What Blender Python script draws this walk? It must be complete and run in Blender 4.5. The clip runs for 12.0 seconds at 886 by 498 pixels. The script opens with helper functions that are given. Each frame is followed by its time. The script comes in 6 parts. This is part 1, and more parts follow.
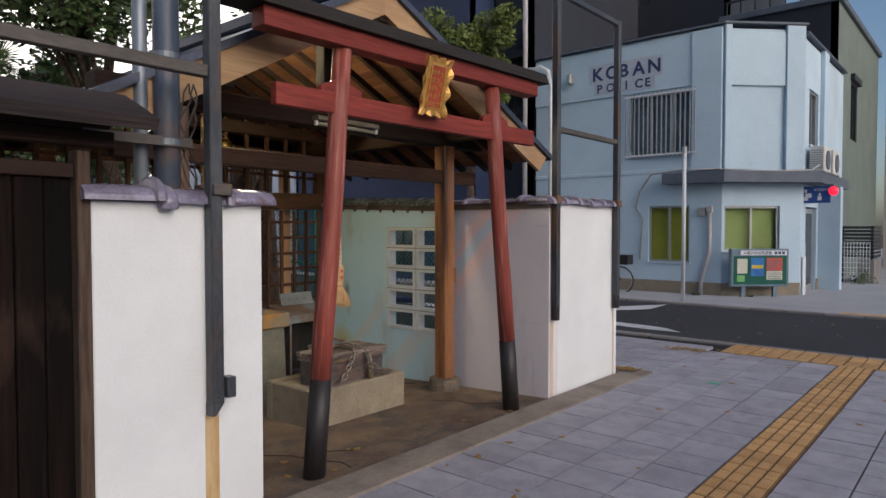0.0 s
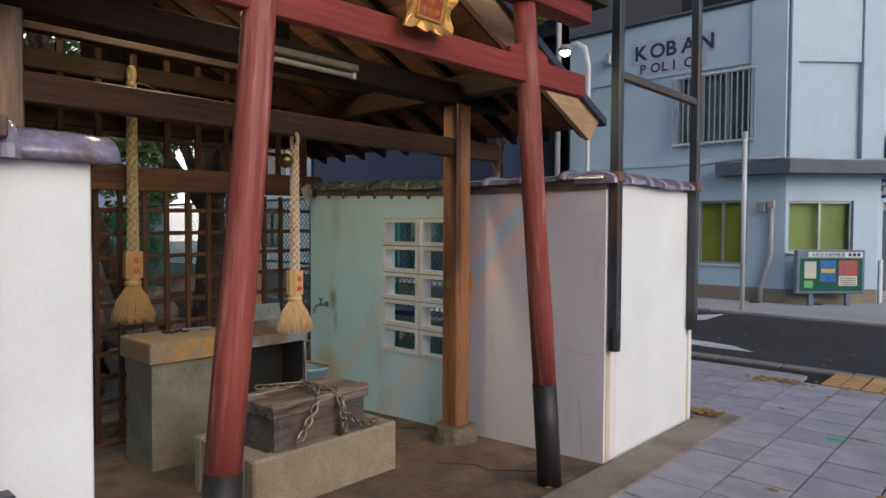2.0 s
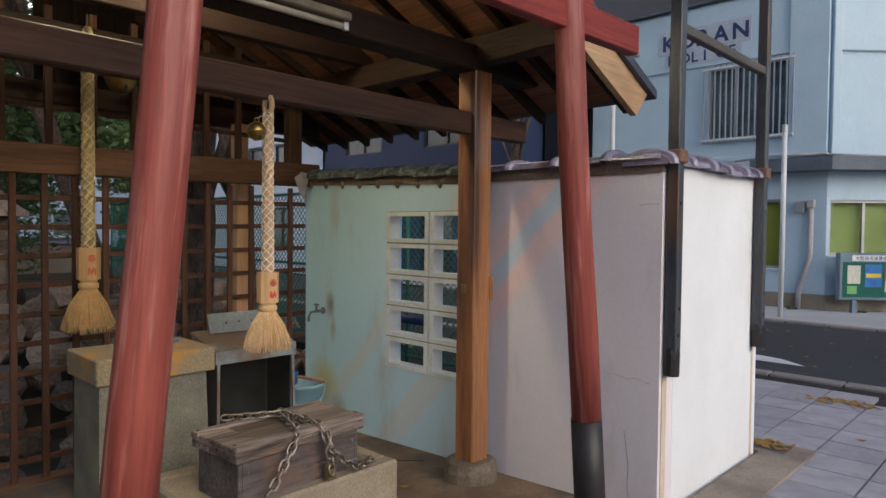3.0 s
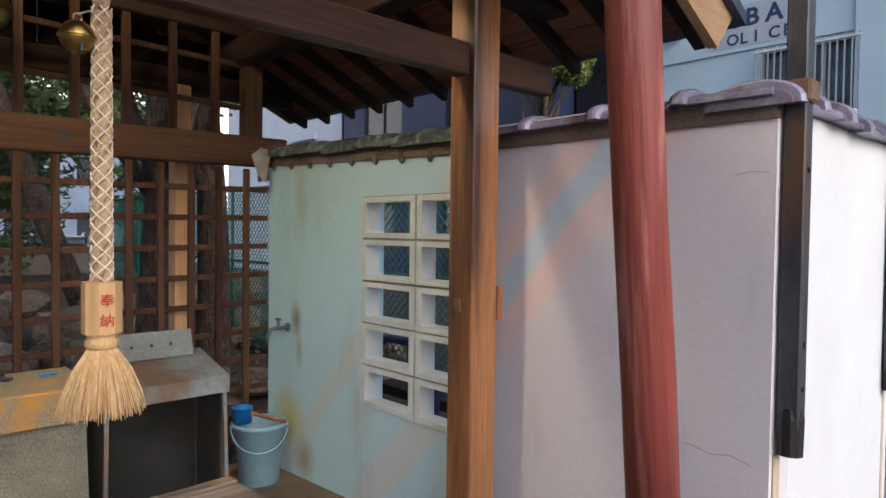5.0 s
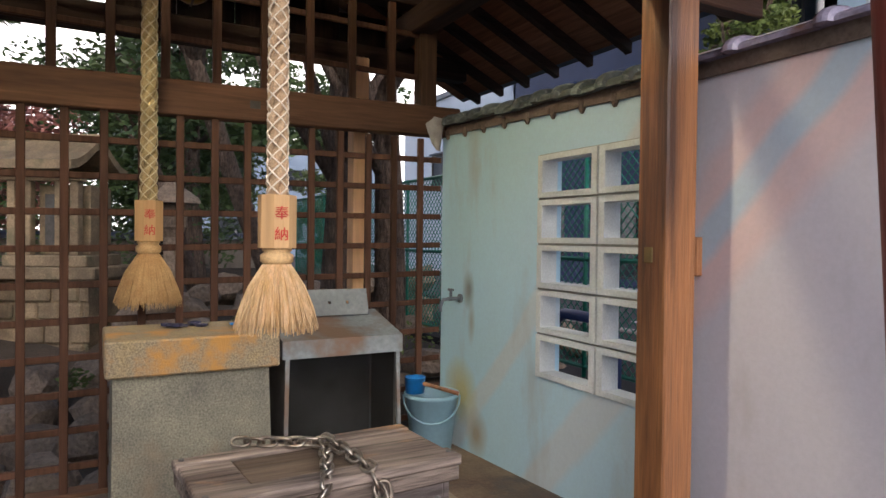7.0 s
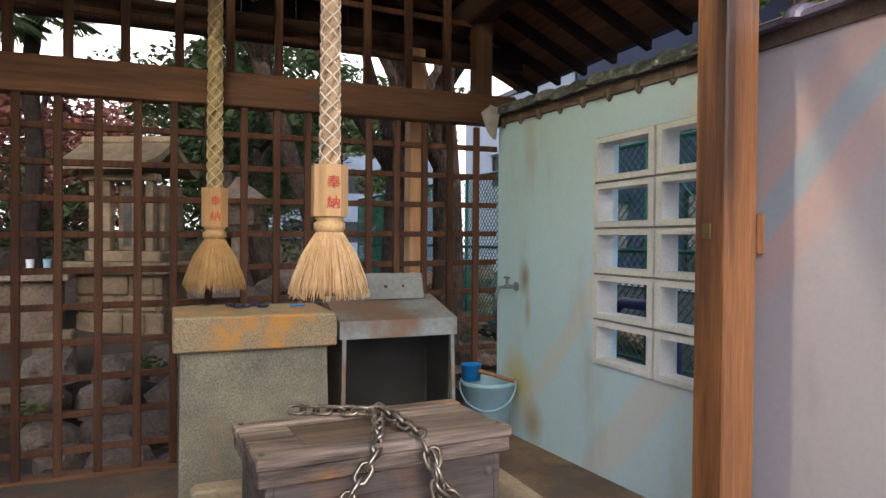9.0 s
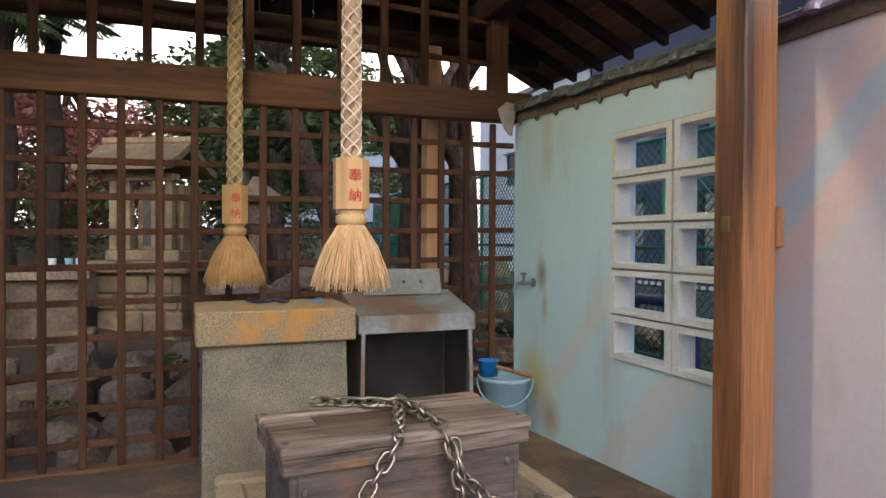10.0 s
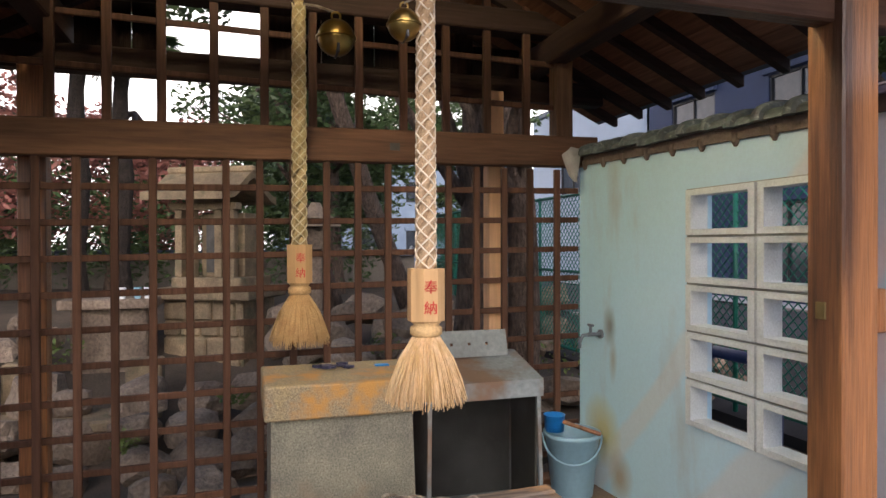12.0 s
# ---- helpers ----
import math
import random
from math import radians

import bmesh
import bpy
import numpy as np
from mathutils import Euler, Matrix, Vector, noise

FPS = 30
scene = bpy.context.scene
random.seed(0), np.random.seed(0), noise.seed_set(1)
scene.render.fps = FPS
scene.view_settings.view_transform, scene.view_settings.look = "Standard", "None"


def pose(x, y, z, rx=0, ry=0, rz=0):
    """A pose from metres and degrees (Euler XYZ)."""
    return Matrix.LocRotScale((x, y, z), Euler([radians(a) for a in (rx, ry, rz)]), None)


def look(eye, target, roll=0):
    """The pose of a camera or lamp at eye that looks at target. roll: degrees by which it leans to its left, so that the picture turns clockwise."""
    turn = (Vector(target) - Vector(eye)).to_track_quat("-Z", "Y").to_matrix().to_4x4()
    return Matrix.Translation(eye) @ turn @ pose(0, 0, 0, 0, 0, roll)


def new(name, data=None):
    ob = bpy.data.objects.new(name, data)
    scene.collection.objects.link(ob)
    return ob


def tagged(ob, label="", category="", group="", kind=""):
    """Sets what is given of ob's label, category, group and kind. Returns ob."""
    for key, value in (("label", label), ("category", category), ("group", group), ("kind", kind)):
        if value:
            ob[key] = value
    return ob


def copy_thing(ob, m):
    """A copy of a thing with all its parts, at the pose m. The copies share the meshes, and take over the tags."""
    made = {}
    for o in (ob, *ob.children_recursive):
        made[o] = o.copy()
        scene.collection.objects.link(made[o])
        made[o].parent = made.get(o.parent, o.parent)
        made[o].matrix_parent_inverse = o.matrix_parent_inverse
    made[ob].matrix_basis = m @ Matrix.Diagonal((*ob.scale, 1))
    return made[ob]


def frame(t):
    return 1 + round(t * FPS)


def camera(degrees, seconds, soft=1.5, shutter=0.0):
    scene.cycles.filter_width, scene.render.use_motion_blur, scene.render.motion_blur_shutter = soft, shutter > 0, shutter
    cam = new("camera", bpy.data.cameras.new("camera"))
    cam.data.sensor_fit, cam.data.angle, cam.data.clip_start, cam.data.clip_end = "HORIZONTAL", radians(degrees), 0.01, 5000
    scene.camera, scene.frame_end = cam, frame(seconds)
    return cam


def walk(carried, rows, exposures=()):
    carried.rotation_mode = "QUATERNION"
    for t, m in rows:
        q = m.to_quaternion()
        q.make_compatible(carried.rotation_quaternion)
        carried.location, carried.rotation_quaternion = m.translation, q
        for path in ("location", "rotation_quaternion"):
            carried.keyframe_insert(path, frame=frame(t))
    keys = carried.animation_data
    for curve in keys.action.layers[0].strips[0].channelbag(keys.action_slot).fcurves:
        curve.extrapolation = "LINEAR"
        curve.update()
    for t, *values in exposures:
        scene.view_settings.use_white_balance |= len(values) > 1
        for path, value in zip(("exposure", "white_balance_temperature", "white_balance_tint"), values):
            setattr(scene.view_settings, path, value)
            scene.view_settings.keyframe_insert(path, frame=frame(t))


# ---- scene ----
cam = camera(68.5, 12.0)
PATH = [
    (0, (-0.057, 0.282, 1.389), (-1.352, 1.805, 1.328), -0.0),
    (0.5, (-0.27, 0.648, 1.364), (-1.588, 2.151, 1.307), -0.1),
    (1, (-0.547, 0.951, 1.352), (-1.882, 2.439, 1.292), 0.1),
    (1.5, (-0.758, 1.256, 1.35), (-2.102, 2.736, 1.288), 0.2),
    (2, (-1.016, 1.571, 1.336), (-2.374, 3.038, 1.272), 0.3),
    (2.5, (-1.3, 1.825, 1.326), (-2.677, 3.275, 1.264), 0.5),
    (3, (-1.508, 2.109, 1.292), (-2.9, 3.544, 1.233), 0.6),
    (3.5, (-1.697, 2.376, 1.275), (-3.11, 3.791, 1.219), 0.5),
    (3.7, (-1.786, 2.468, 1.252), (-3.205, 3.877, 1.2), 0.6),
    (5.3, (-2.253, 3.11, 1.236), (-3.736, 4.451, 1.182), 0.8),
    (5.5, (-2.315, 3.147, 1.21), (-3.827, 4.456, 1.16), 0.8),
    (6, (-2.365, 3.154, 1.14), (-3.953, 4.369, 1.104), 0.8),
    (6.5, (-2.341, 3.132, 1.067), (-4.018, 4.223, 1.038), 0.7),
    (7, (-2.325, 3.104, 1.024), (-4.083, 4.056, 0.992), 0.7),
    (9, (-2.296, 3.125, 0.944), (-4.137, 3.907, 0.919), 0.5),
    (9.5, (-2.29, 3.119, 0.936), (-4.139, 3.88, 0.91), 0.4),
    (10, (-2.285, 3.106, 0.926), (-4.143, 3.847, 0.9), 0.3),
    (10.5, (-2.297, 3.104, 0.929), (-4.164, 3.821, 0.904), 0.2),
    (11, (-2.316, 3.103, 0.966), (-4.194, 3.792, 0.941), 0.0),
    (11.5, (-2.351, 3.091, 1.057), (-4.243, 3.74, 1.036), 0.0),
    (12, (-2.365, 3.073, 1.171), (-4.276, 3.663, 1.158), -0.1),
]
walk(cam, [(t, look(eye, target, roll)) for t, eye, target, roll in PATH], ((0.0, -0.42, 6230, 11), (2.5, -0.22, 6150, 9), (3.7, -0.02, 6100, 9), (5.5, 0.27, 6000, 11.5), (9.0, 0.32, 6020, 12), (10.5, 0.33, 6020, 12), (12.0, 0.46, 6070, 13)))

# ---- light ----
world = bpy.data.worlds.new("sky")
scene.world = world
world.use_nodes = True
wn = world.node_tree
sky = wn.nodes.new("ShaderNodeTexSky")
sky.sky_type = 'NISHITA'
sky.sun_disc = False
sky.dust_density = 2.0
sky.ozone_density = 2.0
sky.sun_elevation = radians(24)
sky.sun_rotation = radians(98)
wn.links.new(sky.outputs[0], wn.nodes["Background"].inputs[0])
wn.nodes["Background"].inputs[1].default_value = 0.15
sun = new("sun", bpy.data.lights.new("sun", 'SUN'))
sun.data.energy = 2.7
sun.data.angle = radians(60)
sun.data.color = (1.0, 0.86, 0.74)
sun.matrix_basis = look((12, -1.7, 5.4), (0, 0, 0))

# ---- materials ----


def nodes_of(name):
    m = bpy.data.materials.new(name)
    m.use_nodes = True
    nt = m.node_tree
    return m, nt, nt.nodes["Principled BSDF"]


def mix(nt, kind, fac, a, b):
    n = nt.nodes.new("ShaderNodeMix")
    n.data_type = 'RGBA'
    n.blend_type = kind
    for sock, v in ((n.inputs[0], fac), (n.inputs[6], a), (n.inputs[7], b)):
        if isinstance(v, (int, float)):
            sock.default_value = v
        elif isinstance(v, tuple):
            sock.default_value = (*v, 1)
        else:
            nt.links.new(v, sock)
    return n.outputs[2]


def noise_of(nt, scale, stretch=(1, 1, 1), detail=4, lo=0.35, hi=0.65, space="Object"):
    tc = nt.nodes.new("ShaderNodeTexCoord")
    mp = nt.nodes.new("ShaderNodeMapping")
    mp.inputs[3].default_value = stretch
    n = nt.nodes.new("ShaderNodeTexNoise")
    n.inputs["Scale"].default_value = scale
    n.inputs["Detail"].default_value = detail
    n.inputs["Roughness"].default_value = 0.6
    r = nt.nodes.new("ShaderNodeMapRange")
    r.inputs[1].default_value = lo
    r.inputs[2].default_value = hi
    if space == "World":
        geo = nt.nodes.new("ShaderNodeNewGeometry")
        nt.links.new(geo.outputs["Position"], mp.inputs[0])
    else:
        nt.links.new(tc.outputs["Object"], mp.inputs[0])
    nt.links.new(mp.outputs[0], n.inputs[0])
    nt.links.new(n.outputs[0], r.inputs[0])
    return r.outputs[0]


def paint(name, col, col2, rough=0.6, big=1.5, small=25, metal=0.0, bump=0.15, stretch=(1, 1, 1), grain=0.25, vary=0.0, spec=0.4,
          stain=None, stain_scale=0.7, stain_lo=0.55, stain_hi=0.75, stain_stretch=(1, 1, 1), space="World", dist=0.004):
    """Two-scale procedural surface: col fades to col2 in patches, a fine grain darkens and lifts it."""
    m, nt, p = nodes_of(name)
    patch = noise_of(nt, big, stretch, space=space)
    fine = noise_of(nt, small, stretch, 6, 0.3, 0.7, space=space)
    c = mix(nt, 'MIX', patch, col, col2)
    dark = tuple(v * (1 - grain) for v in (1, 1, 1))
    c = mix(nt, 'MULTIPLY', 1.0, c, mix(nt, 'MIX', fine, dark, (1, 1, 1)))
    if stain:
        s = noise_of(nt, stain_scale, stain_stretch, 5, stain_lo, stain_hi, space=space)
        c = mix(nt, 'MIX', s, c, stain)
    if vary:
        info = nt.nodes.new("ShaderNodeObjectInfo")
        c = mix(nt, 'MULTIPLY', 1.0, c, mix(nt, 'MIX', info.outputs["Random"], tuple(1 - vary for _ in "abc"), (1, 1, 1)))
    nt.links.new(c, p.inputs["Base Color"])
    p.inputs["Roughness"].default_value = rough
    p.inputs["Metallic"].default_value = metal
    p.inputs["Specular IOR Level"].default_value = spec
    if bump:
        b = nt.nodes.new("ShaderNodeBump")
        b.inputs["Strength"].default_value = bump
        b.inputs["Distance"].default_value = dist
        nt.links.new(fine, b.inputs["Height"])
        nt.links.new(b.outputs[0], p.inputs["Normal"])
    return m


def wood(name, col, col2, axis, rough=0.7, vary=0.1, grain=0.45, bump=0.35, **kw):
    st = [1.0, 1.0, 1.0]
    st["xyz".index(axis)] = 0.06
    return paint(name, col, col2, rough, big=6, small=60, stretch=tuple(st), grain=grain, vary=vary, bump=bump, spec=0.15, **kw)


def glass_of(name, tint=(0.8, 0.9, 0.9), rough=0.05):
    m, nt, p = nodes_of(name)
    p.inputs["Base Color"].default_value = (*tint, 1)
    p.inputs["Roughness"].default_value = rough
    p.inputs["Transmission Weight"].default_value = 1.0
    p.inputs["IOR"].default_value = 1.2
    return m


def glow(name, col, power):
    m, nt, p = nodes_of(name)
    p.inputs["Base Color"].default_value = (*col, 1)
    p.inputs["Emission Color"].default_value = (*col, 1)
    p.inputs["Emission Strength"].default_value = power
    return m


PLASTER_FRONT = paint("white_plaster", (0.76, 0.78, 0.79), (0.68, 0.69, 0.70), 0.85, big=1.2, small=90, grain=0.06, bump=0.12,
                      stain=(0.55, 0.52, 0.45), stain_scale=1.3, stain_lo=0.66, stain_hi=0.9, stain_stretch=(1, 1, 0.35))
BLOCK = paint("block_paint", (0.80, 0.83, 0.84), (0.66, 0.69, 0.69), 0.85, big=5, small=120, grain=0.2, bump=0.5)
MORTAR = paint("grey_mortar", (0.42, 0.42, 0.38), (0.30, 0.29, 0.26), 0.9, big=8, small=90, grain=0.3, bump=0.4)
WOOD_Y = wood("weathered_wood_y", (0.23, 0.12, 0.07), (0.115, 0.06, 0.037), "y", stain=(0.06, 0.033, 0.023), stain_scale=3, stain_lo=0.56, stain_hi=0.75, stain_stretch=(1, 0.3, 1.5))
TIE_WOOD = wood("dark_tie_beam", (0.105, 0.055, 0.038), (0.055, 0.03, 0.022), "y", rough=0.5)
WOOD_Z = wood("weathered_wood_z", (0.17, 0.095, 0.055), (0.10, 0.055, 0.035), "z")
DARK_Y = wood("dark_wood_y", (0.058, 0.033, 0.025), (0.03, 0.018, 0.014), "y")
DARK_X = wood("dark_wood_x", (0.065, 0.036, 0.026), (0.035, 0.02, 0.015), "x")
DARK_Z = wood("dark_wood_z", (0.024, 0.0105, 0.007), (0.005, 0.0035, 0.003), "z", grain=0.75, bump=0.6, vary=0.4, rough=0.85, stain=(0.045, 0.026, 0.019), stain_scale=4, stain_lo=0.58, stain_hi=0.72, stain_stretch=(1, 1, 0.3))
CEDAR = paint("cedar_post", (0.46, 0.205, 0.085), (0.26, 0.11, 0.048), 0.3, big=14, small=170, stretch=(1, 1, 0.035), grain=0.5, bump=0.3, spec=0.6,
              stain=(0.065, 0.03, 0.018), stain_scale=2.6, stain_lo=0.53, stain_hi=0.68, stain_stretch=(3, 3, 0.22))
BARGE = wood("bargeboard_wood", (0.60, 0.40, 0.235), (0.46, 0.29, 0.155), "y", grain=0.3, stain=(0.34, 0.20, 0.12), stain_scale=2.5, stain_lo=0.5, stain_hi=0.75, stain_stretch=(1, 0.4, 1))
# pale wood, brightened to stand in for sunlight on the rear post
LIT_POST = wood("lit_post_wood", (0.86, 0.55, 0.33), (0.76, 0.45, 0.25), "z", grain=0.2)
SHEATH = wood("roof_boards", (0.38, 0.175, 0.095), (0.23, 0.10, 0.054), "x", vary=0.4)
LATTICE = wood("lattice_wood", (0.165, 0.082, 0.052), (0.085, 0.042, 0.028), "z", vary=0.35)
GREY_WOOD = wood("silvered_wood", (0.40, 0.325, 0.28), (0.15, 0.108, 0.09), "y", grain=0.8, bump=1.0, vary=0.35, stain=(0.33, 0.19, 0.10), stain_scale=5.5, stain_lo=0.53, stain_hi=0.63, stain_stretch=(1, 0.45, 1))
# side boards: the grey wood of the lid in a darker tone
GREY_WOOD_Z = wood("grey_wood_side_dark", (0.20, 0.172, 0.165), (0.105, 0.088, 0.085), "y", grain=0.6, bump=0.7, stain=(0.16, 0.10, 0.075), stain_scale=5, stain_lo=0.55, stain_hi=0.7)
RED = paint("vermilion_paint", (0.33, 0.078, 0.056), (0.22, 0.046, 0.036), 0.42, big=7, small=80, stretch=(1, 1, 0.05), grain=0.35, bump=0.3, spec=0.35, space="Object",
            stain=(0.46, 0.20, 0.16), stain_scale=11, stain_lo=0.53, stain_hi=0.72, stain_stretch=(2.2, 2.2, 0.16))
RED_Y = wood("vermilion_paint_beam", (0.31, 0.058, 0.045), (0.20, 0.036, 0.030), "y", rough=0.45, grain=0.45, vary=0.15, stain=(0.16, 0.04, 0.033), stain_scale=5, stain_lo=0.55, stain_hi=0.75, stain_stretch=(1, 0.2, 2))
BLACK_PAINT = paint("black_paint", (0.018, 0.016, 0.018), (0.03, 0.025, 0.025), 0.45, big=6, small=50, grain=0.3, stretch=(1, 1, 0.2))
KASAGI_BLACK = wood("black_lintel", (0.04, 0.033, 0.03), (0.03, 0.025, 0.022), "y", rough=0.6)
GOLD = paint("gilt", (0.85, 0.50, 0.16), (0.66, 0.36, 0.09), 0.4, big=8, small=60, metal=0.6, grain=0.4)
GILT_RED = paint("red_lacquer", (0.42, 0.07, 0.03), (0.33, 0.05, 0.02), 0.5, big=10, small=80)
STEEL = paint("painted_steel", (0.036, 0.042, 0.055), (0.085, 0.09, 0.10), 0.4, big=6, small=60, grain=0.45, stretch=(1, 1, 0.25), stain=(0.085, 0.05, 0.032), stain_scale=7, stain_lo=0.56, stain_hi=0.68, stain_stretch=(1, 1, 0.3))
GALV = paint("galvanised", (0.24, 0.27, 0.31), (0.15, 0.175, 0.21), 0.45, big=3, small=40, metal=0.4, grain=0.2, stretch=(1, 1, 0.3))
KAWARA = paint("glazed_tile", (0.40, 0.37, 0.50), (0.20, 0.175, 0.25), 0.2, big=6, small=50, grain=0.35, vary=0.3, spec=0.6, stain=(0.17, 0.10, 0.085), stain_scale=7, stain_lo=0.56, stain_hi=0.72)
KAWARA_OLD = paint("old_roof_tile", (0.20, 0.23, 0.22), (0.11, 0.125, 0.12), 0.45, big=8, small=60, grain=0.45, vary=0.35, stain=(0.42, 0.44, 0.42), stain_scale=16, stain_lo=0.58, stain_hi=0.72, stain_stretch=(1, 3, 3))
ROOF_METAL = paint("blue_grey_roof", (0.09, 0.10, 0.14), (0.06, 0.07, 0.10), 0.35, big=3, small=30, grain=0.25, metal=0.3)
CONCRETE = paint("worn_concrete", (0.25, 0.18, 0.12), (0.12, 0.075, 0.055), 0.8, big=2.6, small=70, grain=0.4, bump=0.5, stain=(0.085, 0.072, 0.062), stain_scale=3.1, stain_lo=0.5, stain_hi=0.62)
FOOTING = paint("footing_concrete", (0.24, 0.195, 0.15), (0.14, 0.11, 0.085), 0.9, big=9, small=60, grain=0.4, bump=0.6)
STRAP_DARK = paint("black_mat", (0.02, 0.02, 0.045), (0.05, 0.045, 0.10), 0.6, big=40, small=200, bump=0)
PLINTH = paint("plinth_concrete", (0.36, 0.305, 0.22), (0.25, 0.20, 0.14), 0.85, big=2.5, small=90, grain=0.35, bump=0.4, stain=(0.16, 0.105, 0.065), stain_scale=3.2, stain_lo=0.54, stain_hi=0.75)
GRANITE = paint("granite", (0.33, 0.315, 0.235), (0.20, 0.19, 0.155), 0.7, big=5, small=150, grain=0.6, bump=0.5, stain=(0.22, 0.165, 0.11), stain_scale=2.6, stain_lo=0.5, stain_hi=0.68)
GRANITE_CAP = paint("rusty_granite", (0.44, 0.34, 0.19), (0.30, 0.28, 0.245), 0.65, big=7, small=160, grain=0.65, bump=0.5, stain=(0.44, 0.23, 0.06), stain_scale=7, stain_lo=0.47, stain_hi=0.62)
ZINC = paint("tarnished_zinc", (0.30, 0.34, 0.36), (0.22, 0.25, 0.26), 0.5, big=4, small=50, metal=0.5, grain=0.3, stain=(0.20, 0.13, 0.09), stain_scale=4, stain_lo=0.44, stain_hi=0.62)
ZINC_DULL = paint("dull_zinc", (0.19, 0.21, 0.215), (0.14, 0.155, 0.16), 0.65, big=4, small=50, metal=0.2, grain=0.3)
# dark grey for studs and stand panels; stands in for shade in openings
DARK_FILL = paint("dark_grey_fill", (0.11, 0.105, 0.10), (0.06, 0.055, 0.05), 0.6, big=5, small=50, grain=0.3)
CHAIN = paint("chain_steel", (0.40, 0.36, 0.31), (0.20, 0.16, 0.125), 0.33, big=20, small=120, metal=0.85, grain=0.3)
ROPE = paint("hemp_rope", (0.70, 0.50, 0.31), (0.56, 0.38, 0.22), 0.9, big=30, small=220, grain=0.4, bump=0.7)
ROPE_OLD = paint("old_hemp_rope", (0.60, 0.46, 0.24), (0.46, 0.345, 0.165), 0.9, big=30, small=220, grain=0.4, bump=0.7)
STRAND = paint("white_strand", (0.88, 0.78, 0.63), (0.80, 0.68, 0.52), 0.9, big=12, small=200, grain=0.25)
STRAW = paint("straw", (0.68, 0.46, 0.22), (0.56, 0.35, 0.15), 0.8, big=20, small=150, grain=0.35)
STRAW_PALE = paint("fresh_straw", (0.82, 0.60, 0.36), (0.66, 0.44, 0.21), 0.75, big=60, small=220, grain=0.35, stretch=(1, 1, 0.15))
PALE_WOOD = wood("pale_wood", (0.62, 0.40, 0.20), (0.54, 0.33, 0.15), "z", rough=0.5, grain=0.2, vary=0.0)
BRASS = paint("brass", (0.45, 0.32, 0.10), (0.30, 0.20, 0.06), 0.28, big=15, small=60, metal=0.95, grain=0.3)
INK_RED = paint("red_ink", (0.55, 0.03, 0.02), (0.48, 0.02, 0.02), 0.6, bump=0)
WHITE_WALL = paint("koban_wall", (0.49, 0.62, 0.72), (0.43, 0.55, 0.65), 0.8, big=0.8, small=20, grain=0.08, bump=0.1, stain=(0.42, 0.43, 0.46), stain_scale=0.7, stain_lo=0.6, stain_hi=0.9, stain_stretch=(1, 1, 0.3))
TAN_WALL = paint("tan_base", (0.30, 0.25, 0.19), (0.24, 0.20, 0.15), 0.8, big=2, small=40)
BLUE_GREY = paint("canopy_grey", (0.12, 0.14, 0.18), (0.09, 0.11, 0.14), 0.6, big=2, small=30)
LAMP_BODY = paint("yellowed_enamel", (0.24, 0.21, 0.15), (0.18, 0.155, 0.11), 0.5, big=6, small=40)
ALU = paint("aluminium", (0.42, 0.43, 0.43), (0.36, 0.37, 0.37), 0.4, big=3, small=40, metal=0.5, grain=0.1)
WHITE_PAINT = paint("white_paint", (0.75, 0.76, 0.78), (0.68, 0.69, 0.71), 0.5, big=3, small=40, grain=0.1)
NAVY = paint("navy_letters", (0.03, 0.045, 0.14), (0.03, 0.04, 0.12), 0.5, bump=0)
BLIND = paint("yellow_blind", (0.40, 0.36, 0.04), (0.30, 0.28, 0.04), 0.7, big=2, small=60, grain=0.1)
BLIND_GREEN = paint("green_blind", (0.27, 0.30, 0.10), (0.21, 0.23, 0.07), 0.7, big=2, small=60, grain=0.1)
GLASS = glass_of("window_glass")
DARK_GLASS = paint("dark_window", (0.03, 0.035, 0.045), (0.05, 0.055, 0.065), 0.12, big=2, small=5, bump=0, spec=0.35)
HOUSE_BLUE = paint("blue_grey_wall", (0.22, 0.28, 0.37), (0.17, 0.22, 0.30), 0.8, big=1, small=30, grain=0.1)
NAVY_WALL = paint("navy_siding", (0.022, 0.038, 0.098), (0.018, 0.031, 0.08), 0.7, big=1, small=30, grain=0.12)
DARK_WALL = paint("charcoal_siding", (0.022, 0.026, 0.040), (0.018, 0.021, 0.032), 0.7, big=1, small=30, grain=0.15)
GREEN_GREY = paint("green_grey_wall", (0.16, 0.20, 0.18), (0.13, 0.165, 0.15), 0.8, big=1, small=30, grain=0.1)
BEIGE = paint("beige_wall", (0.58, 0.52, 0.46), (0.52, 0.47, 0.41), 0.8, big=1, small=30, grain=0.1)
PALE_BLUE = paint("pale_wall", (0.50, 0.56, 0.66), (0.45, 0.51, 0.60), 0.8, big=1, small=30, grain=0.1)
ASPHALT = paint("asphalt", (0.040, 0.042, 0.052), (0.03, 0.031, 0.038), 0.85, big=0.6, small=150, grain=0.35, bump=0.4)
APRON = paint("apron_concrete", (0.34, 0.285, 0.235), (0.25, 0.205, 0.17), 0.85, big=3, small=90, grain=0.35, bump=0.35, stain=(0.16, 0.13, 0.11), stain_scale=3, stain_lo=0.52, stain_hi=0.72)
SLAB = paint("paving_slab", (0.55, 0.535, 0.60), (0.42, 0.41, 0.475), 0.62, big=4.5, small=170, grain=0.5, bump=0.6, vary=0.2, stain=(0.33, 0.31, 0.34), stain_scale=9, stain_lo=0.54, stain_hi=0.68)
JOINT = paint("joint_sand", (0.022, 0.019, 0.02), (0.014, 0.012, 0.013), 0.95, big=3, small=100)
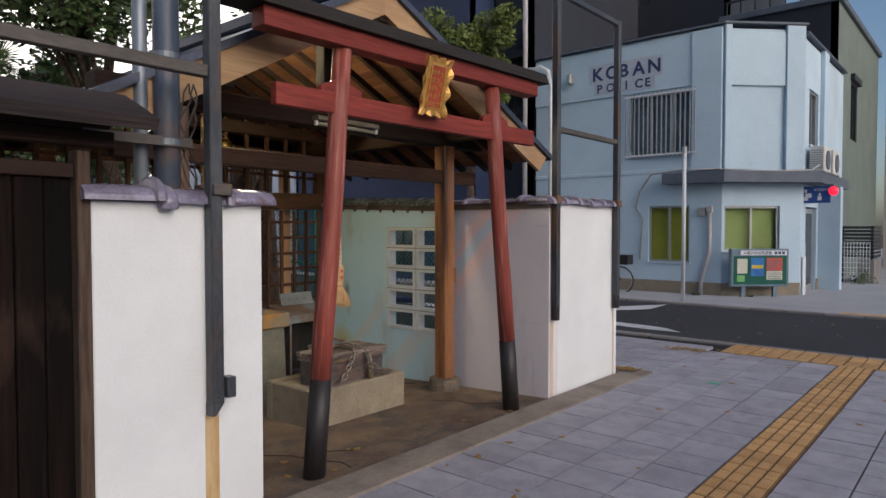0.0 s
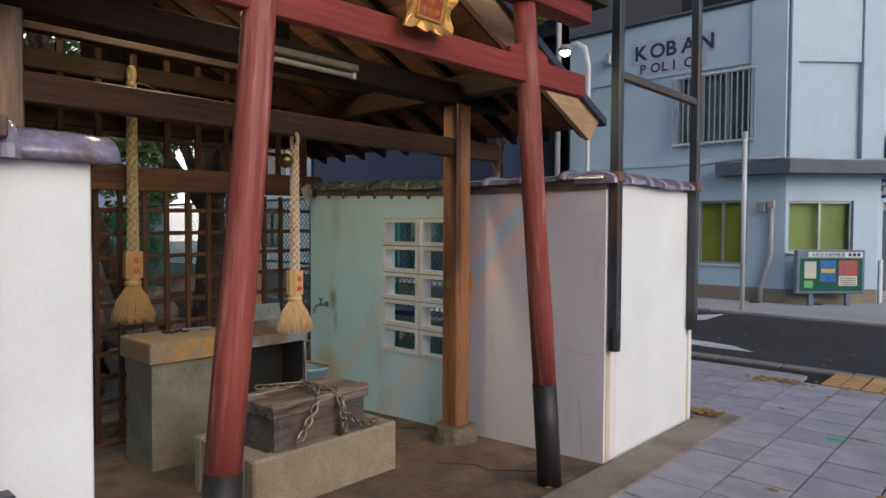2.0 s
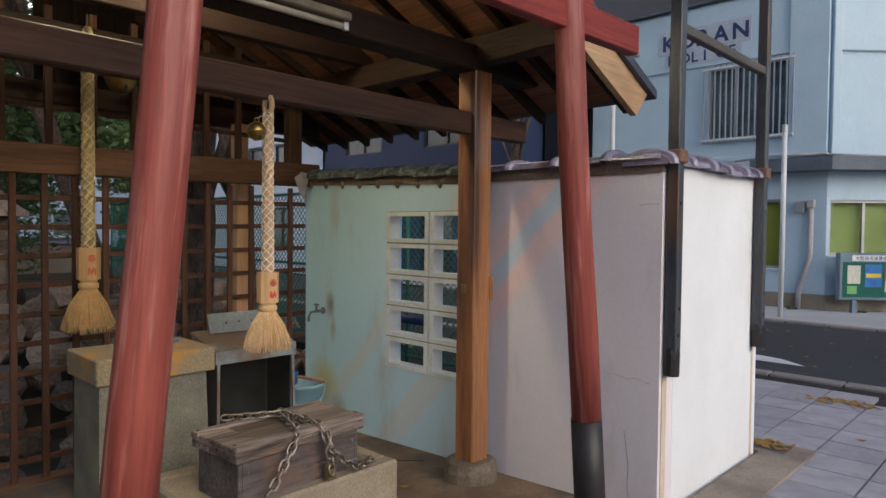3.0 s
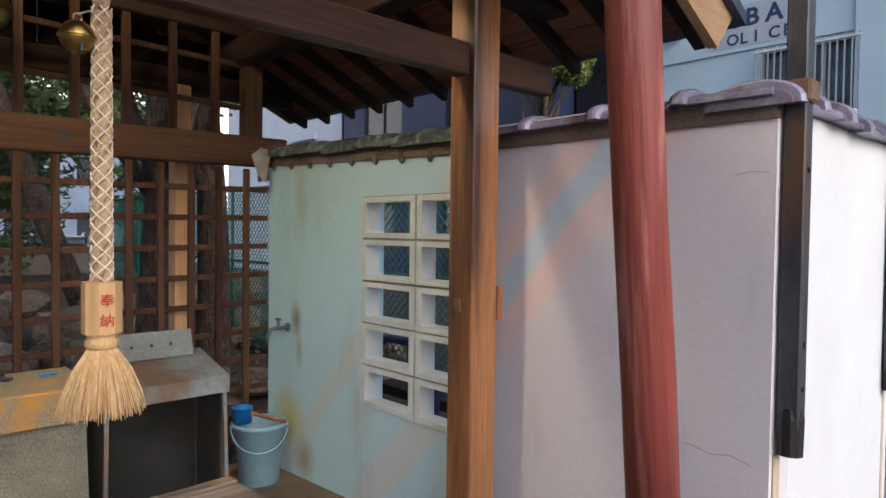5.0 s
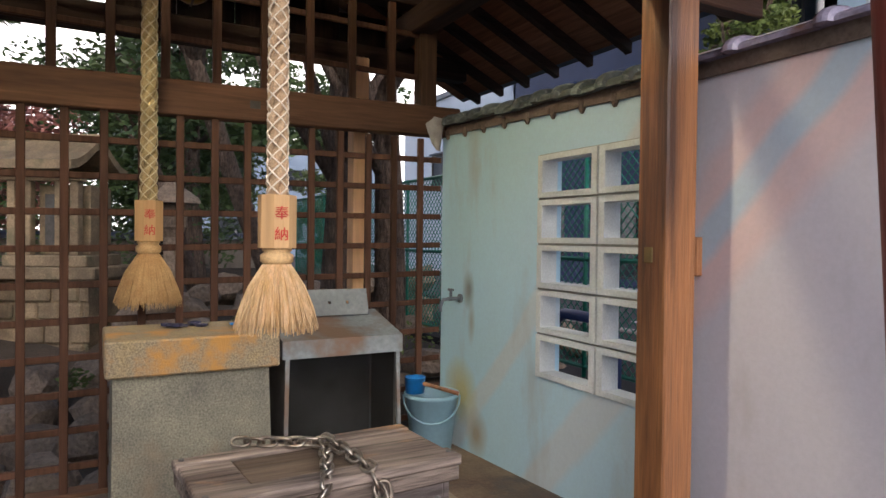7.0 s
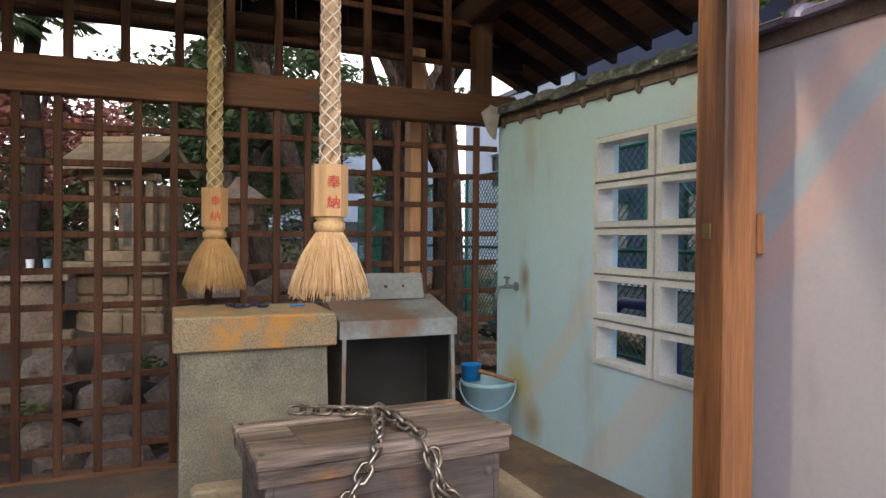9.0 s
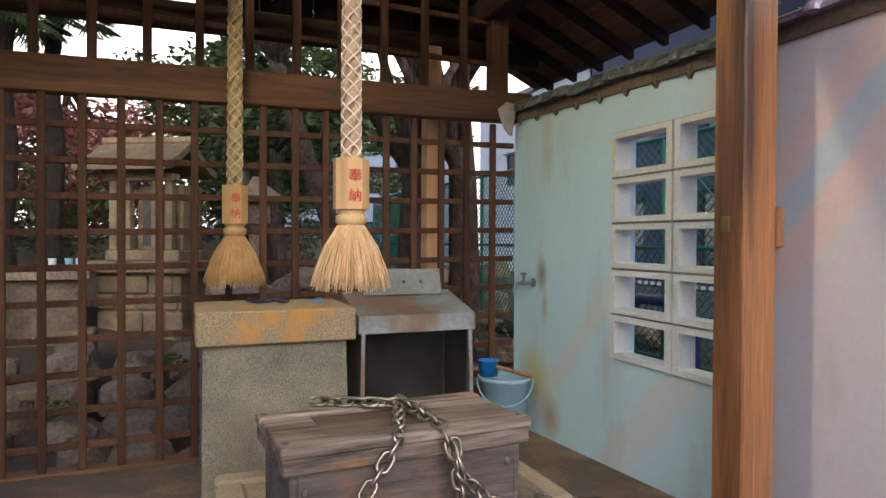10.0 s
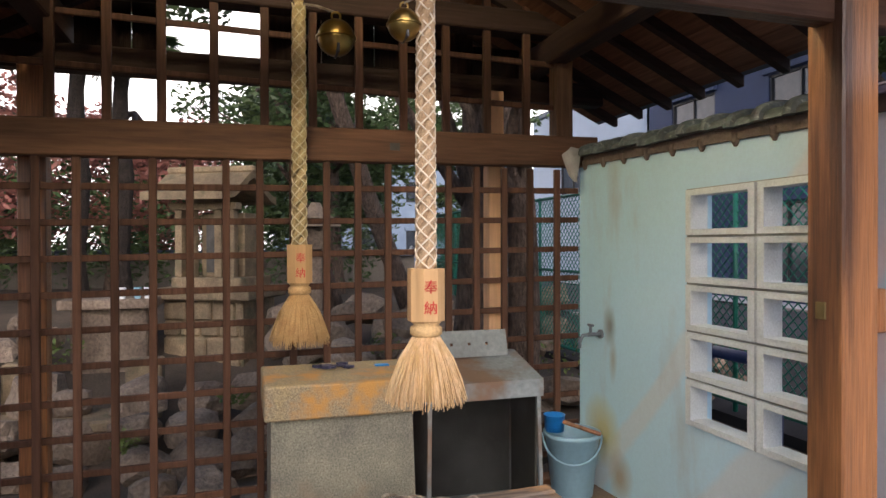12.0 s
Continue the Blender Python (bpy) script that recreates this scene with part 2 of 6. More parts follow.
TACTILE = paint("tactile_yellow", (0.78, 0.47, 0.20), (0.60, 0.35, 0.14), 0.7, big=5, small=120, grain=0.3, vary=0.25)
# shade in the grooves is put into the base as a darker colour
TACTILE_GROOVE = paint("tactile_groove_base", (0.22, 0.13, 0.06), (0.14, 0.085, 0.045), 0.85, big=5, small=120, grain=0.3)
KERB = paint("kerb_stone", (0.30, 0.28, 0.27), (0.24, 0.22, 0.21), 0.8, big=3, small=90, grain=0.25, vary=0.2)
ROADLINE = paint("road_marking", (0.65, 0.66, 0.70), (0.5, 0.51, 0.54), 0.7, big=6, small=80, grain=0.25)
SOIL = paint("garden_soil", (0.12, 0.09, 0.065), (0.07, 0.055, 0.04), 0.95, big=2, small=60, grain=0.5, bump=0.6)
ROCK = paint("garden_rock", (0.50, 0.38, 0.28), (0.25, 0.18, 0.13), 0.85, big=2.5, small=30, grain=0.5, bump=0.8, vary=0.45, dist=0.02)
LIGHT_STONE = paint("lantern_stone", (0.42, 0.31, 0.185), (0.24, 0.175, 0.11), 0.85, big=4, small=60, grain=0.45, bump=0.5, vary=0.3, stain=(0.15, 0.13, 0.075), stain_scale=5, stain_lo=0.52, stain_hi=0.7)
BARK = paint("bark", (0.25, 0.175, 0.13), (0.10, 0.066, 0.05), 0.9, big=12, small=45, grain=0.65, bump=1.0, stretch=(1, 1, 0.35), dist=0.03)
LEAF = paint("leaves", (0.085, 0.13, 0.042), (0.05, 0.09, 0.03), 0.5, big=1.5, small=8, grain=0.3, bump=0)
LEAF_YELLOW = paint("sunny_leaves", (0.15, 0.19, 0.04), (0.09, 0.13, 0.03), 0.55, big=1.5, small=8, grain=0.3, bump=0)
LEAF_RED = paint("autumn_leaves", (0.48, 0.20, 0.16), (0.33, 0.13, 0.11), 0.6, big=1.5, small=8, grain=0.3, bump=0)
FALLEN = paint("fallen_leaf", (0.45, 0.27, 0.05), (0.32, 0.17, 0.04), 0.7, big=9, small=60, vary=0.3, bump=0)
RUST_PALE = paint("pale_rust", (0.56, 0.44, 0.27), (0.64, 0.56, 0.44), 0.85, big=8, small=60, stretch=(1, 1, 0.15))
FAR_PAVE = paint("far_paving", (0.40, 0.41, 0.44), (0.34, 0.35, 0.38), 0.85, big=0.8, small=60, grain=0.15)
PALM_BARK = paint("palm_trunk", (0.045, 0.032, 0.026), (0.025, 0.018, 0.015), 0.95, big=9, small=40, grain=0.6, bump=0.9, dist=0.02)
GREY_BOUND = paint("garden_wall", (0.22, 0.19, 0.16), (0.15, 0.13, 0.11), 0.9, big=2, small=40, grain=0.3)
MESH_GREEN = paint("green_mesh", (0.015, 0.16, 0.11), (0.015, 0.12, 0.085), 0.5, bump=0)
BUCKET = paint("blue_plastic", (0.28, 0.45, 0.55), (0.24, 0.40, 0.50), 0.4, big=4, small=40, grain=0.1)
BRIGHT_BLUE = paint("bright_blue_plastic", (0.02, 0.22, 0.62), (0.02, 0.18, 0.55), 0.35, bump=0)
RUST = paint("rust_stain", (0.50, 0.26, 0.06), (0.62, 0.45, 0.25), 0.85, big=8, small=60, stretch=(1, 1, 0.15))
TUBE = glow("fluorescent_tube", (1.0, 0.84, 0.50), 330.0)
RED_GLOW = glow("red_lamp", (1.0, 0.01, 0.03), 2.6)
# glow of the added sky panel, not a lamp
SKY_PANEL = glow("sky_panel_glow", (1.0, 0.97, 0.96), 0.95)
LAMP_GLOW = glow("street_lamp_glow", (1.0, 0.95, 0.85), 14.0)

RUSTY = paint("rusty_iron", (0.20, 0.11, 0.07), (0.12, 0.07, 0.05), 0.75, big=12, small=80, grain=0.4)
STEEL_PALE = paint("worn_steel", (0.11, 0.095, 0.085), (0.065, 0.056, 0.052), 0.55, big=6, small=60, grain=0.35, stretch=(1, 0.3, 1))
GALV_BLUE = paint("blue_grey_pipe", (0.10, 0.135, 0.19), (0.065, 0.08, 0.115), 0.42, big=5, small=40, grain=0.35, stretch=(1, 1, 0.25), stain=(0.11, 0.085, 0.085), stain_scale=5, stain_lo=0.5, stain_hi=0.68)
CABLE = paint("cable_sheath", (0.05, 0.042, 0.04), (0.10, 0.085, 0.075), 0.6, bump=0)
OLD_POST = wood("split_post", (0.20, 0.145, 0.105), (0.11, 0.075, 0.055), "z", grain=0.6, bump=0.8)
ROOF_OLD = wood("old_roof_board", (0.075, 0.058, 0.055), (0.045, 0.036, 0.036), "y", grain=0.5, bump=0.6)
MILK = paint("unlit_tube", (0.50, 0.46, 0.36), (0.44, 0.40, 0.31), 0.3, bump=0)
STRAND_OLD = paint("old_strand", (0.74, 0.64, 0.42), (0.62, 0.52, 0.32), 0.9, big=12, small=200, grain=0.3)
GREY_DARK = wood("dark_worn_board", (0.12, 0.09, 0.07), (0.20, 0.15, 0.11), "y", grain=0.5, bump=0.6)
# grey tint put in to darken the inside of the candle stand
GLASS_TINTED = glass_of("grey_tinted_glass", (0.40, 0.42, 0.43), 0.06)
BRASS_OLD = paint("old_brass", (0.26, 0.20, 0.09), (0.18, 0.13, 0.06), 0.5, metal=0.6, bump=0)
RAG = paint("dirty_cloth", (0.50, 0.47, 0.44), (0.38, 0.35, 0.33), 0.9, big=15, small=120)

SIGN_PALE = paint("sign_board", (0.50, 0.54, 0.62), (0.46, 0.50, 0.58), 0.6, bump=0)
PIPE_GREY = paint("grey_pipe", (0.42, 0.41, 0.42), (0.36, 0.35, 0.36), 0.6, big=4, small=40)
AC_WHITE = paint("enamel_white", (0.60, 0.60, 0.57), (0.54, 0.54, 0.51), 0.5, big=3, small=40, grain=0.1)
SIGN_BLUE = paint("sign_blue", (0.03, 0.09, 0.32), (0.03, 0.08, 0.28), 0.5, bump=0)
BOARD_GREY = paint("board_case", (0.17, 0.24, 0.30), (0.13, 0.19, 0.24), 0.4, big=3, small=40)
FROST = paint("frosted_window", (0.20, 0.235, 0.29), (0.13, 0.155, 0.20), 0.25, big=2.5, small=30, bump=0, spec=0.5)
BAR_GREY = paint("window_bar", (0.42, 0.44, 0.47), (0.34, 0.36, 0.39), 0.5, bump=0)
BOARD_GREEN = paint("green_felt", (0.02, 0.12, 0.09), (0.018, 0.10, 0.075), 0.9, bump=0)
POSTER_WHITE = paint("poster_pale", (0.62, 0.62, 0.50), (0.55, 0.56, 0.48), 0.6, big=9, small=30, bump=0)
POSTER_BLUE = paint("poster_blue", (0.03, 0.20, 0.48), (0.02, 0.12, 0.38), 0.6, big=9, small=30, bump=0)
POSTER_RED = paint("poster_red", (0.55, 0.07, 0.05), (0.45, 0.12, 0.10), 0.6, big=14, small=30, bump=0)
POSTER_GREEN = paint("poster_green", (0.20, 0.48, 0.15), (0.15, 0.40, 0.12), 0.6, big=14, small=30, bump=0)
POSTER_YELLOW = paint("poster_yellow", (0.70, 0.52, 0.04), (0.62, 0.45, 0.04), 0.6, bump=0)
POLE_WHITE = paint("pole_paint", (0.60, 0.62, 0.64), (0.52, 0.54, 0.56), 0.5, big=4, small=40, grain=0.15)
BLACK_FRAME = paint("black_frame", (0.02, 0.02, 0.023), (0.028, 0.028, 0.03), 0.45, bump=0)
TAPE = paint("green_tape", (0.05, 0.55, 0.28), (0.05, 0.48, 0.25), 0.6, bump=0)



def light_banded_plaster():
    """Aged pale plaster with reflected light painted on as pastel diagonal bands, a tap stain and a yellow patch near
    the floor.
    """
    m, nt, p = nodes_of("side_plaster_light_bands")
    geo = nt.nodes.new("ShaderNodeNewGeometry")
    xyz = nt.nodes.new("ShaderNodeSeparateXYZ")
    nt.links.new(geo.outputs["Position"], xyz.inputs[0])

    def calc(op, a, b=None, c=None):
        n = nt.nodes.new("ShaderNodeMath")
        n.operation = op
        for i, v in enumerate((a, b, c)):
            if v is None:
                continue
            if isinstance(v, (int, float)):
                n.inputs[i].default_value = v
            else:
                nt.links.new(v, n.inputs[i])
        return n.outputs[0]

    def ramp(value, lo, hi, stops):
        r = nt.nodes.new("ShaderNodeMapRange")
        r.inputs[1].default_value, r.inputs[2].default_value = lo, hi
        nt.links.new(value, r.inputs[0])
        c = nt.nodes.new("ShaderNodeValToRGB")
        nt.links.new(r.outputs[0], c.inputs[0])
        el = c.color_ramp.elements
        while len(el) < len(stops):
            el.new(0.5)
        for e, (at, col) in zip(el, stops):
            e.position, e.color = (at - lo) / (hi - lo), (*col, 1)
        return c.outputs[0]

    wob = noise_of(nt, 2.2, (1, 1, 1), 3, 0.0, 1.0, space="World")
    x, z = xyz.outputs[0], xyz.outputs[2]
    # blue sky light on the left part is put into the base tint
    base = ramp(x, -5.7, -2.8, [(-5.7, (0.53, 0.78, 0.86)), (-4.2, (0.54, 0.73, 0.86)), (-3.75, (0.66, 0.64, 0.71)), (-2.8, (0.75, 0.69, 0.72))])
    # light reflected onto the wall, put into its colour as pink and blue bands
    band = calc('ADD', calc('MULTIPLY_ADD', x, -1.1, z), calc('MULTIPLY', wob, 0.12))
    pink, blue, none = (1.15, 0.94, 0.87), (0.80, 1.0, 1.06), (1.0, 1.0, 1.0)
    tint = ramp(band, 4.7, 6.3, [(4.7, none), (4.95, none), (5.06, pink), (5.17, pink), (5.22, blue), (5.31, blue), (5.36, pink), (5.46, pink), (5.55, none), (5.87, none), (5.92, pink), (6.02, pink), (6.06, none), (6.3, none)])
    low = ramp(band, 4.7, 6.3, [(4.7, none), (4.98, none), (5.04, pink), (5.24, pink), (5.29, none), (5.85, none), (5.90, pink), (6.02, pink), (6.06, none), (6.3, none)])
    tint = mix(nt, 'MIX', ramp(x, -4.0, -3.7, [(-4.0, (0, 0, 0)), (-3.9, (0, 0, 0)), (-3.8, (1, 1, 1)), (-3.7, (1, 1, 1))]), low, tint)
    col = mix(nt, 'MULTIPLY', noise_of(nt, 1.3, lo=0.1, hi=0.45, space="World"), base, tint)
    col = mix(nt, 'MULTIPLY', 1.0, col, mix(nt, 'MIX', noise_of(nt, 0.9, (1, 1, 0.4), 5, 0.3, 0.7, "World"), (0.90, 0.89, 0.87), (1, 1, 1)))
    fine = noise_of(nt, 70, (1, 1, 1), 6, 0.3, 0.7, "World")
    col = mix(nt, 'MULTIPLY', 1.0, col, mix(nt, 'MIX', fine, (0.93, 0.93, 0.93), (1, 1, 1)))

    def spot(cx, cz, rx, rz, shade, col):
        d = calc('SQRT', calc('ADD', calc('POWER', calc('DIVIDE', calc('SUBTRACT', x, cx), rx), 2), calc('POWER', calc('DIVIDE', calc('SUBTRACT', z, cz), rz), 2)))
        d = calc('ADD', d, calc('MULTIPLY', calc('SUBTRACT', wob, 0.5), 0.9))
        f = nt.nodes.new("ShaderNodeMapRange")
        f.inputs[1].default_value, f.inputs[2].default_value, f.inputs[3].default_value, f.inputs[4].default_value = 0.2, 1.0, 0.8, 0.0
        nt.links.new(d, f.inputs[0])
        return mix(nt, 'MIX', f.outputs[0], col, shade)
    col = spot(-5.31, 0.75, 0.07, 0.12, (0.16, 0.135, 0.10), col)
    col = spot(-5.28, 0.58, 0.045, 0.14, (0.36, 0.37, 0.33), col)
    col = spot(-5.38, 0.19, 0.17, 0.20, (0.52, 0.45, 0.13), col)
    col = spot(-5.22, 0.0, 0.12, 0.14, (0.36, 0.24, 0.12), col)
    grime = noise_of(nt, 3.5, (1, 1, 0.3), 5, 0.55, 0.9, "World")
    col = mix(nt, 'MIX', grime, col, (0.40, 0.38, 0.35))
    nt.links.new(col, p.inputs["Base Color"])
    p.inputs["Roughness"].default_value = 0.8
    b = nt.nodes.new("ShaderNodeBump")
    b.inputs["Strength"].default_value = 0.12
    b.inputs["Distance"].default_value = 0.004
    nt.links.new(fine, b.inputs["Height"])
    nt.links.new(b.outputs[0], p.inputs["Normal"])
    return m


BANDED_PLASTER = light_banded_plaster()
CLAY = paint("clay_bed", (0.20, 0.15, 0.12), (0.14, 0.105, 0.085), 0.9, big=6, small=60, grain=0.4, bump=0.6)
CRACK_DARK = paint("floor_crack", (0.045, 0.035, 0.03), (0.07, 0.055, 0.045), 0.95, bump=0)
CRACK = paint("crack_line", (0.20, 0.17, 0.17), (0.28, 0.24, 0.24), 0.9, bump=0)

# ---- building tools ----


def world_of(ob):
    m = ob.matrix_basis.copy()
    return world_of(ob.parent) @ ob.matrix_parent_inverse @ m if ob.parent else m


def mesh_of(name, bm, material, smooth=False):
    me = bpy.data.meshes.new(name)
    bmesh.ops.recalc_face_normals(bm, faces=bm.faces)
    bm.to_mesh(me)
    bm.free()
    me.materials.append(material)
    if smooth:
        for f in me.polygons:
            f.use_smooth = True
    return me


def under(ob, parent):
    ob.parent = parent
    ob.matrix_parent_inverse = world_of(parent).inverted()
    return ob


def part(name, bm, material, parent=None, label="", smooth=False):
    ob = new(name, mesh_of(name, bm, material, smooth))
    if parent is not None:
        under(ob, parent)
    return tagged(ob, label)


def thing(name, at, label, category, group=""):
    ob = new(name)
    ob.empty_display_size = 0.1
    ob.matrix_basis = Matrix.Translation(at)
    return tagged(ob, label, category, group)


def piece(name, me, m, parent):
    ob = new(name, me)
    ob.matrix_basis = m
    return under(ob, parent)


def structure(name, bm, material, label="", smooth=False):
    return tagged(part(name, bm, material, None, label, smooth), kind="structure")


def box(x0, x1, y0, y1, z0, z1, bevel=0.0, bm=None, m=None):
    """A box between the given bounds, with chamfered edges if wanted."""
    out = bm if bm is not None else bmesh.new()
    b = bmesh.new()
    bmesh.ops.create_cube(b, size=1)
    t = Matrix.Translation(((x0 + x1) / 2, (y0 + y1) / 2, (z0 + z1) / 2)) @ Matrix.Diagonal((abs(x1 - x0), abs(y1 - y0), abs(z1 - z0), 1))
    bmesh.ops.transform(b, matrix=t, verts=b.verts)
    if bevel:
        bmesh.ops.bevel(b, geom=b.edges[:], offset=bevel, segments=1, affect='EDGES', profile=0.5)
    return merge(out, b, m)


def merge(out, b, m=None):
    if m is not None:
        bmesh.ops.transform(b, matrix=m, verts=b.verts)
    me = bpy.data.meshes.new("tmp")
    b.to_mesh(me)
    b.free()
    out.from_mesh(me)
    bpy.data.meshes.remove(me)
    return out


def tube(points, radius, sides=10, bm=None, caps=True):
    """A round bar along points; radius is one number or one for each point."""
    out = bm if bm is not None else bmesh.new()
    pts = [Vector(p) for p in points]
    rad = radius if isinstance(radius, (list, tuple)) else [radius] * len(pts)
    rings = []
    side = None
    for i, p in enumerate(pts):
        d = (pts[min(i + 1, len(pts) - 1)] - pts[max(i - 1, 0)]).normalized()
        if side is None:
            side = d.orthogonal().normalized()
        side = (side - d * side.dot(d)).normalized()
        up = d.cross(side)
        rings.append([out.verts.new(p + (side * math.cos(a) + up * math.sin(a)) * rad[i]) for a in (2 * math.pi * k / sides for k in range(sides))])
    for a, b in zip(rings, rings[1:]):
        for k in range(sides):
            out.faces.new((a[k], a[(k + 1) % sides], b[(k + 1) % sides], b[k]))
    if caps:
        out.faces.new(rings[0][::-1])
        out.faces.new(rings[-1])
    return out


def lathe(profile, at=(0, 0, 0), sides=20, bm=None):
    """A turned shape: profile is (radius, height) from bottom to top."""
    out = bm if bm is not None else bmesh.new()
    at = Vector(at)
    rings = [[out.verts.new(at + Vector((r * math.cos(2 * math.pi * k / sides), r * math.sin(2 * math.pi * k / sides), z))) for k in range(sides)] for r, z in profile]
    for a, b in zip(rings, rings[1:]):
        for k in range(sides):
            out.faces.new((a[k], a[(k + 1) % sides], b[(k + 1) % sides], b[k]))
    out.faces.new(rings[0][::-1])
    out.faces.new(rings[-1])
    return out


def prism(poly, z0, z1, bm=None, m=None):
    """A plan polygon raised from z0 to z1."""
    b = bmesh.new()
    lo = [b.verts.new((x, y, z0)) for x, y in poly]
    hi = [b.verts.new((x, y, z1)) for x, y in poly]
    n = len(poly)
    b.faces.new(lo[::-1])
    b.faces.new(hi)
    for i in range(n):
        b.faces.new((lo[i], lo[(i + 1) % n], hi[(i + 1) % n], hi[i]))
    return merge(bm if bm is not None else bmesh.new(), b, m)


def holed(length, height, thick, holes, bm=None, m=None):
    """A wall in the plane y = 0 (thick goes to +y), u along x and v up, with rectangular holes (u0, u1, v0, v1) right through it."""
    out = bm if bm is not None else bmesh.new()
    us = sorted({0, length, *[h[0] for h in holes], *[h[1] for h in holes]})
    vs = sorted({0, height, *[h[2] for h in holes], *[h[3] for h in holes]})
    b = bmesh.new()
    grid = {}

    def v(u, w, y):
        return grid.setdefault((u, w, y), None) or grid.update({(u, w, y): b.verts.new((u, y, w))}) or grid[(u, w, y)]

    def solid(i, j):
        if not (0 <= i < len(us) - 1 and 0 <= j < len(vs) - 1):
            return False
        cu, cv = (us[i] + us[i + 1]) / 2, (vs[j] + vs[j + 1]) / 2
        return not any(h[0] < cu < h[1] and h[2] < cv < h[3] for h in holes)
    for i in range(len(us) - 1):
        for j in range(len(vs) - 1):
            if not solid(i, j):
                continue
            a, c, d, e = us[i], us[i + 1], vs[j], vs[j + 1]
            b.faces.new((v(a, d, 0), v(c, d, 0), v(c, e, 0), v(a, e, 0)))
            b.faces.new((v(a, d, thick), v(a, e, thick), v(c, e, thick), v(c, d, thick)))
            for di, dj, p, q in ((-1, 0, (a, d), (a, e)), (1, 0, (c, d), (c, e)), (0, -1, (a, d), (c, d)), (0, 1, (a, e), (c, e))):
                if not solid(i + di, j + dj):
                    b.faces.new((v(*p, 0), v(*q, 0), v(*q, thick), v(*p, thick)))
    return merge(out, b, m)


def letters(name, text, size, m, material, parent, label="", bold=0.0):
    """Raised lettering in the built-in font, as a mesh; m puts its lower left corner, x along the line, y up."""
    cu = bpy.data.curves.new(name, 'FONT')
    cu.body = text
    cu.size = size
    cu.extrude = 0.002
    cu.offset = bold
    cu.resolution_u = 3
    tmp = bpy.data.objects.new("tmp_text", cu)
    scene.collection.objects.link(tmp)
    me = bpy.data.meshes.new_from_object(tmp.evaluated_get(bpy.context.evaluated_depsgraph_get()))
    bpy.data.objects.remove(tmp)
    me.materials.clear()
    me.materials.append(material)
    me.name = name
    ob = new(name, me)
    ob.matrix_basis = m
    return tagged(under(ob, parent), label)


def sheared(bm, k, y0):
    """Tilts a piece to fit the camera's view: z rises by k for each metre of y."""
    for v in bm.verts:
        v.co.z += k * (v.co.y - y0)
    return bm


FLOOR = 0.045       # fall of the shrine floor towards the back, per metre


def floor_z(x):
    return FLOOR * (x + 2.83) if x < -2.83 else 0.0

# ---- ground, road and pavement ----
bm = box(-300, 300, -300, 300, -0.75, -0.7)
structure("ground", bm, SOIL, "bare brown soil reaching into the distance")
bm = prism([(-60, 8.9), (60, 8.9), (60, 13.2), (-60, 13.2)], -0.70, -0.10)
structure("road", bm, ASPHALT, "dark asphalt side street with white markings")
bm = prism([(1.9, -60), (60, -60), (60, 60), (1.9, 60)], -0.72, -0.104)
structure("road_main", bm, ASPHALT, "dark asphalt main street along the pavement")
bm = prism([(-2.56, -12), (1.75, -12), (1.75, 8.50), (-30, 8.50), (-30, 6.35), (-2.56, 6.35)], -0.70, -0.028)
pavement = structure("pavement", bm, JOINT, "grey paving slabs with a yellow tactile strip")
bm = prism([(-60, 13.2), (60, 13.2), (60, 60), (-60, 60)], -0.70, -0.10)
far_pave = structure("pavement_far", bm, FAR_PAVE, "pale grey pavement before the police box")
bm = prism([(-2.80, -12), (-2.56, -12), (-2.56, 6.36), (-3.0, 6.36), (-3.0, 6.12), (-2.80, 6.12)], -0.60, 0.016)
apron = structure("threshold", bm, APRON, "worn concrete strip along the shrine front")
bm = bmesh.new()
vs = [bm.verts.new(p) for p in ((-2.80, -1, 0.0), (-2.80, 5.0, 0.0), (-5.72, 5.0, floor_z(-5.72)), (-5.72, -1, floor_z(-5.72)),
                                (-2.80, -1, -0.7), (-2.80, 5.0, -0.7), (-5.72, 5.0, -0.7), (-5.72, -1, -0.7))]
for f in ((0, 1, 2, 3), (7, 6, 5, 4), (0, 4, 5, 1), (1, 5, 6, 2), (2, 6, 7, 3), (3, 7, 4, 0)):
    bm.faces.new([vs[i] for i in f])
structure("floor", bm, CONCRETE, "stained concrete floor of the little shrine")
for y0, y1, z, nm in ((8.50, 8.65, 0.0, "kerb"), (13.05, 13.2, -0.06, "kerb_far")):
    k = structure(nm, box(-30, 1.9, y0 + 0.01, y1 - 0.01, -0.7, z - 0.015), JOINT, "row of concrete kerb stones")
    me = mesh_of("kerb_stone", box(-0.295, 0.295, y0, y1, -0.2, z, 0.012), KERB)
    for i in range(24):
        piece("kerb_stone", me, pose(1.6 - 0.6 * i, 0, 0), k)
gut = structure("gutter", box(-30, 1.9, 8.65, 8.95, -0.7, -0.085), KERB, "concrete gutter beside the asphalt")
# white lines on the side street
bm = prism([(-9, 9.70), (-4.5, 9.66), (-3.95, 9.61), (-3.50, 9.62), (-3.80, 9.86), (-4.1, 9.94), (-4.7, 10.0), (-9, 10.02)], -0.104, -0.096)
structure("road_line", bm, ROADLINE, "white edge line, curving at the corner")
bm = prism([(-9, 11.45), (-5.36, 11.42), (-4.95, 11.99), (-4.99, 12.9), (-5.6, 11.92), (-9, 11.9)], -0.104, -0.096)
structure("stop_line", bm, ROADLINE, "broad white corner marking on the asphalt")
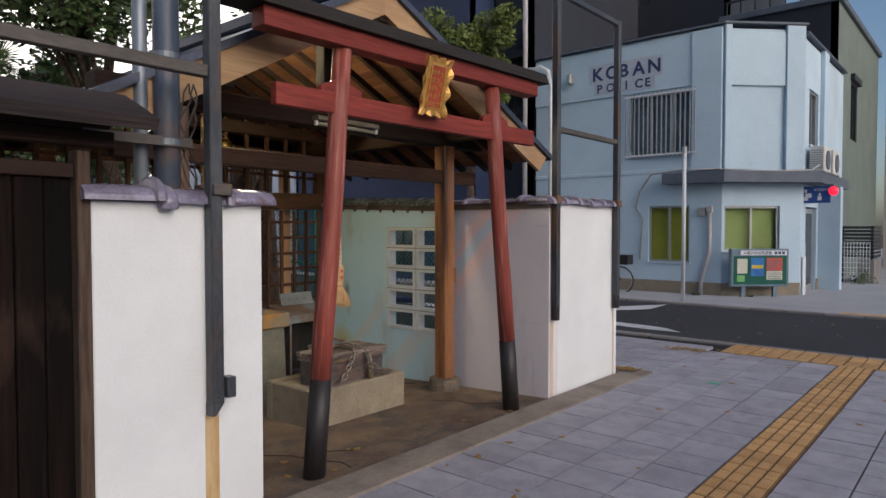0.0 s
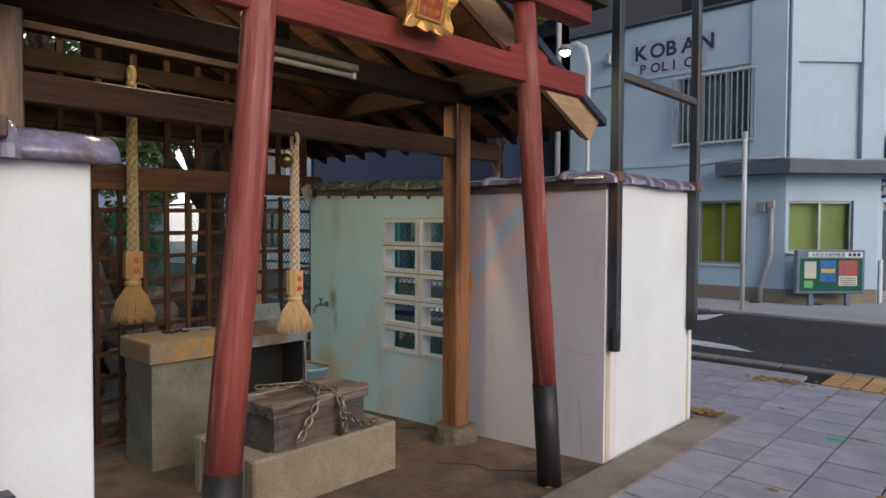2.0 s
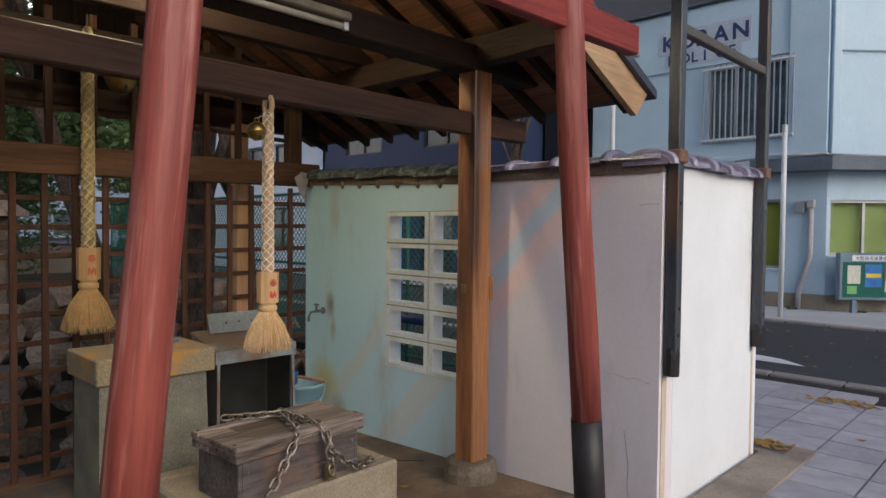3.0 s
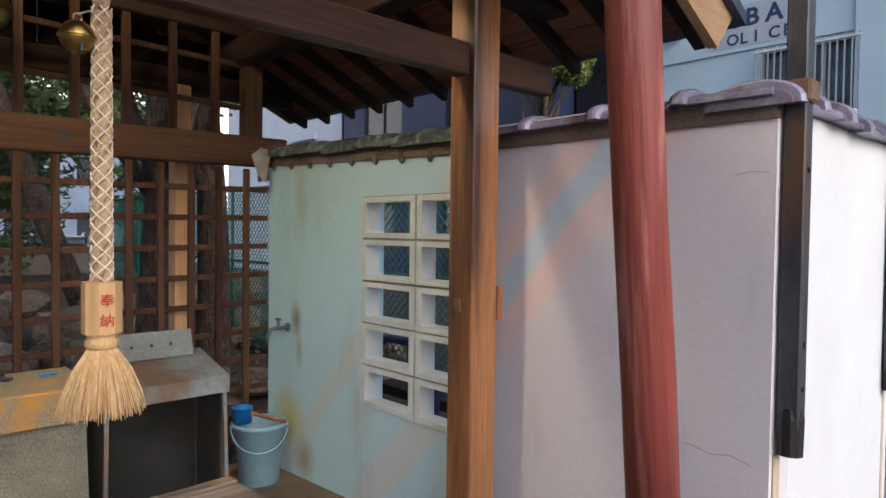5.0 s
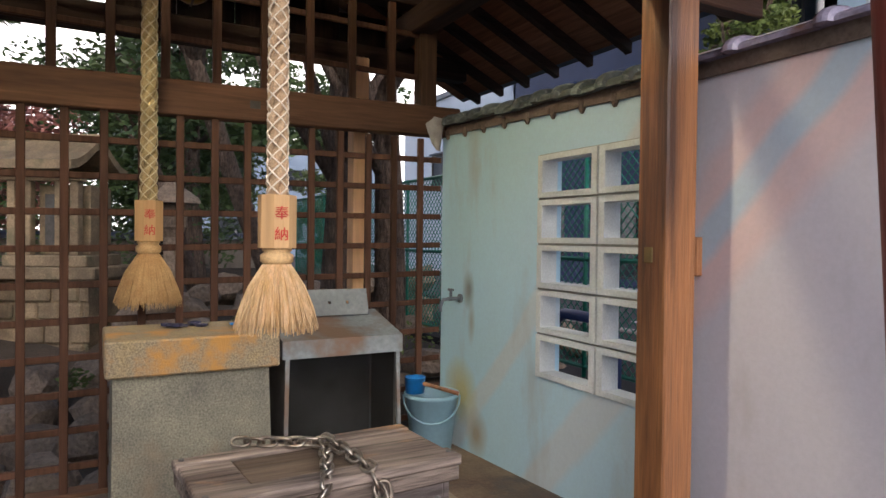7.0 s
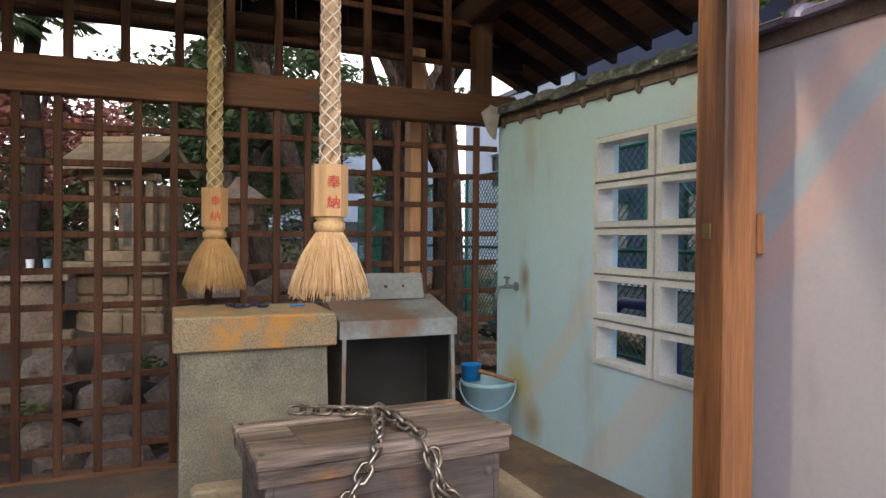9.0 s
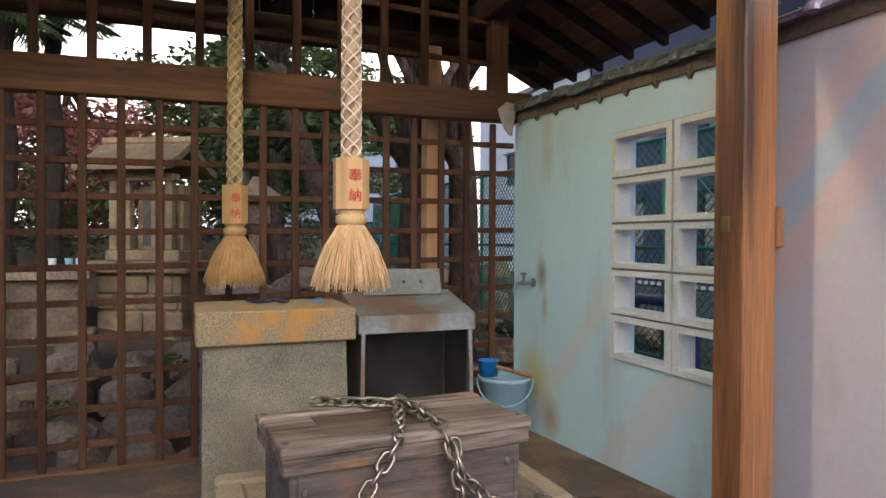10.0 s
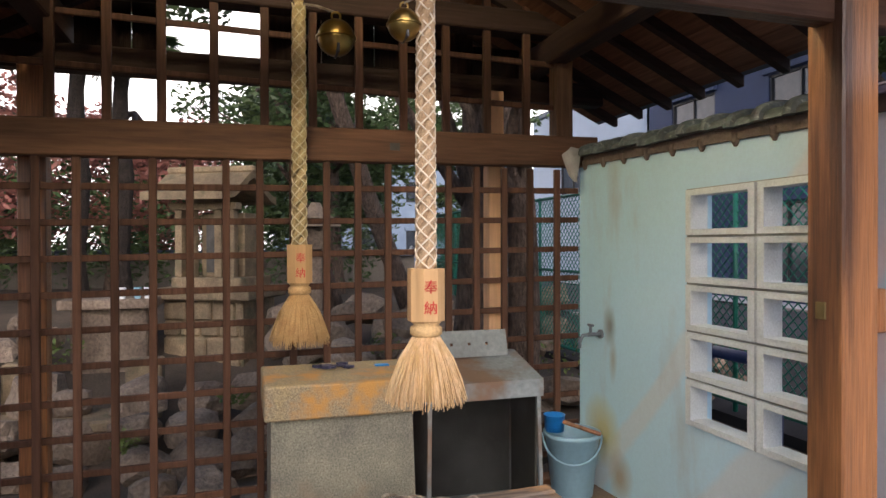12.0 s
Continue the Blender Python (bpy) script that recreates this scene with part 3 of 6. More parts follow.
structure("tactile_far", box(-2.15, 2.0, 13.4, 13.75, -0.12, -0.094), TACTILE, "yellow tactile strip on the far pavement")

# glowing panel added as a pale evening sky, far beyond the garden
structure("backdrop", box(-92, -90, -90, 70, -1, 60), SKY_PANEL, "glowing white panel standing in for the evening sky behind the trees")

# ---- boundary walls ----
WT = 0.13


def capping(parent, a, b, radius, pitch, material, n=None, flat=0.70, seed=1):
    """Round ridge tiles laid end to end along a wall, each with a raised collar over the next."""
    a, b = Vector(a), Vector(b)
    d = (b - a).normalized()
    n = n or max(1, round((b - a).length / pitch))
    pitch = (b - a).length / n
    bm = bmesh.new()
    w = min(0.2, 0.020 / pitch)
    prof = [(0.0, 0.94), (0.5, 0.95), (0.96 - 2.2 * w, 0.97), (0.965 - 2.2 * w, 1.0), (0.97 - 2 * w, 1.34), (0.97 - 1.4 * w, 1.48), (0.97 - 0.6 * w, 1.48), (0.975, 1.34), (0.985, 0.97), (1.0, 0.94)]
    rings = []
    for u, k in prof:
        ring = []
        for j in range(15):
            an = math.pi * j / 14
            ring.append(bm.verts.new((u * pitch, radius * (0.6 + 0.4 * k) * math.cos(an), radius * flat * k * math.sin(an) ** 0.8)))
        rings.append(ring)
    for p, q in zip(rings, rings[1:]):
        for j in range(14):
            bm.faces.new((p[j], p[j + 1], q[j + 1], q[j]))
    for ring in (rings[0], rings[-1]):
        bm.faces.new(ring)
    for p, q in zip(rings, rings[1:]):
        bm.faces.new((p[0], q[0], q[14], p[14]))
    me = mesh_of("ridge_tile", bm, material)
    rnd = random.Random(seed)
    ang = math.degrees(math.atan2(d.y, d.x))
    for i in range(n):
        p = a + d * pitch * i
        piece("ridge_tile", me, pose(p.x, p.y, p.z + rnd.uniform(-0.004, 0.004), rnd.uniform(-3, 3), rnd.uniform(-1, 1), ang + rnd.uniform(-2, 2)), parent)


# front wall by the corner, facing the street
wall_east = structure("wall_east", box(-2.83 - WT, -2.83, 5.01, 6.12, -0.3, 1.60, 0.006), PLASTER_FRONT, "white plastered garden wall with a tiled top")
# side wall with an opening for the pierced blocks
BX0, BX1, BZ0, BZ1 = -4.705, -3.905, 0.405, 1.405
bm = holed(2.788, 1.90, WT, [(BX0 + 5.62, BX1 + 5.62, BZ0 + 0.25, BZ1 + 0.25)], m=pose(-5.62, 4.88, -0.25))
wall_north = structure("wall_north", bm, BANDED_PLASTER, "aged plaster side wall with light bands painted in, pierced blocks and a tiled top")
# left front wall
wall_south = structure("wall_south", box(-2.93 - WT, -2.93, 1.40, 2.225, -0.3, 1.51, 0.006), PLASTER_FRONT, "white plastered front wall beside the gate")
capping(wall_east, (-2.895, 6.15, 1.60), (-2.895, 4.85, 1.60), 0.115, 0.2, KAWARA, 6, 0.44)
capping(wall_north, (-2.83, 4.945, 1.61), (-4.0, 4.945, 1.61), 0.115, 0.3, KAWARA, 4, 0.38, seed=2)
capping(wall_north, (-4.0, 4.945, 1.61), (-5.70, 4.945, 1.66), 0.11, 0.15, KAWARA_OLD, 12, 0.46, seed=3)
capping(wall_south, (-2.995, 1.36, 1.51), (-2.995, 2.05, 1.51), 0.115, 0.34, KAWARA, 2, seed=4)
bm = bmesh.new()
prof = []
for k, y in ((0.95, 2.02), (1.0, 2.10), (0.98, 2.2), (0.92, 2.285)):
    prof.append([bm.verts.new((-2.995 + 0.12 * k * math.cos(math.pi * j / 10), y, 1.51 + 0.085 * k * math.sin(math.pi * j / 10))) for j in range(11)])
for p, q in zip(prof, prof[1:]):
    for j in range(10):
        bm.faces.new((p[j], p[j + 1], q[j + 1], q[j]))
    bm.faces.new((p[0], q[0], q[10], p[10]))
bm.faces.new(prof[0])
bm.faces.new(prof[-1])
arch = bmesh.new()
ring = [(1.68, 0.115), (1.685, 0.130), (1.705, 0.136), (1.735, 0.135), (1.75, 0.128), (1.752, 0.115)]
prev = None
for y, q in ring:
    cur = [arch.verts.new((-2.995 + q * math.cos(an), y, 1.503 + 0.70 * q * math.sin(an))) for an in (math.pi * (j - 1) / 12 for j in range(15))]
    if prev:
        for j in range(14):
            arch.faces.new((prev[j], prev[j + 1], cur[j + 1], cur[j]))
    else:
        arch.faces.new(cur)
    prev = cur
arch.faces.new(prev)
part("collar_tile", arch, KAWARA, wall_south, "raised collar between two ridge tiles", True)
part("end_tile", bm, KAWARA, wall_south, "rounded end tile of the wall's top", True)
# clay bedding under the tiles, with drips
for x0, x1, z0, z1 in ((-5.70, -4.0, 1.655, 1.60), (-4.0, -2.83, 1.605, 1.605)):
    bm = bmesh.new()
    for x, z in ((x0, z0), (x1, z1)):
        for dz in (-0.045, 0.012):
            for y in (4.868, 4.90):
                bm.verts.new((x, y, z + dz))
    bmesh.ops.convex_hull(bm, input=bm.verts)
    part("tile_bed", bm, CLAY, wall_north, "brown clay bedding")
for k in range(9):
    part("mortar_drip", lathe([(0.006, -0.03), (0.016, -0.012), (0.02, 0.02)], (-5.55 + 0.19 * k, 4.874, 1.61 - 0.006 * k), 8), CLAY, wall_north)
# hairline cracks
for pts in (((-3.07, 0.62), (-2.99, 0.605), (-2.94, 0.615), (-2.88, 0.60)), ((-2.94, 1.413), (-2.90, 1.42), (-2.85, 1.416)), ((-3.0, 0.36), (-2.975, 0.2), (-2.98, 0.1), (-2.96, 0.0))):
    part("crack", tube([(x, 4.8797, z) for x, z in pts], 0.0010, 4), CRACK, wall_north)
# pierced blocks, five courses of two
block = holed(0.388, 0.190, 0.085, [(0.033, 0.355, 0.024, 0.166)])
me = mesh_of("pierced_block", block, BLOCK)
for i in range(2):
    for j in range(5):
        piece("pierced_block", me, pose(BX0 + 0.006 + 0.4 * i, 4.87, BZ0 + 0.005 + 0.2 * j), wall_north)
cells = [(0.010 + 0.4 * i, 0.390 + 0.4 * i, 0.009 + 0.2 * j, 0.191 + 0.2 * j) for i in range(2) for j in range(5)]
part("mortar", holed(0.8, 1.0, 0.06, cells, m=pose(BX0, 4.882, BZ0)), MORTAR, wall_north, "grey mortar between the blocks")

# ---- shrine hall: posts, beams, roof ----
hall = thing("shrine_hall", (-4.5, 3.5, -0.08), "open wooden worship hall with a gabled roof", "shrine building")
AP_Y, AP_Z, SLOPE, SLOPE_N = 3.38, 3.03, 0.55, 0.466


def roof_z(y):
    return AP_Z - (SLOPE_N if y > AP_Y else SLOPE) * abs(y - AP_Y)


for nm, x0, x1, y0, y1, top in (("post", -3.88, -3.755, 4.66, 4.79, 2.2), ("post", -3.88, -3.755, 2.16, 2.285, 2.2)):
    part(nm, box(x0, x1, y0, y1, floor_z(-3.8) + 0.10, top, 0.006), CEDAR, hall, "reddish cedar post, darkened at the foot")
    part("post_base", lathe([(0.150, -0.1), (0.148, 0.05), (0.135, 0.095), (0.11, 0.105)], ((x0 + x1) / 2, (y0 + y1) / 2, floor_z(-3.8)), 14), FOOTING, hall, "round worn concrete footing")
for y0, y1, top in ((4.37, 4.46, 2.02), (2.11, 2.225, 2.02)):
    # only the right post gets the colour with sunlight painted in
    part("back_post", box(-5.80, -5.71, y0, y1, floor_z(-5.7) - 0.5, top, 0.005), LIT_POST if y0 > 4 else CEDAR, hall, "rear cedar post behind the lattice")
part("tie_beam", box(-3.85, -3.785, 1.85, 5.14, 1.795, 1.91, 0.006), TIE_WOOD, hall, "long dark brown tie beam")
part("upper_beam", box(-3.89, -3.75, 1.75, 5.2, 2.12, 2.25, 0.008), DARK_Y, hall, "dark upper cross beam")
part("rear_cross_beam", box(-5.68, -5.55, 1.75, 5.2, 2.30, 2.42, 0.008), DARK_Y, hall, "dark rear cross beam")
for y in (2.22, 4.72):
    part("wall_plate", box(-6.3, -3.25, y - 0.06, y + 0.06, 2.16, 2.30, 0.008), DARK_X, hall, "dark roof plate over the posts")
part("ridge_beam", box(-6.3, -3.22, AP_Y - 0.05, AP_Y + 0.05, 2.78, 2.92, 0.006), DARK_X, hall)
part("hanging_beam", box(-4.75, -4.68, 2.2, 4.72, 2.30, 2.40, 0.005), DARK_Y, hall)
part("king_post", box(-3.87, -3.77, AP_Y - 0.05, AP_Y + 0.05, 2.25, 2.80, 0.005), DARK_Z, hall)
for s in (-1, 1):
    run = 2.06 if s > 0 else 1.80
    yb = AP_Y + s * (run + 0.02)
    # rafters
    for i in range(11):
        x = -3.33 - 0.285 * i
        bm = bmesh.new()
        b = [(AP_Y, roof_z(AP_Y) - 0.05), (yb, roof_z(yb) - 0.05), (yb, roof_z(yb) - 0.105), (AP_Y, roof_z(AP_Y) - 0.105)]
        lo = [bm.verts.new((x - 0.022, y, z)) for y, z in b]
        hi = [bm.verts.new((x + 0.022, y, z)) for y, z in b]
        bm.faces.new(lo)
        bm.faces.new(hi[::-1])
        for k in range(4):
            bm.faces.new((lo[k], lo[(k + 1) % 4], hi[(k + 1) % 4], hi[k]))
        part("rafter", bm, DARK_Y, hall)
    # sheathing boards
    n = 13
    for i in range(n):
        ya, yc = AP_Y + s * run * i / n, AP_Y + s * (run * (i + 1) / n - 0.004)
        bm = bmesh.new()
        for dz in (-0.05, -0.03):
            for y in (ya, yc):
                for x in (-6.4, -3.24):
                    bm.verts.new((x, y, roof_z(y) + dz))
        bmesh.ops.convex_hull(bm, input=bm.verts)
        part("roof_board", bm, SHEATH, hall)
    # covering
    bm = bmesh.new()
    for dz in (-0.028, 0.02):
        for y in (AP_Y, AP_Y + s * (run + (0.05 if s > 0 else 0.24))):
            for x in (-6.45, -3.17):
                bm.verts.new((x, y, roof_z(y) + dz))
    bmesh.ops.convex_hull(bm, input=bm.verts)
    part("roof_covering", bm, ROOF_METAL, hall, "blue-grey metal roof sheet")
    # bargeboard
    bm = bmesh.new()
    for x in (-3.235, -3.20):
        for y, z in ((AP_Y, roof_z(AP_Y) - 0.03), (AP_Y + s * run, roof_z(AP_Y + s * run) - 0.03), (AP_Y + s * (run - 0.12), roof_z(AP_Y + s * (run - 0.12)) - 0.215), (AP_Y, roof_z(AP_Y) - 0.205)):
            bm.verts.new((x, y, z))
    bmesh.ops.convex_hull(bm, input=bm.verts)
    part("bargeboard", bm, BARGE, hall, "pale wooden bargeboard")
part("ridge_cap", box(-6.5, -3.15, AP_Y - 0.11, AP_Y + 0.11, AP_Z - 0.02, AP_Z + 0.09, 0.02), ROOF_METAL, hall)

part("rear_tie", box(-6.0, -5.9, 1.75, 5.2, 2.02, 2.15, 0.008), DARK_Y, hall, "dark rear tie beam")
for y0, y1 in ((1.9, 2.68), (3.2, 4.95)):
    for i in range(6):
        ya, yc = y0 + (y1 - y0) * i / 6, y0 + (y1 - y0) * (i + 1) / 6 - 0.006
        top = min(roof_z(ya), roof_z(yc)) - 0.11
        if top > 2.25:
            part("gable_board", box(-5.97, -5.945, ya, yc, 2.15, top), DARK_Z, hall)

# cracks across the worn floor
for pts in (((-3.55, 2.62), (-3.38, 2.73), (-3.22, 2.75), (-3.02, 2.83), (-2.90, 2.80)), ((-3.30, 2.74), (-3.26, 2.92), (-3.12, 3.05)), ((-3.6, 4.30), (-3.4, 4.42), (-3.28, 4.40), (-3.05, 4.55)), ((-4.6, 4.25), (-4.45, 4.42), (-4.4, 4.6), (-4.2, 4.75))):
    tagged(part("floor_crack", tube([(x, y, floor_z(x) + 0.0005) for x, y in pts], 0.004, 4), CRACK_DARK), kind="structure")

# lattice screen at the back
lattice = thing("lattice_screen", (-5.6, 3.4, -0.13), "brown wooden lattice screen closing the back of the hall", "lattice")
# slope of rail and crossbars, fitted to the camera's view
LATTICE_TILT = 0.014
part("rail", sheared(box(-5.65, -5.56, 1.4, 4.96, 1.565, 1.73, 0.006), LATTICE_TILT, 2.4), WOOD_Y, lattice, "thick cross rail with a mortise hole")
part("sill", sheared(box(-5.66, -5.55, 1.4, 4.87, -0.2, -0.11, 0.006), 0.006, 2.4), WOOD_Y, lattice)
me = mesh_of("upright", box(-0.012, 0.012, -0.017, 0.017, -0.12, 1.58, 0.003), LATTICE)
y = 1.435
while y < 4.86:
    piece("upright", me, pose(-5.585, y + random.uniform(-0.005, 0.005), 0, 0, 0, 0), lattice)
    y += 0.1563
zs = [1.437 - 0.1605 * i for i in range(10)]
for z in zs:
    part("crossbar", sheared(box(-5.622, -5.598, 1.4, 4.86, z - 0.015, z + 0.015, 0.003), LATTICE_TILT, 2.6), LATTICE, lattice)
me = mesh_of("upper_upright", box(-0.015, 0.015, -0.02, 0.02, 1.70, 2.5, 0.003), LATTICE)
y = 4.763 - 0.2265 * 15
while y < 4.6:
    piece("upper_upright", me, pose(-5.585, y, 0), lattice)
    y += 0.2265
for z in (1.945, 2.18):
    part("upper_crossbar", sheared(box(-5.622, -5.602, 1.4, 4.8, z - 0.014, z + 0.014, 0.003), -0.022, 3.59), LATTICE, lattice)
part("corner_post", box(-5.66, -5.57, 4.71, 4.81, 1.76, 2.2, 0.004), WOOD_Z, lattice)
# no hole is cut: its shade is a thin dark plate on the rail
part("mortise", box(-5.559, -5.556, 3.782, 3.832, 1.645, 1.682), DARK_FILL, lattice, "small dark plate standing in for a shaded mortise hole")

# ---- torii ----
torii = thing("torii_gate", (-2.9, 3.48, 0), "vermilion wooden torii gate with black feet and lintel", "torii")
TX = -2.93
TM = Matrix.Translation((-2.93, 3.5, 0)) @ Matrix.Rotation(radians(-2.1), 4, 'Z') @ Matrix.Translation((2.93, -3.5, 0))


def turned(bm):
    bmesh.ops.transform(bm, matrix=TM, verts=bm.verts)
    return bm


for yb, yt in ((2.577, 2.798), (4.437, 4.178)):
    foot, head = TM @ Vector((TX, yb, 0)), TM @ Vector((TX, yt, 2.44))
    lean = Matrix.Translation(foot) @ (head - foot).to_track_quat('Z', 'Y').to_matrix().to_4x4()
    k = (head - foot).length / 2.44
    part("post", tube([(0.002 * math.sin(9 * u), 0.003 * math.cos(7 * u), k * (0.54 + 1.9 * u)) for u in (0, 0.2, 0.4, 0.6, 0.8, 1)], [0.060, 0.0598, 0.0575, 0.058, 0.056, 0.055], 24), RED, torii, "vermilion round post with faded streaks", True).matrix_basis = lean
    part("black_foot", tube([(0, 0, k * z) for z in (-0.03, 0.25, 0.54)], [0.064, 0.063, 0.062], 24), BLACK_PAINT, torii, "black painted foot", True).matrix_basis = lean
    yy = yb + (yt - yb) * 2.165 / 2.44
    for s in (-1, 1):
        bm = bmesh.new()
        for x in (TX - 0.02, TX + 0.02):
            for dy, dz in ((0.04, 0), (0.15, 0), (0.145, 0.035), (0.04, 0.075)):
                bm.verts.new((x, yy + s * dy, 2.164 + dz))
        bmesh.ops.convex_hull(bm, input=bm.verts)
        part("wedge", turned(bm), RED_Y, torii)
part("tie", turned(box(TX - 0.027, TX + 0.027, 2.33, 4.69, 2.047, 2.165, 0.004)), RED_Y, torii, "vermilion lower tie")
part("lintel", turned(box(TX - 0.05, TX + 0.07, 2.235, 4.68, 2.428, 2.532, 0.004)), RED_Y, torii, "vermilion upper lintel")
bm = bmesh.new()
for y in (2.02, 4.78):
    for x, z in ((-3.04, 2.533), (-2.82, 2.533), (-2.85, 2.615), (-3.01, 2.615)):
        bm.verts.new((x, y, z))
bmesh.ops.convex_hull(bm, input=bm.verts)
part("black_cap", turned(bm), KASAGI_BLACK, torii, "black weathered cap beam")

# ---- steel posts, pipes and gate along the front ----


def steel_post(x, y, z0, z1, w=0.055):
    b = box(x - w / 2, x + w / 2, y - w / 2, y + w / 2, z0, z1, 0.004)
    return b


frame_r = thing("sign_frame", (-2.80, 5.48, 0.63), "dark steel frame bolted to the front wall", "steel frame")
for y, z1 in ((4.925, 3.33), (6.03, 3.33)):
    part("upright", steel_post(-2.795, y, 0.72, z1), STEEL, frame_r)
    bm = lathe([(0.034, 0), (0.036, 0.10), (0.03, 0.13)], (-2.795, y, 0.645), 10)
    part("foot_cap", bm, BLACK_PAINT, frame_r, "black foot cap")
    part("strap", box(-2.835, -2.755, y - 0.04, y + 0.04, 1.60, 1.66, 0.006), RUSTY, frame_r, "rusty clamp")
part("crossbar", box(-2.815, -2.775, 4.953, 6.002, 2.18, 2.225, 0.004), STEEL_PALE, frame_r, "weathered crossbar")
part("top_bar", box(-2.815, -2.775, 4.953, 6.06, 3.285, 3.33, 0.004), STEEL, frame_r)
for y in (4.925, 6.03):
    for z in (1.42, 0.83, 0.95):
        part("bolt", lathe([(0.008, 0), (0.008, 0.006)], (0, 0, 0), 8), STEEL, frame_r).matrix_basis = pose(-2.768, y, z, 0, 90, 0)

frame_l = thing("steel_post", (-2.90, 1.935, 0.5), "dark square steel post with a crossbar on the wall", "steel frame")
part("upright", steel_post(-2.895, 1.935, 0.56, 3.1, 0.062), STEEL, frame_l)
bm = bmesh.new()
for y, z in ((1.903, 0.56), (1.966, 0.56), (1.903, 0.50), (1.92, 0.50)):
    for x in (-2.927, -2.863):
        bm.verts.new((x, y, z))
bmesh.ops.convex_hull(bm, input=bm.verts)
part("foot", bm, STEEL, frame_l)
part("crossbar", box(-2.92, -2.87, -0.6, 1.902, 2.10, 2.155, 0.004), STEEL_PALE, frame_l)
part("bracket", box(-2.90, -2.84, 1.968, 2.015, 0.58, 0.68, 0.004), STEEL, frame_l, "steel bracket")
part("clamp", box(-2.862, -2.845, 1.91, 2.0, 1.55, 1.60, 0.003), STEEL_PALE, frame_l)
part("clamp_end", box(-2.90, -2.855, 1.968, 2.015, 1.55, 1.605, 0.004), RUSTY, frame_l, "rusty clamp end")
for z in (1.30, 0.70, 0.585):
    part("bolt", lathe([(0.009, 0), (0.009, 0.006)], (0, 0, 0), 8), STEEL, frame_l).matrix_basis = pose(-2.864, 1.935, z, 0, 90, 0)
stain = structure("rust_streak", box(-2.931, -2.9275, 1.900, 1.972, -0.05, 0.50), RUST, "orange rust streak below the steel post")

structure("rust_streak_corner", box(-2.8305, -2.8272, 4.90, 4.945, 0.0, 0.64), RUST_PALE, "pale rust streak below the steel frame")
structure("rust_streak_edge", box(-2.8305, -2.8272, 6.035, 6.06, 0.0, 0.64), RUST_PALE, "pale rust streak below the steel frame")
pipes = thing("conduit_pipes", (-3.18, 1.79, 1.5), "two grey galvanised conduit pipes behind the wall", "pipe", "conduits")
part("pipe", tube([(-3.20, 1.735, -0.1), (-3.20, 1.735, 4.2)], 0.034, 14), GALV, pipes, smooth=True)
part("pipe", tube([(-3.18, 1.855, -0.1), (-3.18, 1.855, 4.2)], 0.062, 18), GALV_BLUE, pipes, smooth=True)
for z in (2.22, 1.80):
    part("band", tube([(-3.20, 1.735, z), (-3.20, 1.735, z + 0.03)], 0.037, 14), GALV, pipes)
    part("band", tube([(-3.18, 1.855, z), (-3.18, 1.855, z + 0.03)], 0.066, 18), GALV, pipes)
bracket = box(-3.135, -3.10, 1.45, 1.965, 1.79, 1.795)
box(-3.139, -3.135, 1.45, 1.965, 1.79, 1.84, bm=bracket)
part("angle_bracket", bracket, STEEL_PALE, pipes, "perforated steel angle")
cables = thing("loose_cables", (-3.16, 1.97, 1.6), "thin loose cables hanging by the conduit", "cable")
for i in range(4):
    rnd = random.Random(40 + i)
    pts = []
    for k in range(13):
        u = k / 12
        pts.append((-3.16 + rnd.uniform(-0.012, 0.012), 1.955 + 0.045 * math.sin(u * 6 + i) + rnd.uniform(-0.01, 0.01), 2.12 - 0.57 * u))
    part("cable", tube(pts, 0.0045, 5), CABLE, cables)
tagged(part("junction_box", box(-3.12, -3.06, 1.96, 2.09, 1.585, 1.61, 0.006), RUSTY), "small rusty tray on the wall top", "tray")

gate = thing("wooden_gate", (-3.0, 0.6, 0), "dark weathered plank gate under a small roof", "gate")
for i in range(12):
    y = 1.335 - 0.105 * i
    part("plank", box(-3.0 + 0.004 * (i % 2), -2.965 + 0.004 * (i % 2), y - 0.10, y, 0.02, 1.63, 0.004), DARK_Z, gate)
part("gate_post", box(-3.02, -2.93, 1.345, 1.40, -0.05, 1.715, 0.005), OLD_POST, gate, "split grey-brown edge post")
part("gate_rail", box(-2.985, -2.94, -0.1, 1.34, 1.60, 1.66, 0.004), DARK_Y, gate)
part("lintel", box(-3.02, -2.93, -0.6, 1.50, 1.735, 1.80, 0.006), DARK_Y, gate)
bm = bmesh.new()
for y in (-0.8, 1.585):
    for x, z in ((-2.72, 1.795), (-3.02, 1.93), (-3.02, 1.985), (-2.70, 1.845)):
        bm.verts.new((x, y, z))
bmesh.ops.convex_hull(bm, input=bm.verts)
part("gate_roof", bm, ROOF_OLD, gate, "old dark board roof")
bm = bmesh.new()
for y in (-0.8, 1.585):
    for x, z in ((-3.32, 1.795), (-3.02, 1.93), (-3.02, 1.985), (-3.34, 1.845)):
        bm.verts.new((x, y, z))
bmesh.ops.convex_hull(bm, input=bm.verts)
part("gate_roof", bm, ROOF_OLD, gate, "old dark board roof")

# ---- plaque, lamps ----
plaque = thing("gilt_plaque", (-2.83, 3.44, 2.11), "gilt shrine name plaque with a carved wavy frame", "plaque")
PM = Matrix.Translation((-2.865, 3.44, 2.10)) @ Matrix.Rotation(radians(13), 4, 'Y')
bm = box(-0.006, 0.016, -0.092, 0.092, 0.054, 0.356, 0.003, m=PM)
part("board", bm, GOLD, plaque)
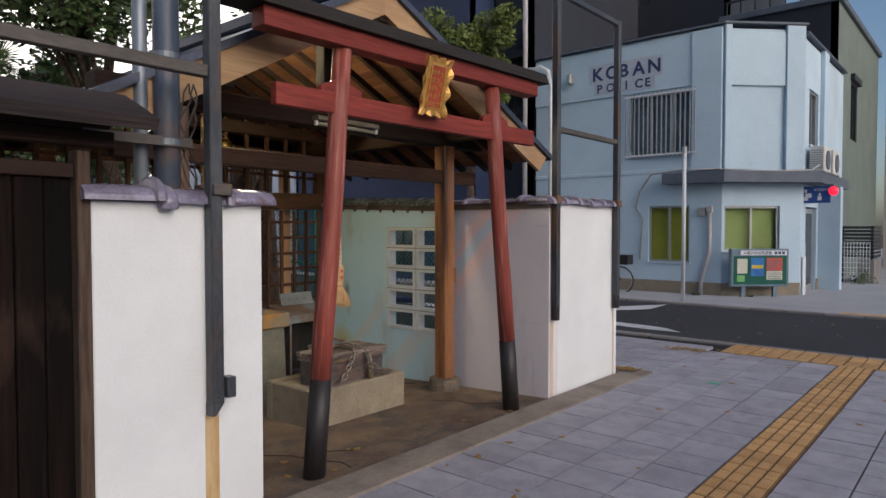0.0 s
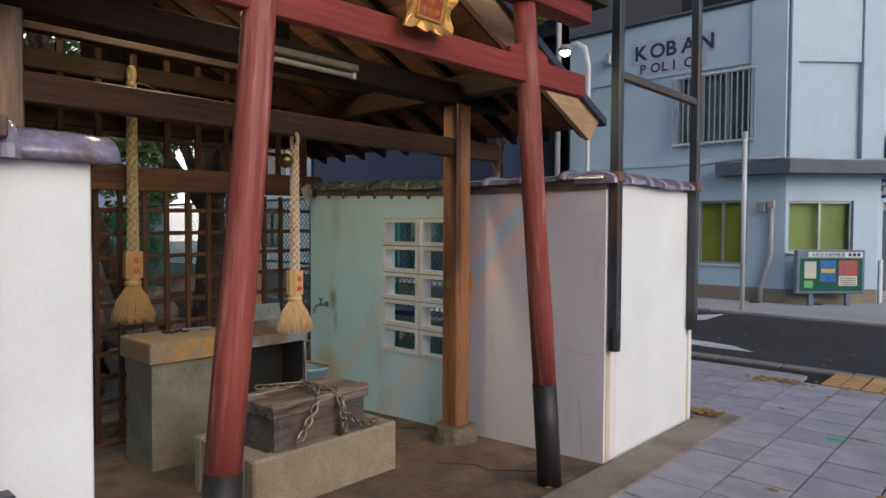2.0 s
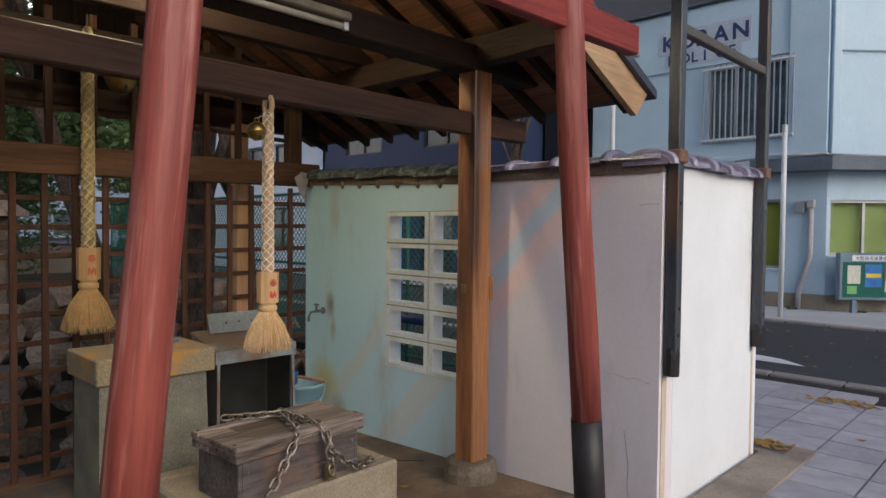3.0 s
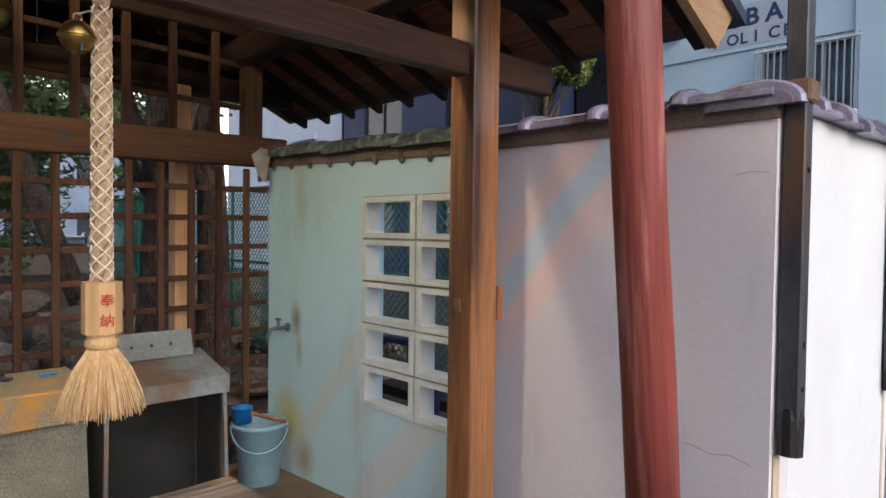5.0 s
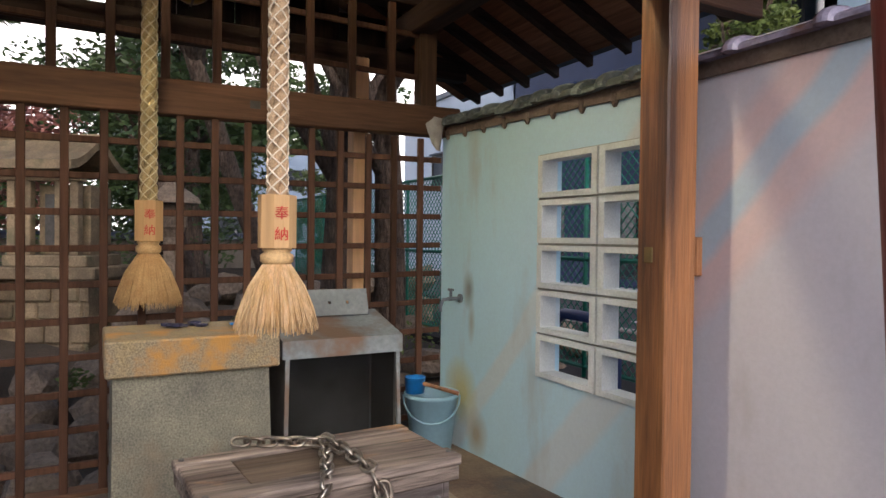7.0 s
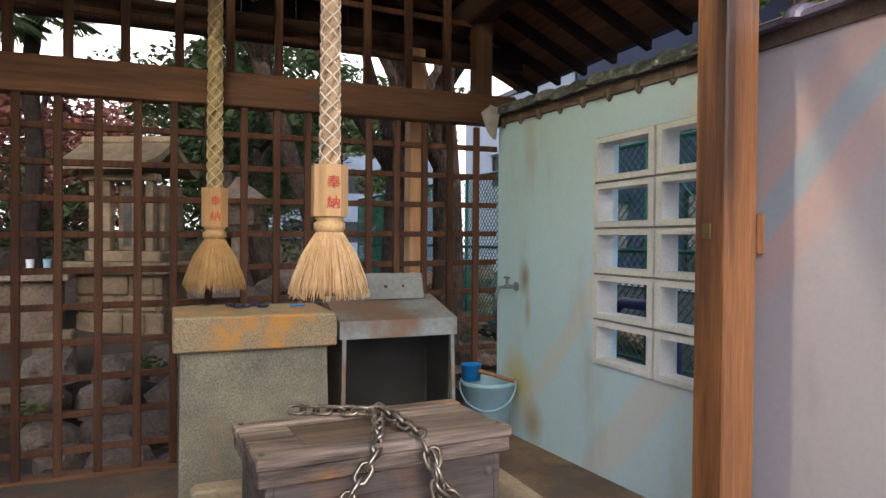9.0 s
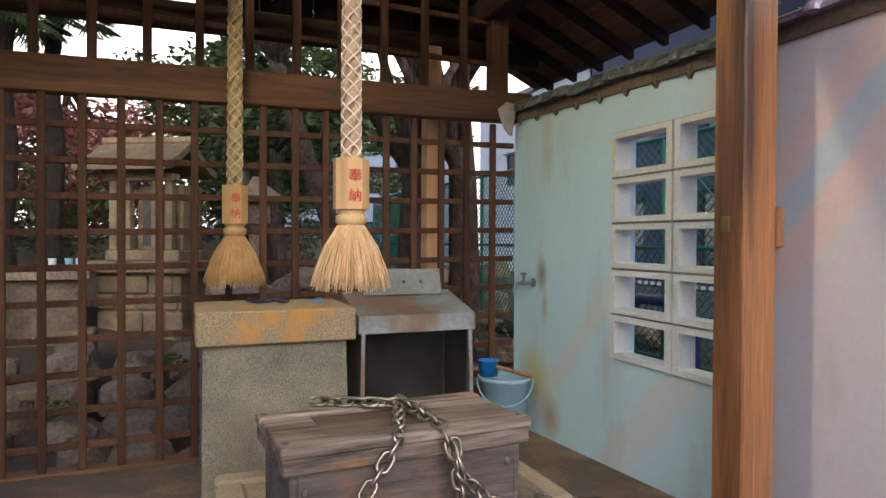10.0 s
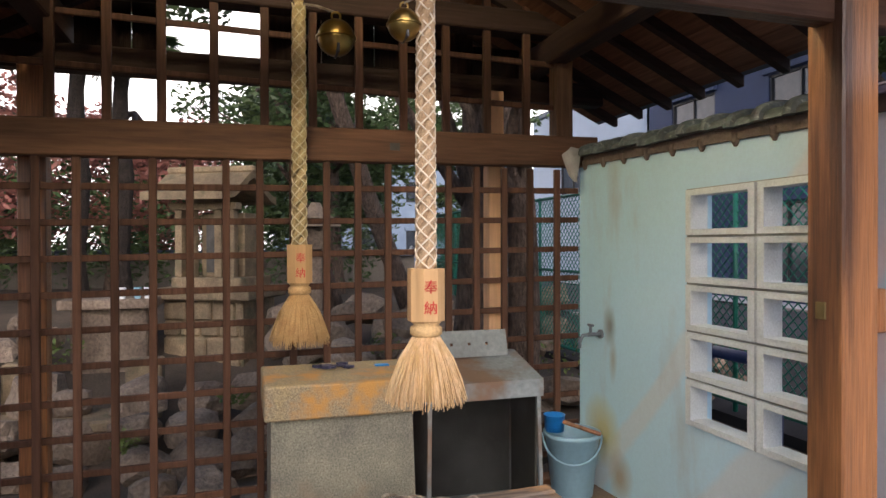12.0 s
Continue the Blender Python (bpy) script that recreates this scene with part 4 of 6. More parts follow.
bm = box(0.016, 0.020, -0.066, 0.066, 0.07, 0.34, m=PM)
part("panel", bm, GILT_RED, plaque, "red lacquer panel with gilt characters")
bm = bmesh.new()
HY, Z0, Z1, N = 0.088, 0.058, 0.352, 72
rows = [[], [], [], []]
for k in range(N):
    u = 4 * k / N
    side, v = int(u), u - int(u)
    c = [(-1 + 2 * v, -1), (1, -1 + 2 * v), (1 - 2 * v, 1), (-1, 1 - 2 * v)][side]
    wave = 0.034 + 0.007 * math.sin(2 * math.pi * k / 6) + 0.006 * (abs(c[0]) > 0.97 and abs(c[1]) > 0.97)
    cz = (Z0 + Z1) / 2
    iy, iz = HY * c[0], cz + (Z1 - Z0) / 2 * c[1]
    oy, oz = (HY + wave) * c[0], cz + ((Z1 - Z0) / 2 + wave) * c[1]
    for row, p in zip(rows, ((0.020, iy, iz), (0.030 + 0.012 * math.sin(2 * math.pi * k / 6), oy, oz), (0.014, oy, oz), (0.0, iy, iz))):
        row.append(bm.verts.new(PM @ Vector(p)))
for a, b in zip(rows, rows[1:] + rows[:1]):
    for k in range(N):
        bm.faces.new((a[k], a[(k + 1) % N], b[(k + 1) % N], b[k]))
part("frame", bm, GOLD, plaque, "carved gilt frame with a scalloped edge")
bm = bmesh.new()
for y in (-0.066, 0.066):
    box(0.016, 0.024, y - 0.005, y + 0.005, 0.07, 0.34, bm=bm, m=PM)
for z in (0.07, 0.34):
    box(0.016, 0.024, -0.071, 0.071, z - 0.005, z + 0.005, bm=bm, m=PM)
part("inner_frame", bm, GOLD, plaque)
for y, col in ((0.022, "玉姫大神"), (-0.016, "市杵島姫命"), (-0.054, "楠黒龍大神")):
    n = len(col)
    for i, ch in enumerate(col):
        step = 0.245 / n
        letters("character", ch, 0.034, PM @ pose(0.020, y, 0.318 - step * (i + 0.75), 90, 0, 90), GOLD, plaque)


def fluorescent(at, length, lit, label):
    """A batten lamp along y with its tube below."""
    x, y, z = at
    lamp = thing("fluorescent_lamp", at, label, "lamp", "batten lamps")
    part("housing", box(x - 0.035, x + 0.035, y - length / 2, y + length / 2, z, z + 0.035, 0.006), WHITE_PAINT if lit else LAMP_BODY, lamp)
    for s in (-1, 1):
        part("socket", box(x - 0.012, x + 0.012, y + s * length / 2 - 0.012 * (1 + s), y + s * length / 2 + 0.012 * (1 - s), z - 0.035, z, 0.003), WHITE_PAINT, lamp)
    part("tube", tube([(x, y - length / 2 + 0.025, z - 0.02), (x, y + length / 2 - 0.025, z - 0.02)], 0.014, 10), TUBE if lit else MILK, lamp, "lit tube" if lit else "unlit tube", True)
    return lamp


fluorescent((-3.72, 3.50, 2.155), 0.60, False, "unlit batten lamp under the cross beam")
lit = fluorescent((0, 0, 0), 0.62, True, "lit fluorescent batten lamp under the roof slope")
lit.matrix_basis = Matrix.Translation((-4.185, 3.09, 2.65)) @ Matrix.Rotation(math.atan(SLOPE), 4, 'X')
for dy in (-0.2, 0.2):
    part("hanger", box(-4.195, -4.175, 3.08 + dy, 3.10 + dy, 2.66 + SLOPE * dy, 2.78 + SLOPE * dy), LAMP_BODY, lit, "short lamp hanger")

lamp_light = new("lamp_light", bpy.data.lights.new("lamp_light", 'AREA'))
lamp_light.data.shape, lamp_light.data.size, lamp_light.data.size_y = 'RECTANGLE', 0.04, 0.56
lamp_light.data.energy = 6.5
lamp_light.data.color = (1.0, 0.80, 0.42)
lamp_light.matrix_basis = Matrix.Translation((-4.185, 3.13, 2.605)) @ Matrix.Rotation(math.atan(SLOPE) + 1.15, 4, 'X')

# ---- ropes, bells ----


def bell_rope(at, top, r, box_z0, box_z1, box_r, tassel_z, tassel_r, bell_at, bell_r, rope_mat, label, seed):
    x, y = at
    rope = thing("bell_rope", (x, y, tassel_z), label, "bell rope", "bell ropes")
    part("cord", tube([(x, y, box_z1 - 0.01), (x + 0.003, y + 0.002, (box_z1 + top) / 2), (x, y, top)], [r * 0.5, r * 0.5, r * 0.45], 10), rope_mat, rope, smooth=True)
    turns = (top - box_z1) / (r * 5.6)
    for d in (-1, 1):
        for k in range(4):
            pts = []
            n = int(turns * 10)
            for i in range(n + 1):
                u = i / n
                a = d * (2 * math.pi * turns * u) + 2 * math.pi * k / 4
                q = r * 1.0 * (1 - 0.15 * u)
                pts.append((x + q * math.cos(a), y + q * math.sin(a), box_z1 + (top - box_z1) * u))
            part("braid_cord", tube(pts, r * 0.085, 5), STRAND if seed == 1 else STRAND_OLD, rope, "pale spiral cord", True)
    for k in range(3):
        n = int(turns * 16)
        pts = []
        for i in range(n + 1):
            u = i / n
            a = 2 * math.pi * (turns * 0.85 * u + k / 3)
            q = r * 0.52 * (1 - 0.15 * u)
            pts.append((x + q * math.cos(a), y + q * math.sin(a), box_z1 - 0.01 + (top - box_z1) * u))
        part("strand", tube(pts, r * 0.50, 8), rope_mat, rope, "thick twisted strand", True)
    n8 = [(x + box_r * math.cos(math.pi / 8 + math.pi * k / 4), y + box_r * math.sin(math.pi / 8 + math.pi * k / 4)) for k in range(8)]
    wb = part("wooden_sleeve", prism(n8, box_z0, box_z1), PALE_WOOD, rope, "octagonal pale wood sleeve")
    ap = box_r * math.cos(math.pi / 8)
    hgt = box_z1 - box_z0
    for ch, zz in (("奉", 0.56), ("納", 0.17)):
        letters("character", ch, hgt * 0.27, pose(x + ap + 0.0005, y - hgt * 0.135, box_z0 + hgt * zz, 90, 0, 90), INK_RED, rope, "red painted character")
    h = box_z0 - tassel_z
    part("knot", lathe([(box_r * 0.62, 0), (box_r * 0.86, h * 0.05), (box_r * 0.86, h * 0.13), (box_r * 0.66, h * 0.165), (box_r * 0.8, h * 0.19), (box_r * 0.75, h * 0.215)], (x, y, box_z0 - h * 0.215), 16), STRAW, rope, "bound straw collar", True)
    z0 = box_z0 - h * 0.2
    part("tassel_core", lathe([(tassel_r * 0.80, h * 0.06), (tassel_r * 0.84, h * 0.25), (tassel_r * 0.62, h * 0.55), (box_r * 0.72, h * 0.8)], (x, y, tassel_z), 16), STRAW, rope, smooth=True)
    rnd = random.Random(seed)
    bm = bmesh.new()
    for i in range(620):
        a = rnd.uniform(0, 2 * math.pi)
        k = rnd.choice((rnd.uniform(0.86, 1.02), rnd.uniform(0.9, 1.16)))
        dz = rnd.uniform(-0.05, 0.12) * h
        pts = [(x + math.cos(a) * q, y + math.sin(a) * q, z) for q, z in ((box_r * 0.70, z0), (tassel_r * 0.66 * k, tassel_z + h * 0.52), (tassel_r * 0.88 * k, tassel_z + h * 0.24), (tassel_r * k, tassel_z + dz))]
        tube(pts, [0.0022, 0.0025, 0.0022, 0.001], 3, bm, False)
    part("tassel", bm, STRAW_PALE if seed == 1 else STRAW, rope, "spread straw tassel")
    part("top_loop", tube([(x + r * 0.9 * math.cos(t), y + r * 0.5 * math.cos(t) * 0.3, top + r * 1.2 + r * 1.4 * math.sin(t)) for t in [k * math.pi / 6 for k in range(-3, 10)]], r * 0.45, 8), rope_mat, rope, smooth=True)
    # bell
    bell = thing("suzu_bell", bell_at, "round brass bell tied beside the rope", "bell", "brass bells")
    prof = [(bell_r * math.cos(t), bell_r * math.sin(t)) for t in [radians(d) for d in range(-80, 81, 10)]]
    part("globe", lathe(prof, bell_at, 20), BRASS, bell, smooth=True)
    part("rim", lathe([(bell_r * 1.0, -0.07 * bell_r), (bell_r * 1.1, -0.04 * bell_r), (bell_r * 1.1, 0.04 * bell_r), (bell_r * 1.0, 0.07 * bell_r)], bell_at, 20), BRASS, bell)
    bx, by, bz = bell_at
    # dark bar in place of the shaded opening; the globe is uncut
    part("slot", box(bx - bell_r * 0.5, bx + bell_r * 1.0, by - bell_r * 0.06, by + bell_r * 0.06, bz - bell_r * 0.99, bz - bell_r * 0.55), DARK_FILL, bell)
    part("ring", tube([(bx, by + bell_r * 0.25 * math.cos(t), bz + bell_r * 1.15 + bell_r * 0.25 * math.sin(t)) for t in [k * math.pi / 5 for k in range(11)]], bell_r * 0.06, 6), BRASS, bell)
    part("tether", tube([(bx, by, bz + bell_r * 1.35), ((bx + x) / 2, (by + y) / 2, bz + bell_r * 1.7), (x, y, max(top, bz + bell_r * 1.5))], bell_r * 0.07, 6), CHAIN, bell)


bell_rope((-3.80, 3.475), 1.745, 0.0245, 0.998, 1.117, 0.043, 0.815, 0.082, (-3.80, 3.425, 1.668), 0.037, ROPE, "new straw bell rope with a pale wooden sleeve", 1)
bell_rope((-5.42, 3.325), 2.28, 0.036, 0.998, 1.173, 0.060, 0.72, 0.120, (-5.38, 3.49, 2.125), 0.085, ROPE_OLD, "older yellowed bell rope before the lattice", 2)
part("hook", tube([(-5.42, 3.325, 2.28), (-5.42, 3.325, 2.45)], 0.006, 6), CHAIN, hall)

# ---- offering box, plinth, chain ----
plinth = thing("box_plinth", (-4.0, 3.65, -0.06), "low worn concrete plinth under the offering box", "plinth")
part("kerb", box(-3.80, -3.72, 3.19, 4.11, -0.15, 0.23, 0.012), PLINTH, plinth)
part("kerb", box(-4.32, -4.24, 3.19, 4.11, -0.15, 0.23, 0.012), PLINTH, plinth)
part("kerb", box(-4.24, -3.80, 3.19, 3.27, -0.15, 0.228, 0.012), PLINTH, plinth)
part("kerb", box(-4.24, -3.80, 4.03, 4.11, -0.15, 0.228, 0.012), PLINTH, plinth)
part("slab", box(-4.24, -3.80, 3.27, 4.03, -0.15, 0.215), PLINTH, plinth)
offering = thing("offering_box", (-3.96, 3.63, 0.215), "weathered grey wooden offering box bound with a chain", "offering box")
OM = Matrix.Translation((-3.922, 3.618, 0.215)) @ Matrix.Rotation(radians(3.6), 4, 'Z') @ Matrix.Diagonal((1.0, 0.93, 1.05, 1))
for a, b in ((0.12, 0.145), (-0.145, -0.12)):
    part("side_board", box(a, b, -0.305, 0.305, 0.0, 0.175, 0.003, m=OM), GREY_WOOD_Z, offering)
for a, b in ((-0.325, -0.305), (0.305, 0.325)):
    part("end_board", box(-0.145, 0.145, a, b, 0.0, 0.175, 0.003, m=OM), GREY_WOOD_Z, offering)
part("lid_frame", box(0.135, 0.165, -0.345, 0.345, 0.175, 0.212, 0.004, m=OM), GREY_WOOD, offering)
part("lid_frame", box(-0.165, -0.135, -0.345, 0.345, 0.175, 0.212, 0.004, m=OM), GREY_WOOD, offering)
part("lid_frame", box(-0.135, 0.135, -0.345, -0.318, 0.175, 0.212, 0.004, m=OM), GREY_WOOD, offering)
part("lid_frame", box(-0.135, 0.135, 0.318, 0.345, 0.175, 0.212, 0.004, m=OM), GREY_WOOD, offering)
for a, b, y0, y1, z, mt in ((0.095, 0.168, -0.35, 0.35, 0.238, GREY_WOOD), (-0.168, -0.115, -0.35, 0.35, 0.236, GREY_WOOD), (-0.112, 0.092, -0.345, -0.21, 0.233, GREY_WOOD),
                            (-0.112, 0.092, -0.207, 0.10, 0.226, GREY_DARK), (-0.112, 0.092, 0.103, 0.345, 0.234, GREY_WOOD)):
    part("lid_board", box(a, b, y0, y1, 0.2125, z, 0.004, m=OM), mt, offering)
for y in (-0.285, 0.285):
    part("stud", lathe([(0.011, 0), (0.009, 0.005), (0.004, 0.008)], (0, 0, 0), 10), DARK_FILL, offering).matrix_basis = OM @ pose(0.145, y, 0.13, 0, 90, 0)
for x, y in ((0.13, 0.33), (-0.14, -0.33), (0.13, -0.33)):
    part("stud", lathe([(0.008, 0), (0.007, 0.004)], (0, 0, 0), 8), DARK_FILL, offering).matrix_basis = OM @ pose(x, y, 0.238)


def link_mesh(l, w, r):
    pts = []
    for k in range(17):
        t = 2 * math.pi * k / 16
        c, s_ = math.cos(t), math.sin(t)
        pts.append(((l / 2 - w / 2) * (1 if c > 0.01 else -1 if c < -0.01 else 0) + w / 2 * c, w / 2 * s_, 0))
    bm = tube(pts, r, 6, None, False)
    bmesh.ops.remove_doubles(bm, verts=bm.verts, dist=1e-5)
    return mesh_of("link", bm, CHAIN, True)


chain = thing("iron_chain", (-3.95, 3.65, 0.45), "heavy steel chain draped over the offering box", "chain")
LINK = link_mesh(0.050, 0.030, 0.0052)


def draped(points, step=0.0365):
    pts = [Vector(p) + Vector((0.03, -0.012, 0.013)) for p in points]
    dist = [0.0]
    for a, b in zip(pts, pts[1:]):
        dist.append(dist[-1] + (b - a).length)
    n = int(dist[-1] / step)
    for i in range(n + 1):
        s = i * step
        j = max(k for k in range(len(pts) - 1) if dist[k] <= s + 1e-9)
        d = (pts[j + 1] - pts[j]).normalized()
        p = pts[j] + d * (s - dist[j])
        m = d.to_track_quat('X', 'Z').to_matrix().to_4x4()
        piece("link", LINK, Matrix.Translation(p) @ m @ Matrix.Rotation(radians(90 * (i % 2) + 35), 4, 'X'), chain)


draped([(-4.13, 3.47, 0.462), (-4.08, 3.56, 0.463), (-4.02, 3.66, 0.466), (-3.93, 3.64, 0.466), (-3.80, 3.60, 0.466), (-3.765, 3.585, 0.44), (-3.745, 3.52, 0.36), (-3.735, 3.46, 0.28), (-3.73, 3.41, 0.243)])
draped([(-4.02, 3.67, 0.472), (-3.92, 3.69, 0.468), (-3.80, 3.705, 0.462), (-3.765, 3.715, 0.42), (-3.745, 3.74, 0.35), (-3.735, 3.80, 0.29), (-3.74, 3.87, 0.25), (-3.76, 3.94, 0.245), (-3.80, 4.0, 0.24)])
draped([(-3.765, 3.73, 0.41), (-3.75, 3.735, 0.33), (-3.745, 3.74, 0.26)])
padlock = thing("padlock", (-3.76, 3.74, 0.24), "small dark padlock on the chain", "padlock")
part("body", box(-3.745, -3.715, 3.71, 3.755, 0.235, 0.30, 0.005), BRASS_OLD, padlock)

# ---- stone table, metal stand, bucket, tap ----
stone = thing("stone_table", (-4.95, 3.43, -0.1), "granite pedestal with a rust-stained cap stone", "stone table")
bm = bmesh.new()
for z, k in ((-0.2, 0.0), (0.54, -0.025)):
    for x in (-5.15 - k * 0.3, -4.775 + k * 0.3):
        for y in (3.165 - k * 0.2, 3.72 + k):
            bm.verts.new((x, y, z))
bmesh.ops.convex_hull(bm, input=bm.verts)
part("body", bm, GRANITE, stone, "grey granite body")
part("cap", box(-5.18, -4.745, 3.145, 3.728, 0.54, 0.665, 0.006), GRANITE_CAP, stone, "rust-stained granite cap")
mat = bmesh.new()
r9 = random.Random(19)
for k in range(16):
    x, y = r9.uniform(-5.09, -5.01), r9.uniform(3.36, 3.52)
    box(-0.016, 0.016, -0.012, 0.012, 0, 0.004 + 0.004 * (k % 3), 0.001, bm=mat, m=pose(x, y, 0.665 + 0.0006 * k, 0, 0, r9.uniform(0, 90)))
tagged(part("plastic_scraps", mat, STRAP_DARK), "crumpled dark violet plastic scraps on the stone", "scraps")
tagged(part("plastic_scrap", box(-5.06, -5.03, 3.60, 3.66, 0.665, 0.672, 0.002), BRIGHT_BLUE), "blue scrap of plastic on the stone", "scrap")
stand = thing("candle_stand", (-4.95, 4.0, -0.1), "tarnished sheet-metal candle stand with a glass front", "candle stand")
Y0, Y1 = 3.745, 4.245
bm = bmesh.new()
for x, z in ((-4.775, 0.555), (-4.775, 0.625), (-5.08, 0.70), (-5.08, 0.68), (-4.79, 0.555)):
    for y in (Y0, Y1):
        bm.verts.new((x, y, z))
bmesh.ops.convex_hull(bm, input=bm.verts)
part("hood", bm, ZINC, stand, "sloping zinc hood")
m = Matrix.Translation((-4.99, 4.0, 0.69)) @ Matrix.Rotation(radians(-18), 4, 'Y')
back = holed(0.36, 0.115, 0.004, [(0.10, 0.112, 0.05, 0.062), (0.18, 0.192, 0.05, 0.062), (0.26, 0.272, 0.05, 0.062)], m=m @ pose(0, -0.18, 0, 0, 0, 90))
part("back_plate", back, ZINC_DULL, stand, "drilled back plate")
for y, s in ((Y0 + 0.02, -1), (Y1 - 0.02, 1)):
    part("leg", tube([(-4.785, y, 0.56), (-4.77, y + 0.012 * s, -0.07)], 0.011, 4), ZINC, stand)
    part("leg", tube([(-5.07, y, 0.68), (-5.07, y, -0.1)], 0.011, 4), ZINC, stand)
    part("side_panel", box(-5.06, -4.80, y - 0.002, y + 0.002, 0.06, 0.57), DARK_FILL, stand)
part("back_panel", box(-5.075, -5.065, Y0 + 0.02, Y1 - 0.02, 0.03, 0.66), DARK_FILL, stand)
part("tray", box(-5.06, -4.78, Y0 + 0.025, Y1 - 0.025, 0.05, 0.075), ZINC, stand)
pane = part("glass_pane", box(-4.80, -4.796, Y0 + 0.03, Y1 - 0.03, 0.08, 0.55), GLASS_TINTED, stand, "grey-tinted glass pane")
pane.visible_shadow = False

BX, BY = -5.36, 4.69
bucket = thing("bucket", (BX, BY, -0.1), "pale blue plastic bucket standing by the wall", "bucket")
BZ = floor_z(BX) + 0.002
prof = [(0.100, 0), (0.104, 0.005), (0.137, 0.30), (0.147, 0.305), (0.147, 0.325), (0.135, 0.325), (0.130, 0.30), (0.098, 0.02), (0.02, 0.015)]
part("tub", lathe(prof, (BX, BY, BZ), 24), BUCKET, bucket, smooth=True)
part("handle", tube([(BX + 0.067 * math.cos(t) + 0.120 * math.sin(t), BY + 0.133 * math.cos(t) - 0.062 * math.sin(t), BZ + 0.31 - 0.12 * math.sin(t)) for t in [math.pi * k / 12 for k in range(13)]], 0.005, 6), BUCKET, bucket, "hanging plastic handle")
ladle = thing("dipper", (BX, BY, 0.25), "bright blue plastic dipper with a wooden handle", "dipper")
prof = [(0.050, 0), (0.054, 0.08), (0.057, 0.083), (0.053, 0.083), (0.048, 0.006), (0.01, 0.004)]
part("cup", lathe(prof, (BX - 0.06, BY - 0.07, BZ + 0.318), 18), BRIGHT_BLUE, ladle, smooth=True)
part("handle", tube([(BX - 0.02, BY - 0.04, BZ + 0.37), (BX + 0.13, BY + 0.09, BZ + 0.335)], 0.011, 8), CEDAR, ladle, "wooden handle")
tap = thing("water_tap", (-5.39, 4.86, 0.70), "small brass wall tap with water stains", "tap")
part("pipe", tube([(-5.39, 4.88, 0.70), (-5.39, 4.80, 0.70)], 0.011, 10), GALV, tap, smooth=True)
part("flange", tube([(-5.39, 4.879, 0.70), (-5.39, 4.868, 0.70)], 0.024, 14), GALV, tap)
part("spout", tube([(-5.39, 4.81, 0.70), (-5.40, 4.775, 0.695), (-5.405, 4.76, 0.66), (-5.405, 4.76, 0.63)], 0.0095, 10), GALV, tap, smooth=True)
part("spindle", tube([(-5.39, 4.815, 0.70), (-5.39, 4.815, 0.745)], 0.008, 8), GALV, tap)
part("knob", box(-5.415, -5.365, 4.807, 4.823, 0.742, 0.755, 0.003), GALV, tap, "cross knob")

# fittings on the post and wall
tagged(part("latch_plate", box(-3.845, -3.81, 4.655, 4.6605, 0.955, 1.005, 0.002), BRASS_OLD, hall), "small brass latch plate")
tagged(part("wall_block", box(-3.84, -3.805, 4.85, 4.882, 0.91, 1.04, 0.004), CEDAR), "short wooden block fixed to the wall", "wooden block")
flag = bmesh.new()
gv = [[flag.verts.new((-5.53 + 0.010 * math.sin(5 * u + 3 * v) + 0.02 * v, 4.775 - 0.05 * u + 0.03 * v + (0.02 if v == 1 else 0) * u, 1.70 - 0.19 * v - 0.045 * u * (1 - v))) for u in (0, 0.33, 0.66, 1)] + [flag.verts.new((-5.53 + 0.02 * v, 4.80 + 0.04 * (1 - v), 1.69 - 0.19 * v))] for v in (0, 0.25, 0.5, 0.75, 1)]
for a, b in zip(gv, gv[1:]):
    for k in range(4):
        k2 = (k + 1) % 5
        if k < 3:
            flag.faces.new((a[k], a[k2], b[k2], b[k]))
    flag.faces.new((a[4], a[0], b[0], b[4]))
tagged(part("cloth_rag", flag, RAG, None, "", True), "grey-white rag hung from the lattice rail", "rag")

# ---- police box across the side street ----
KY, KX, KZ = 15.4, -4.74, -0.24
koban = thing("police_box", (-6.5, 18, KZ), "white two-storey corner police box", "building")


def place(origin, yaw):
    return pose(*origin, 0, 0, yaw)


LEFT = place((-9.6, KY, KZ), 0)
CHAM = place((KX, KY, KZ), 45)
RIGHT = place((-3.43, 16.71, KZ), 90)
CL = math.hypot(1.31, 1.31)
left_wall = part("left_wall", holed(4.86, 6.15, 0.2, [(3.17, 4.15, 0.86, 2.18), (2.67, 4.23, 3.39, 4.85)], m=LEFT), WHITE_WALL, koban)
cham_wall = part("corner_wall", holed(CL, 6.08, 0.2, [(0.06, 1.36, 1.14, 2.15)], m=CHAM), WHITE_WALL, koban)
right_wall = part("right_wall", holed(5.0, 5.95, 0.2, [(0.5, 1.7, 0.06, 2.15), (0.7, 1.7, 3.6, 4.9)], m=RIGHT), WHITE_WALL, koban)
part("rear_wall", box(-9.6, -3.43, 21.5, 21.71, KZ, 5.7), WHITE_WALL, koban)
part("side_wall", box(-9.6, -9.4, KY + 0.2, 21.5, KZ, 5.85), WHITE_WALL, koban)
part("roof", prism([(-9.4, KY + 0.2), (-4.82, KY + 0.2), (-3.63, 16.79), (-3.63, 21.5), (-9.4, 21.5)], 5.3, 5.5), BLUE_GREY, koban)
part("upper_floor", prism([(-9.4, KY + 0.2), (-4.82, KY + 0.2), (-3.63, 16.79), (-3.63, 21.5), (-9.4, 21.5)], 2.5, 2.65), BLUE_GREY, koban)
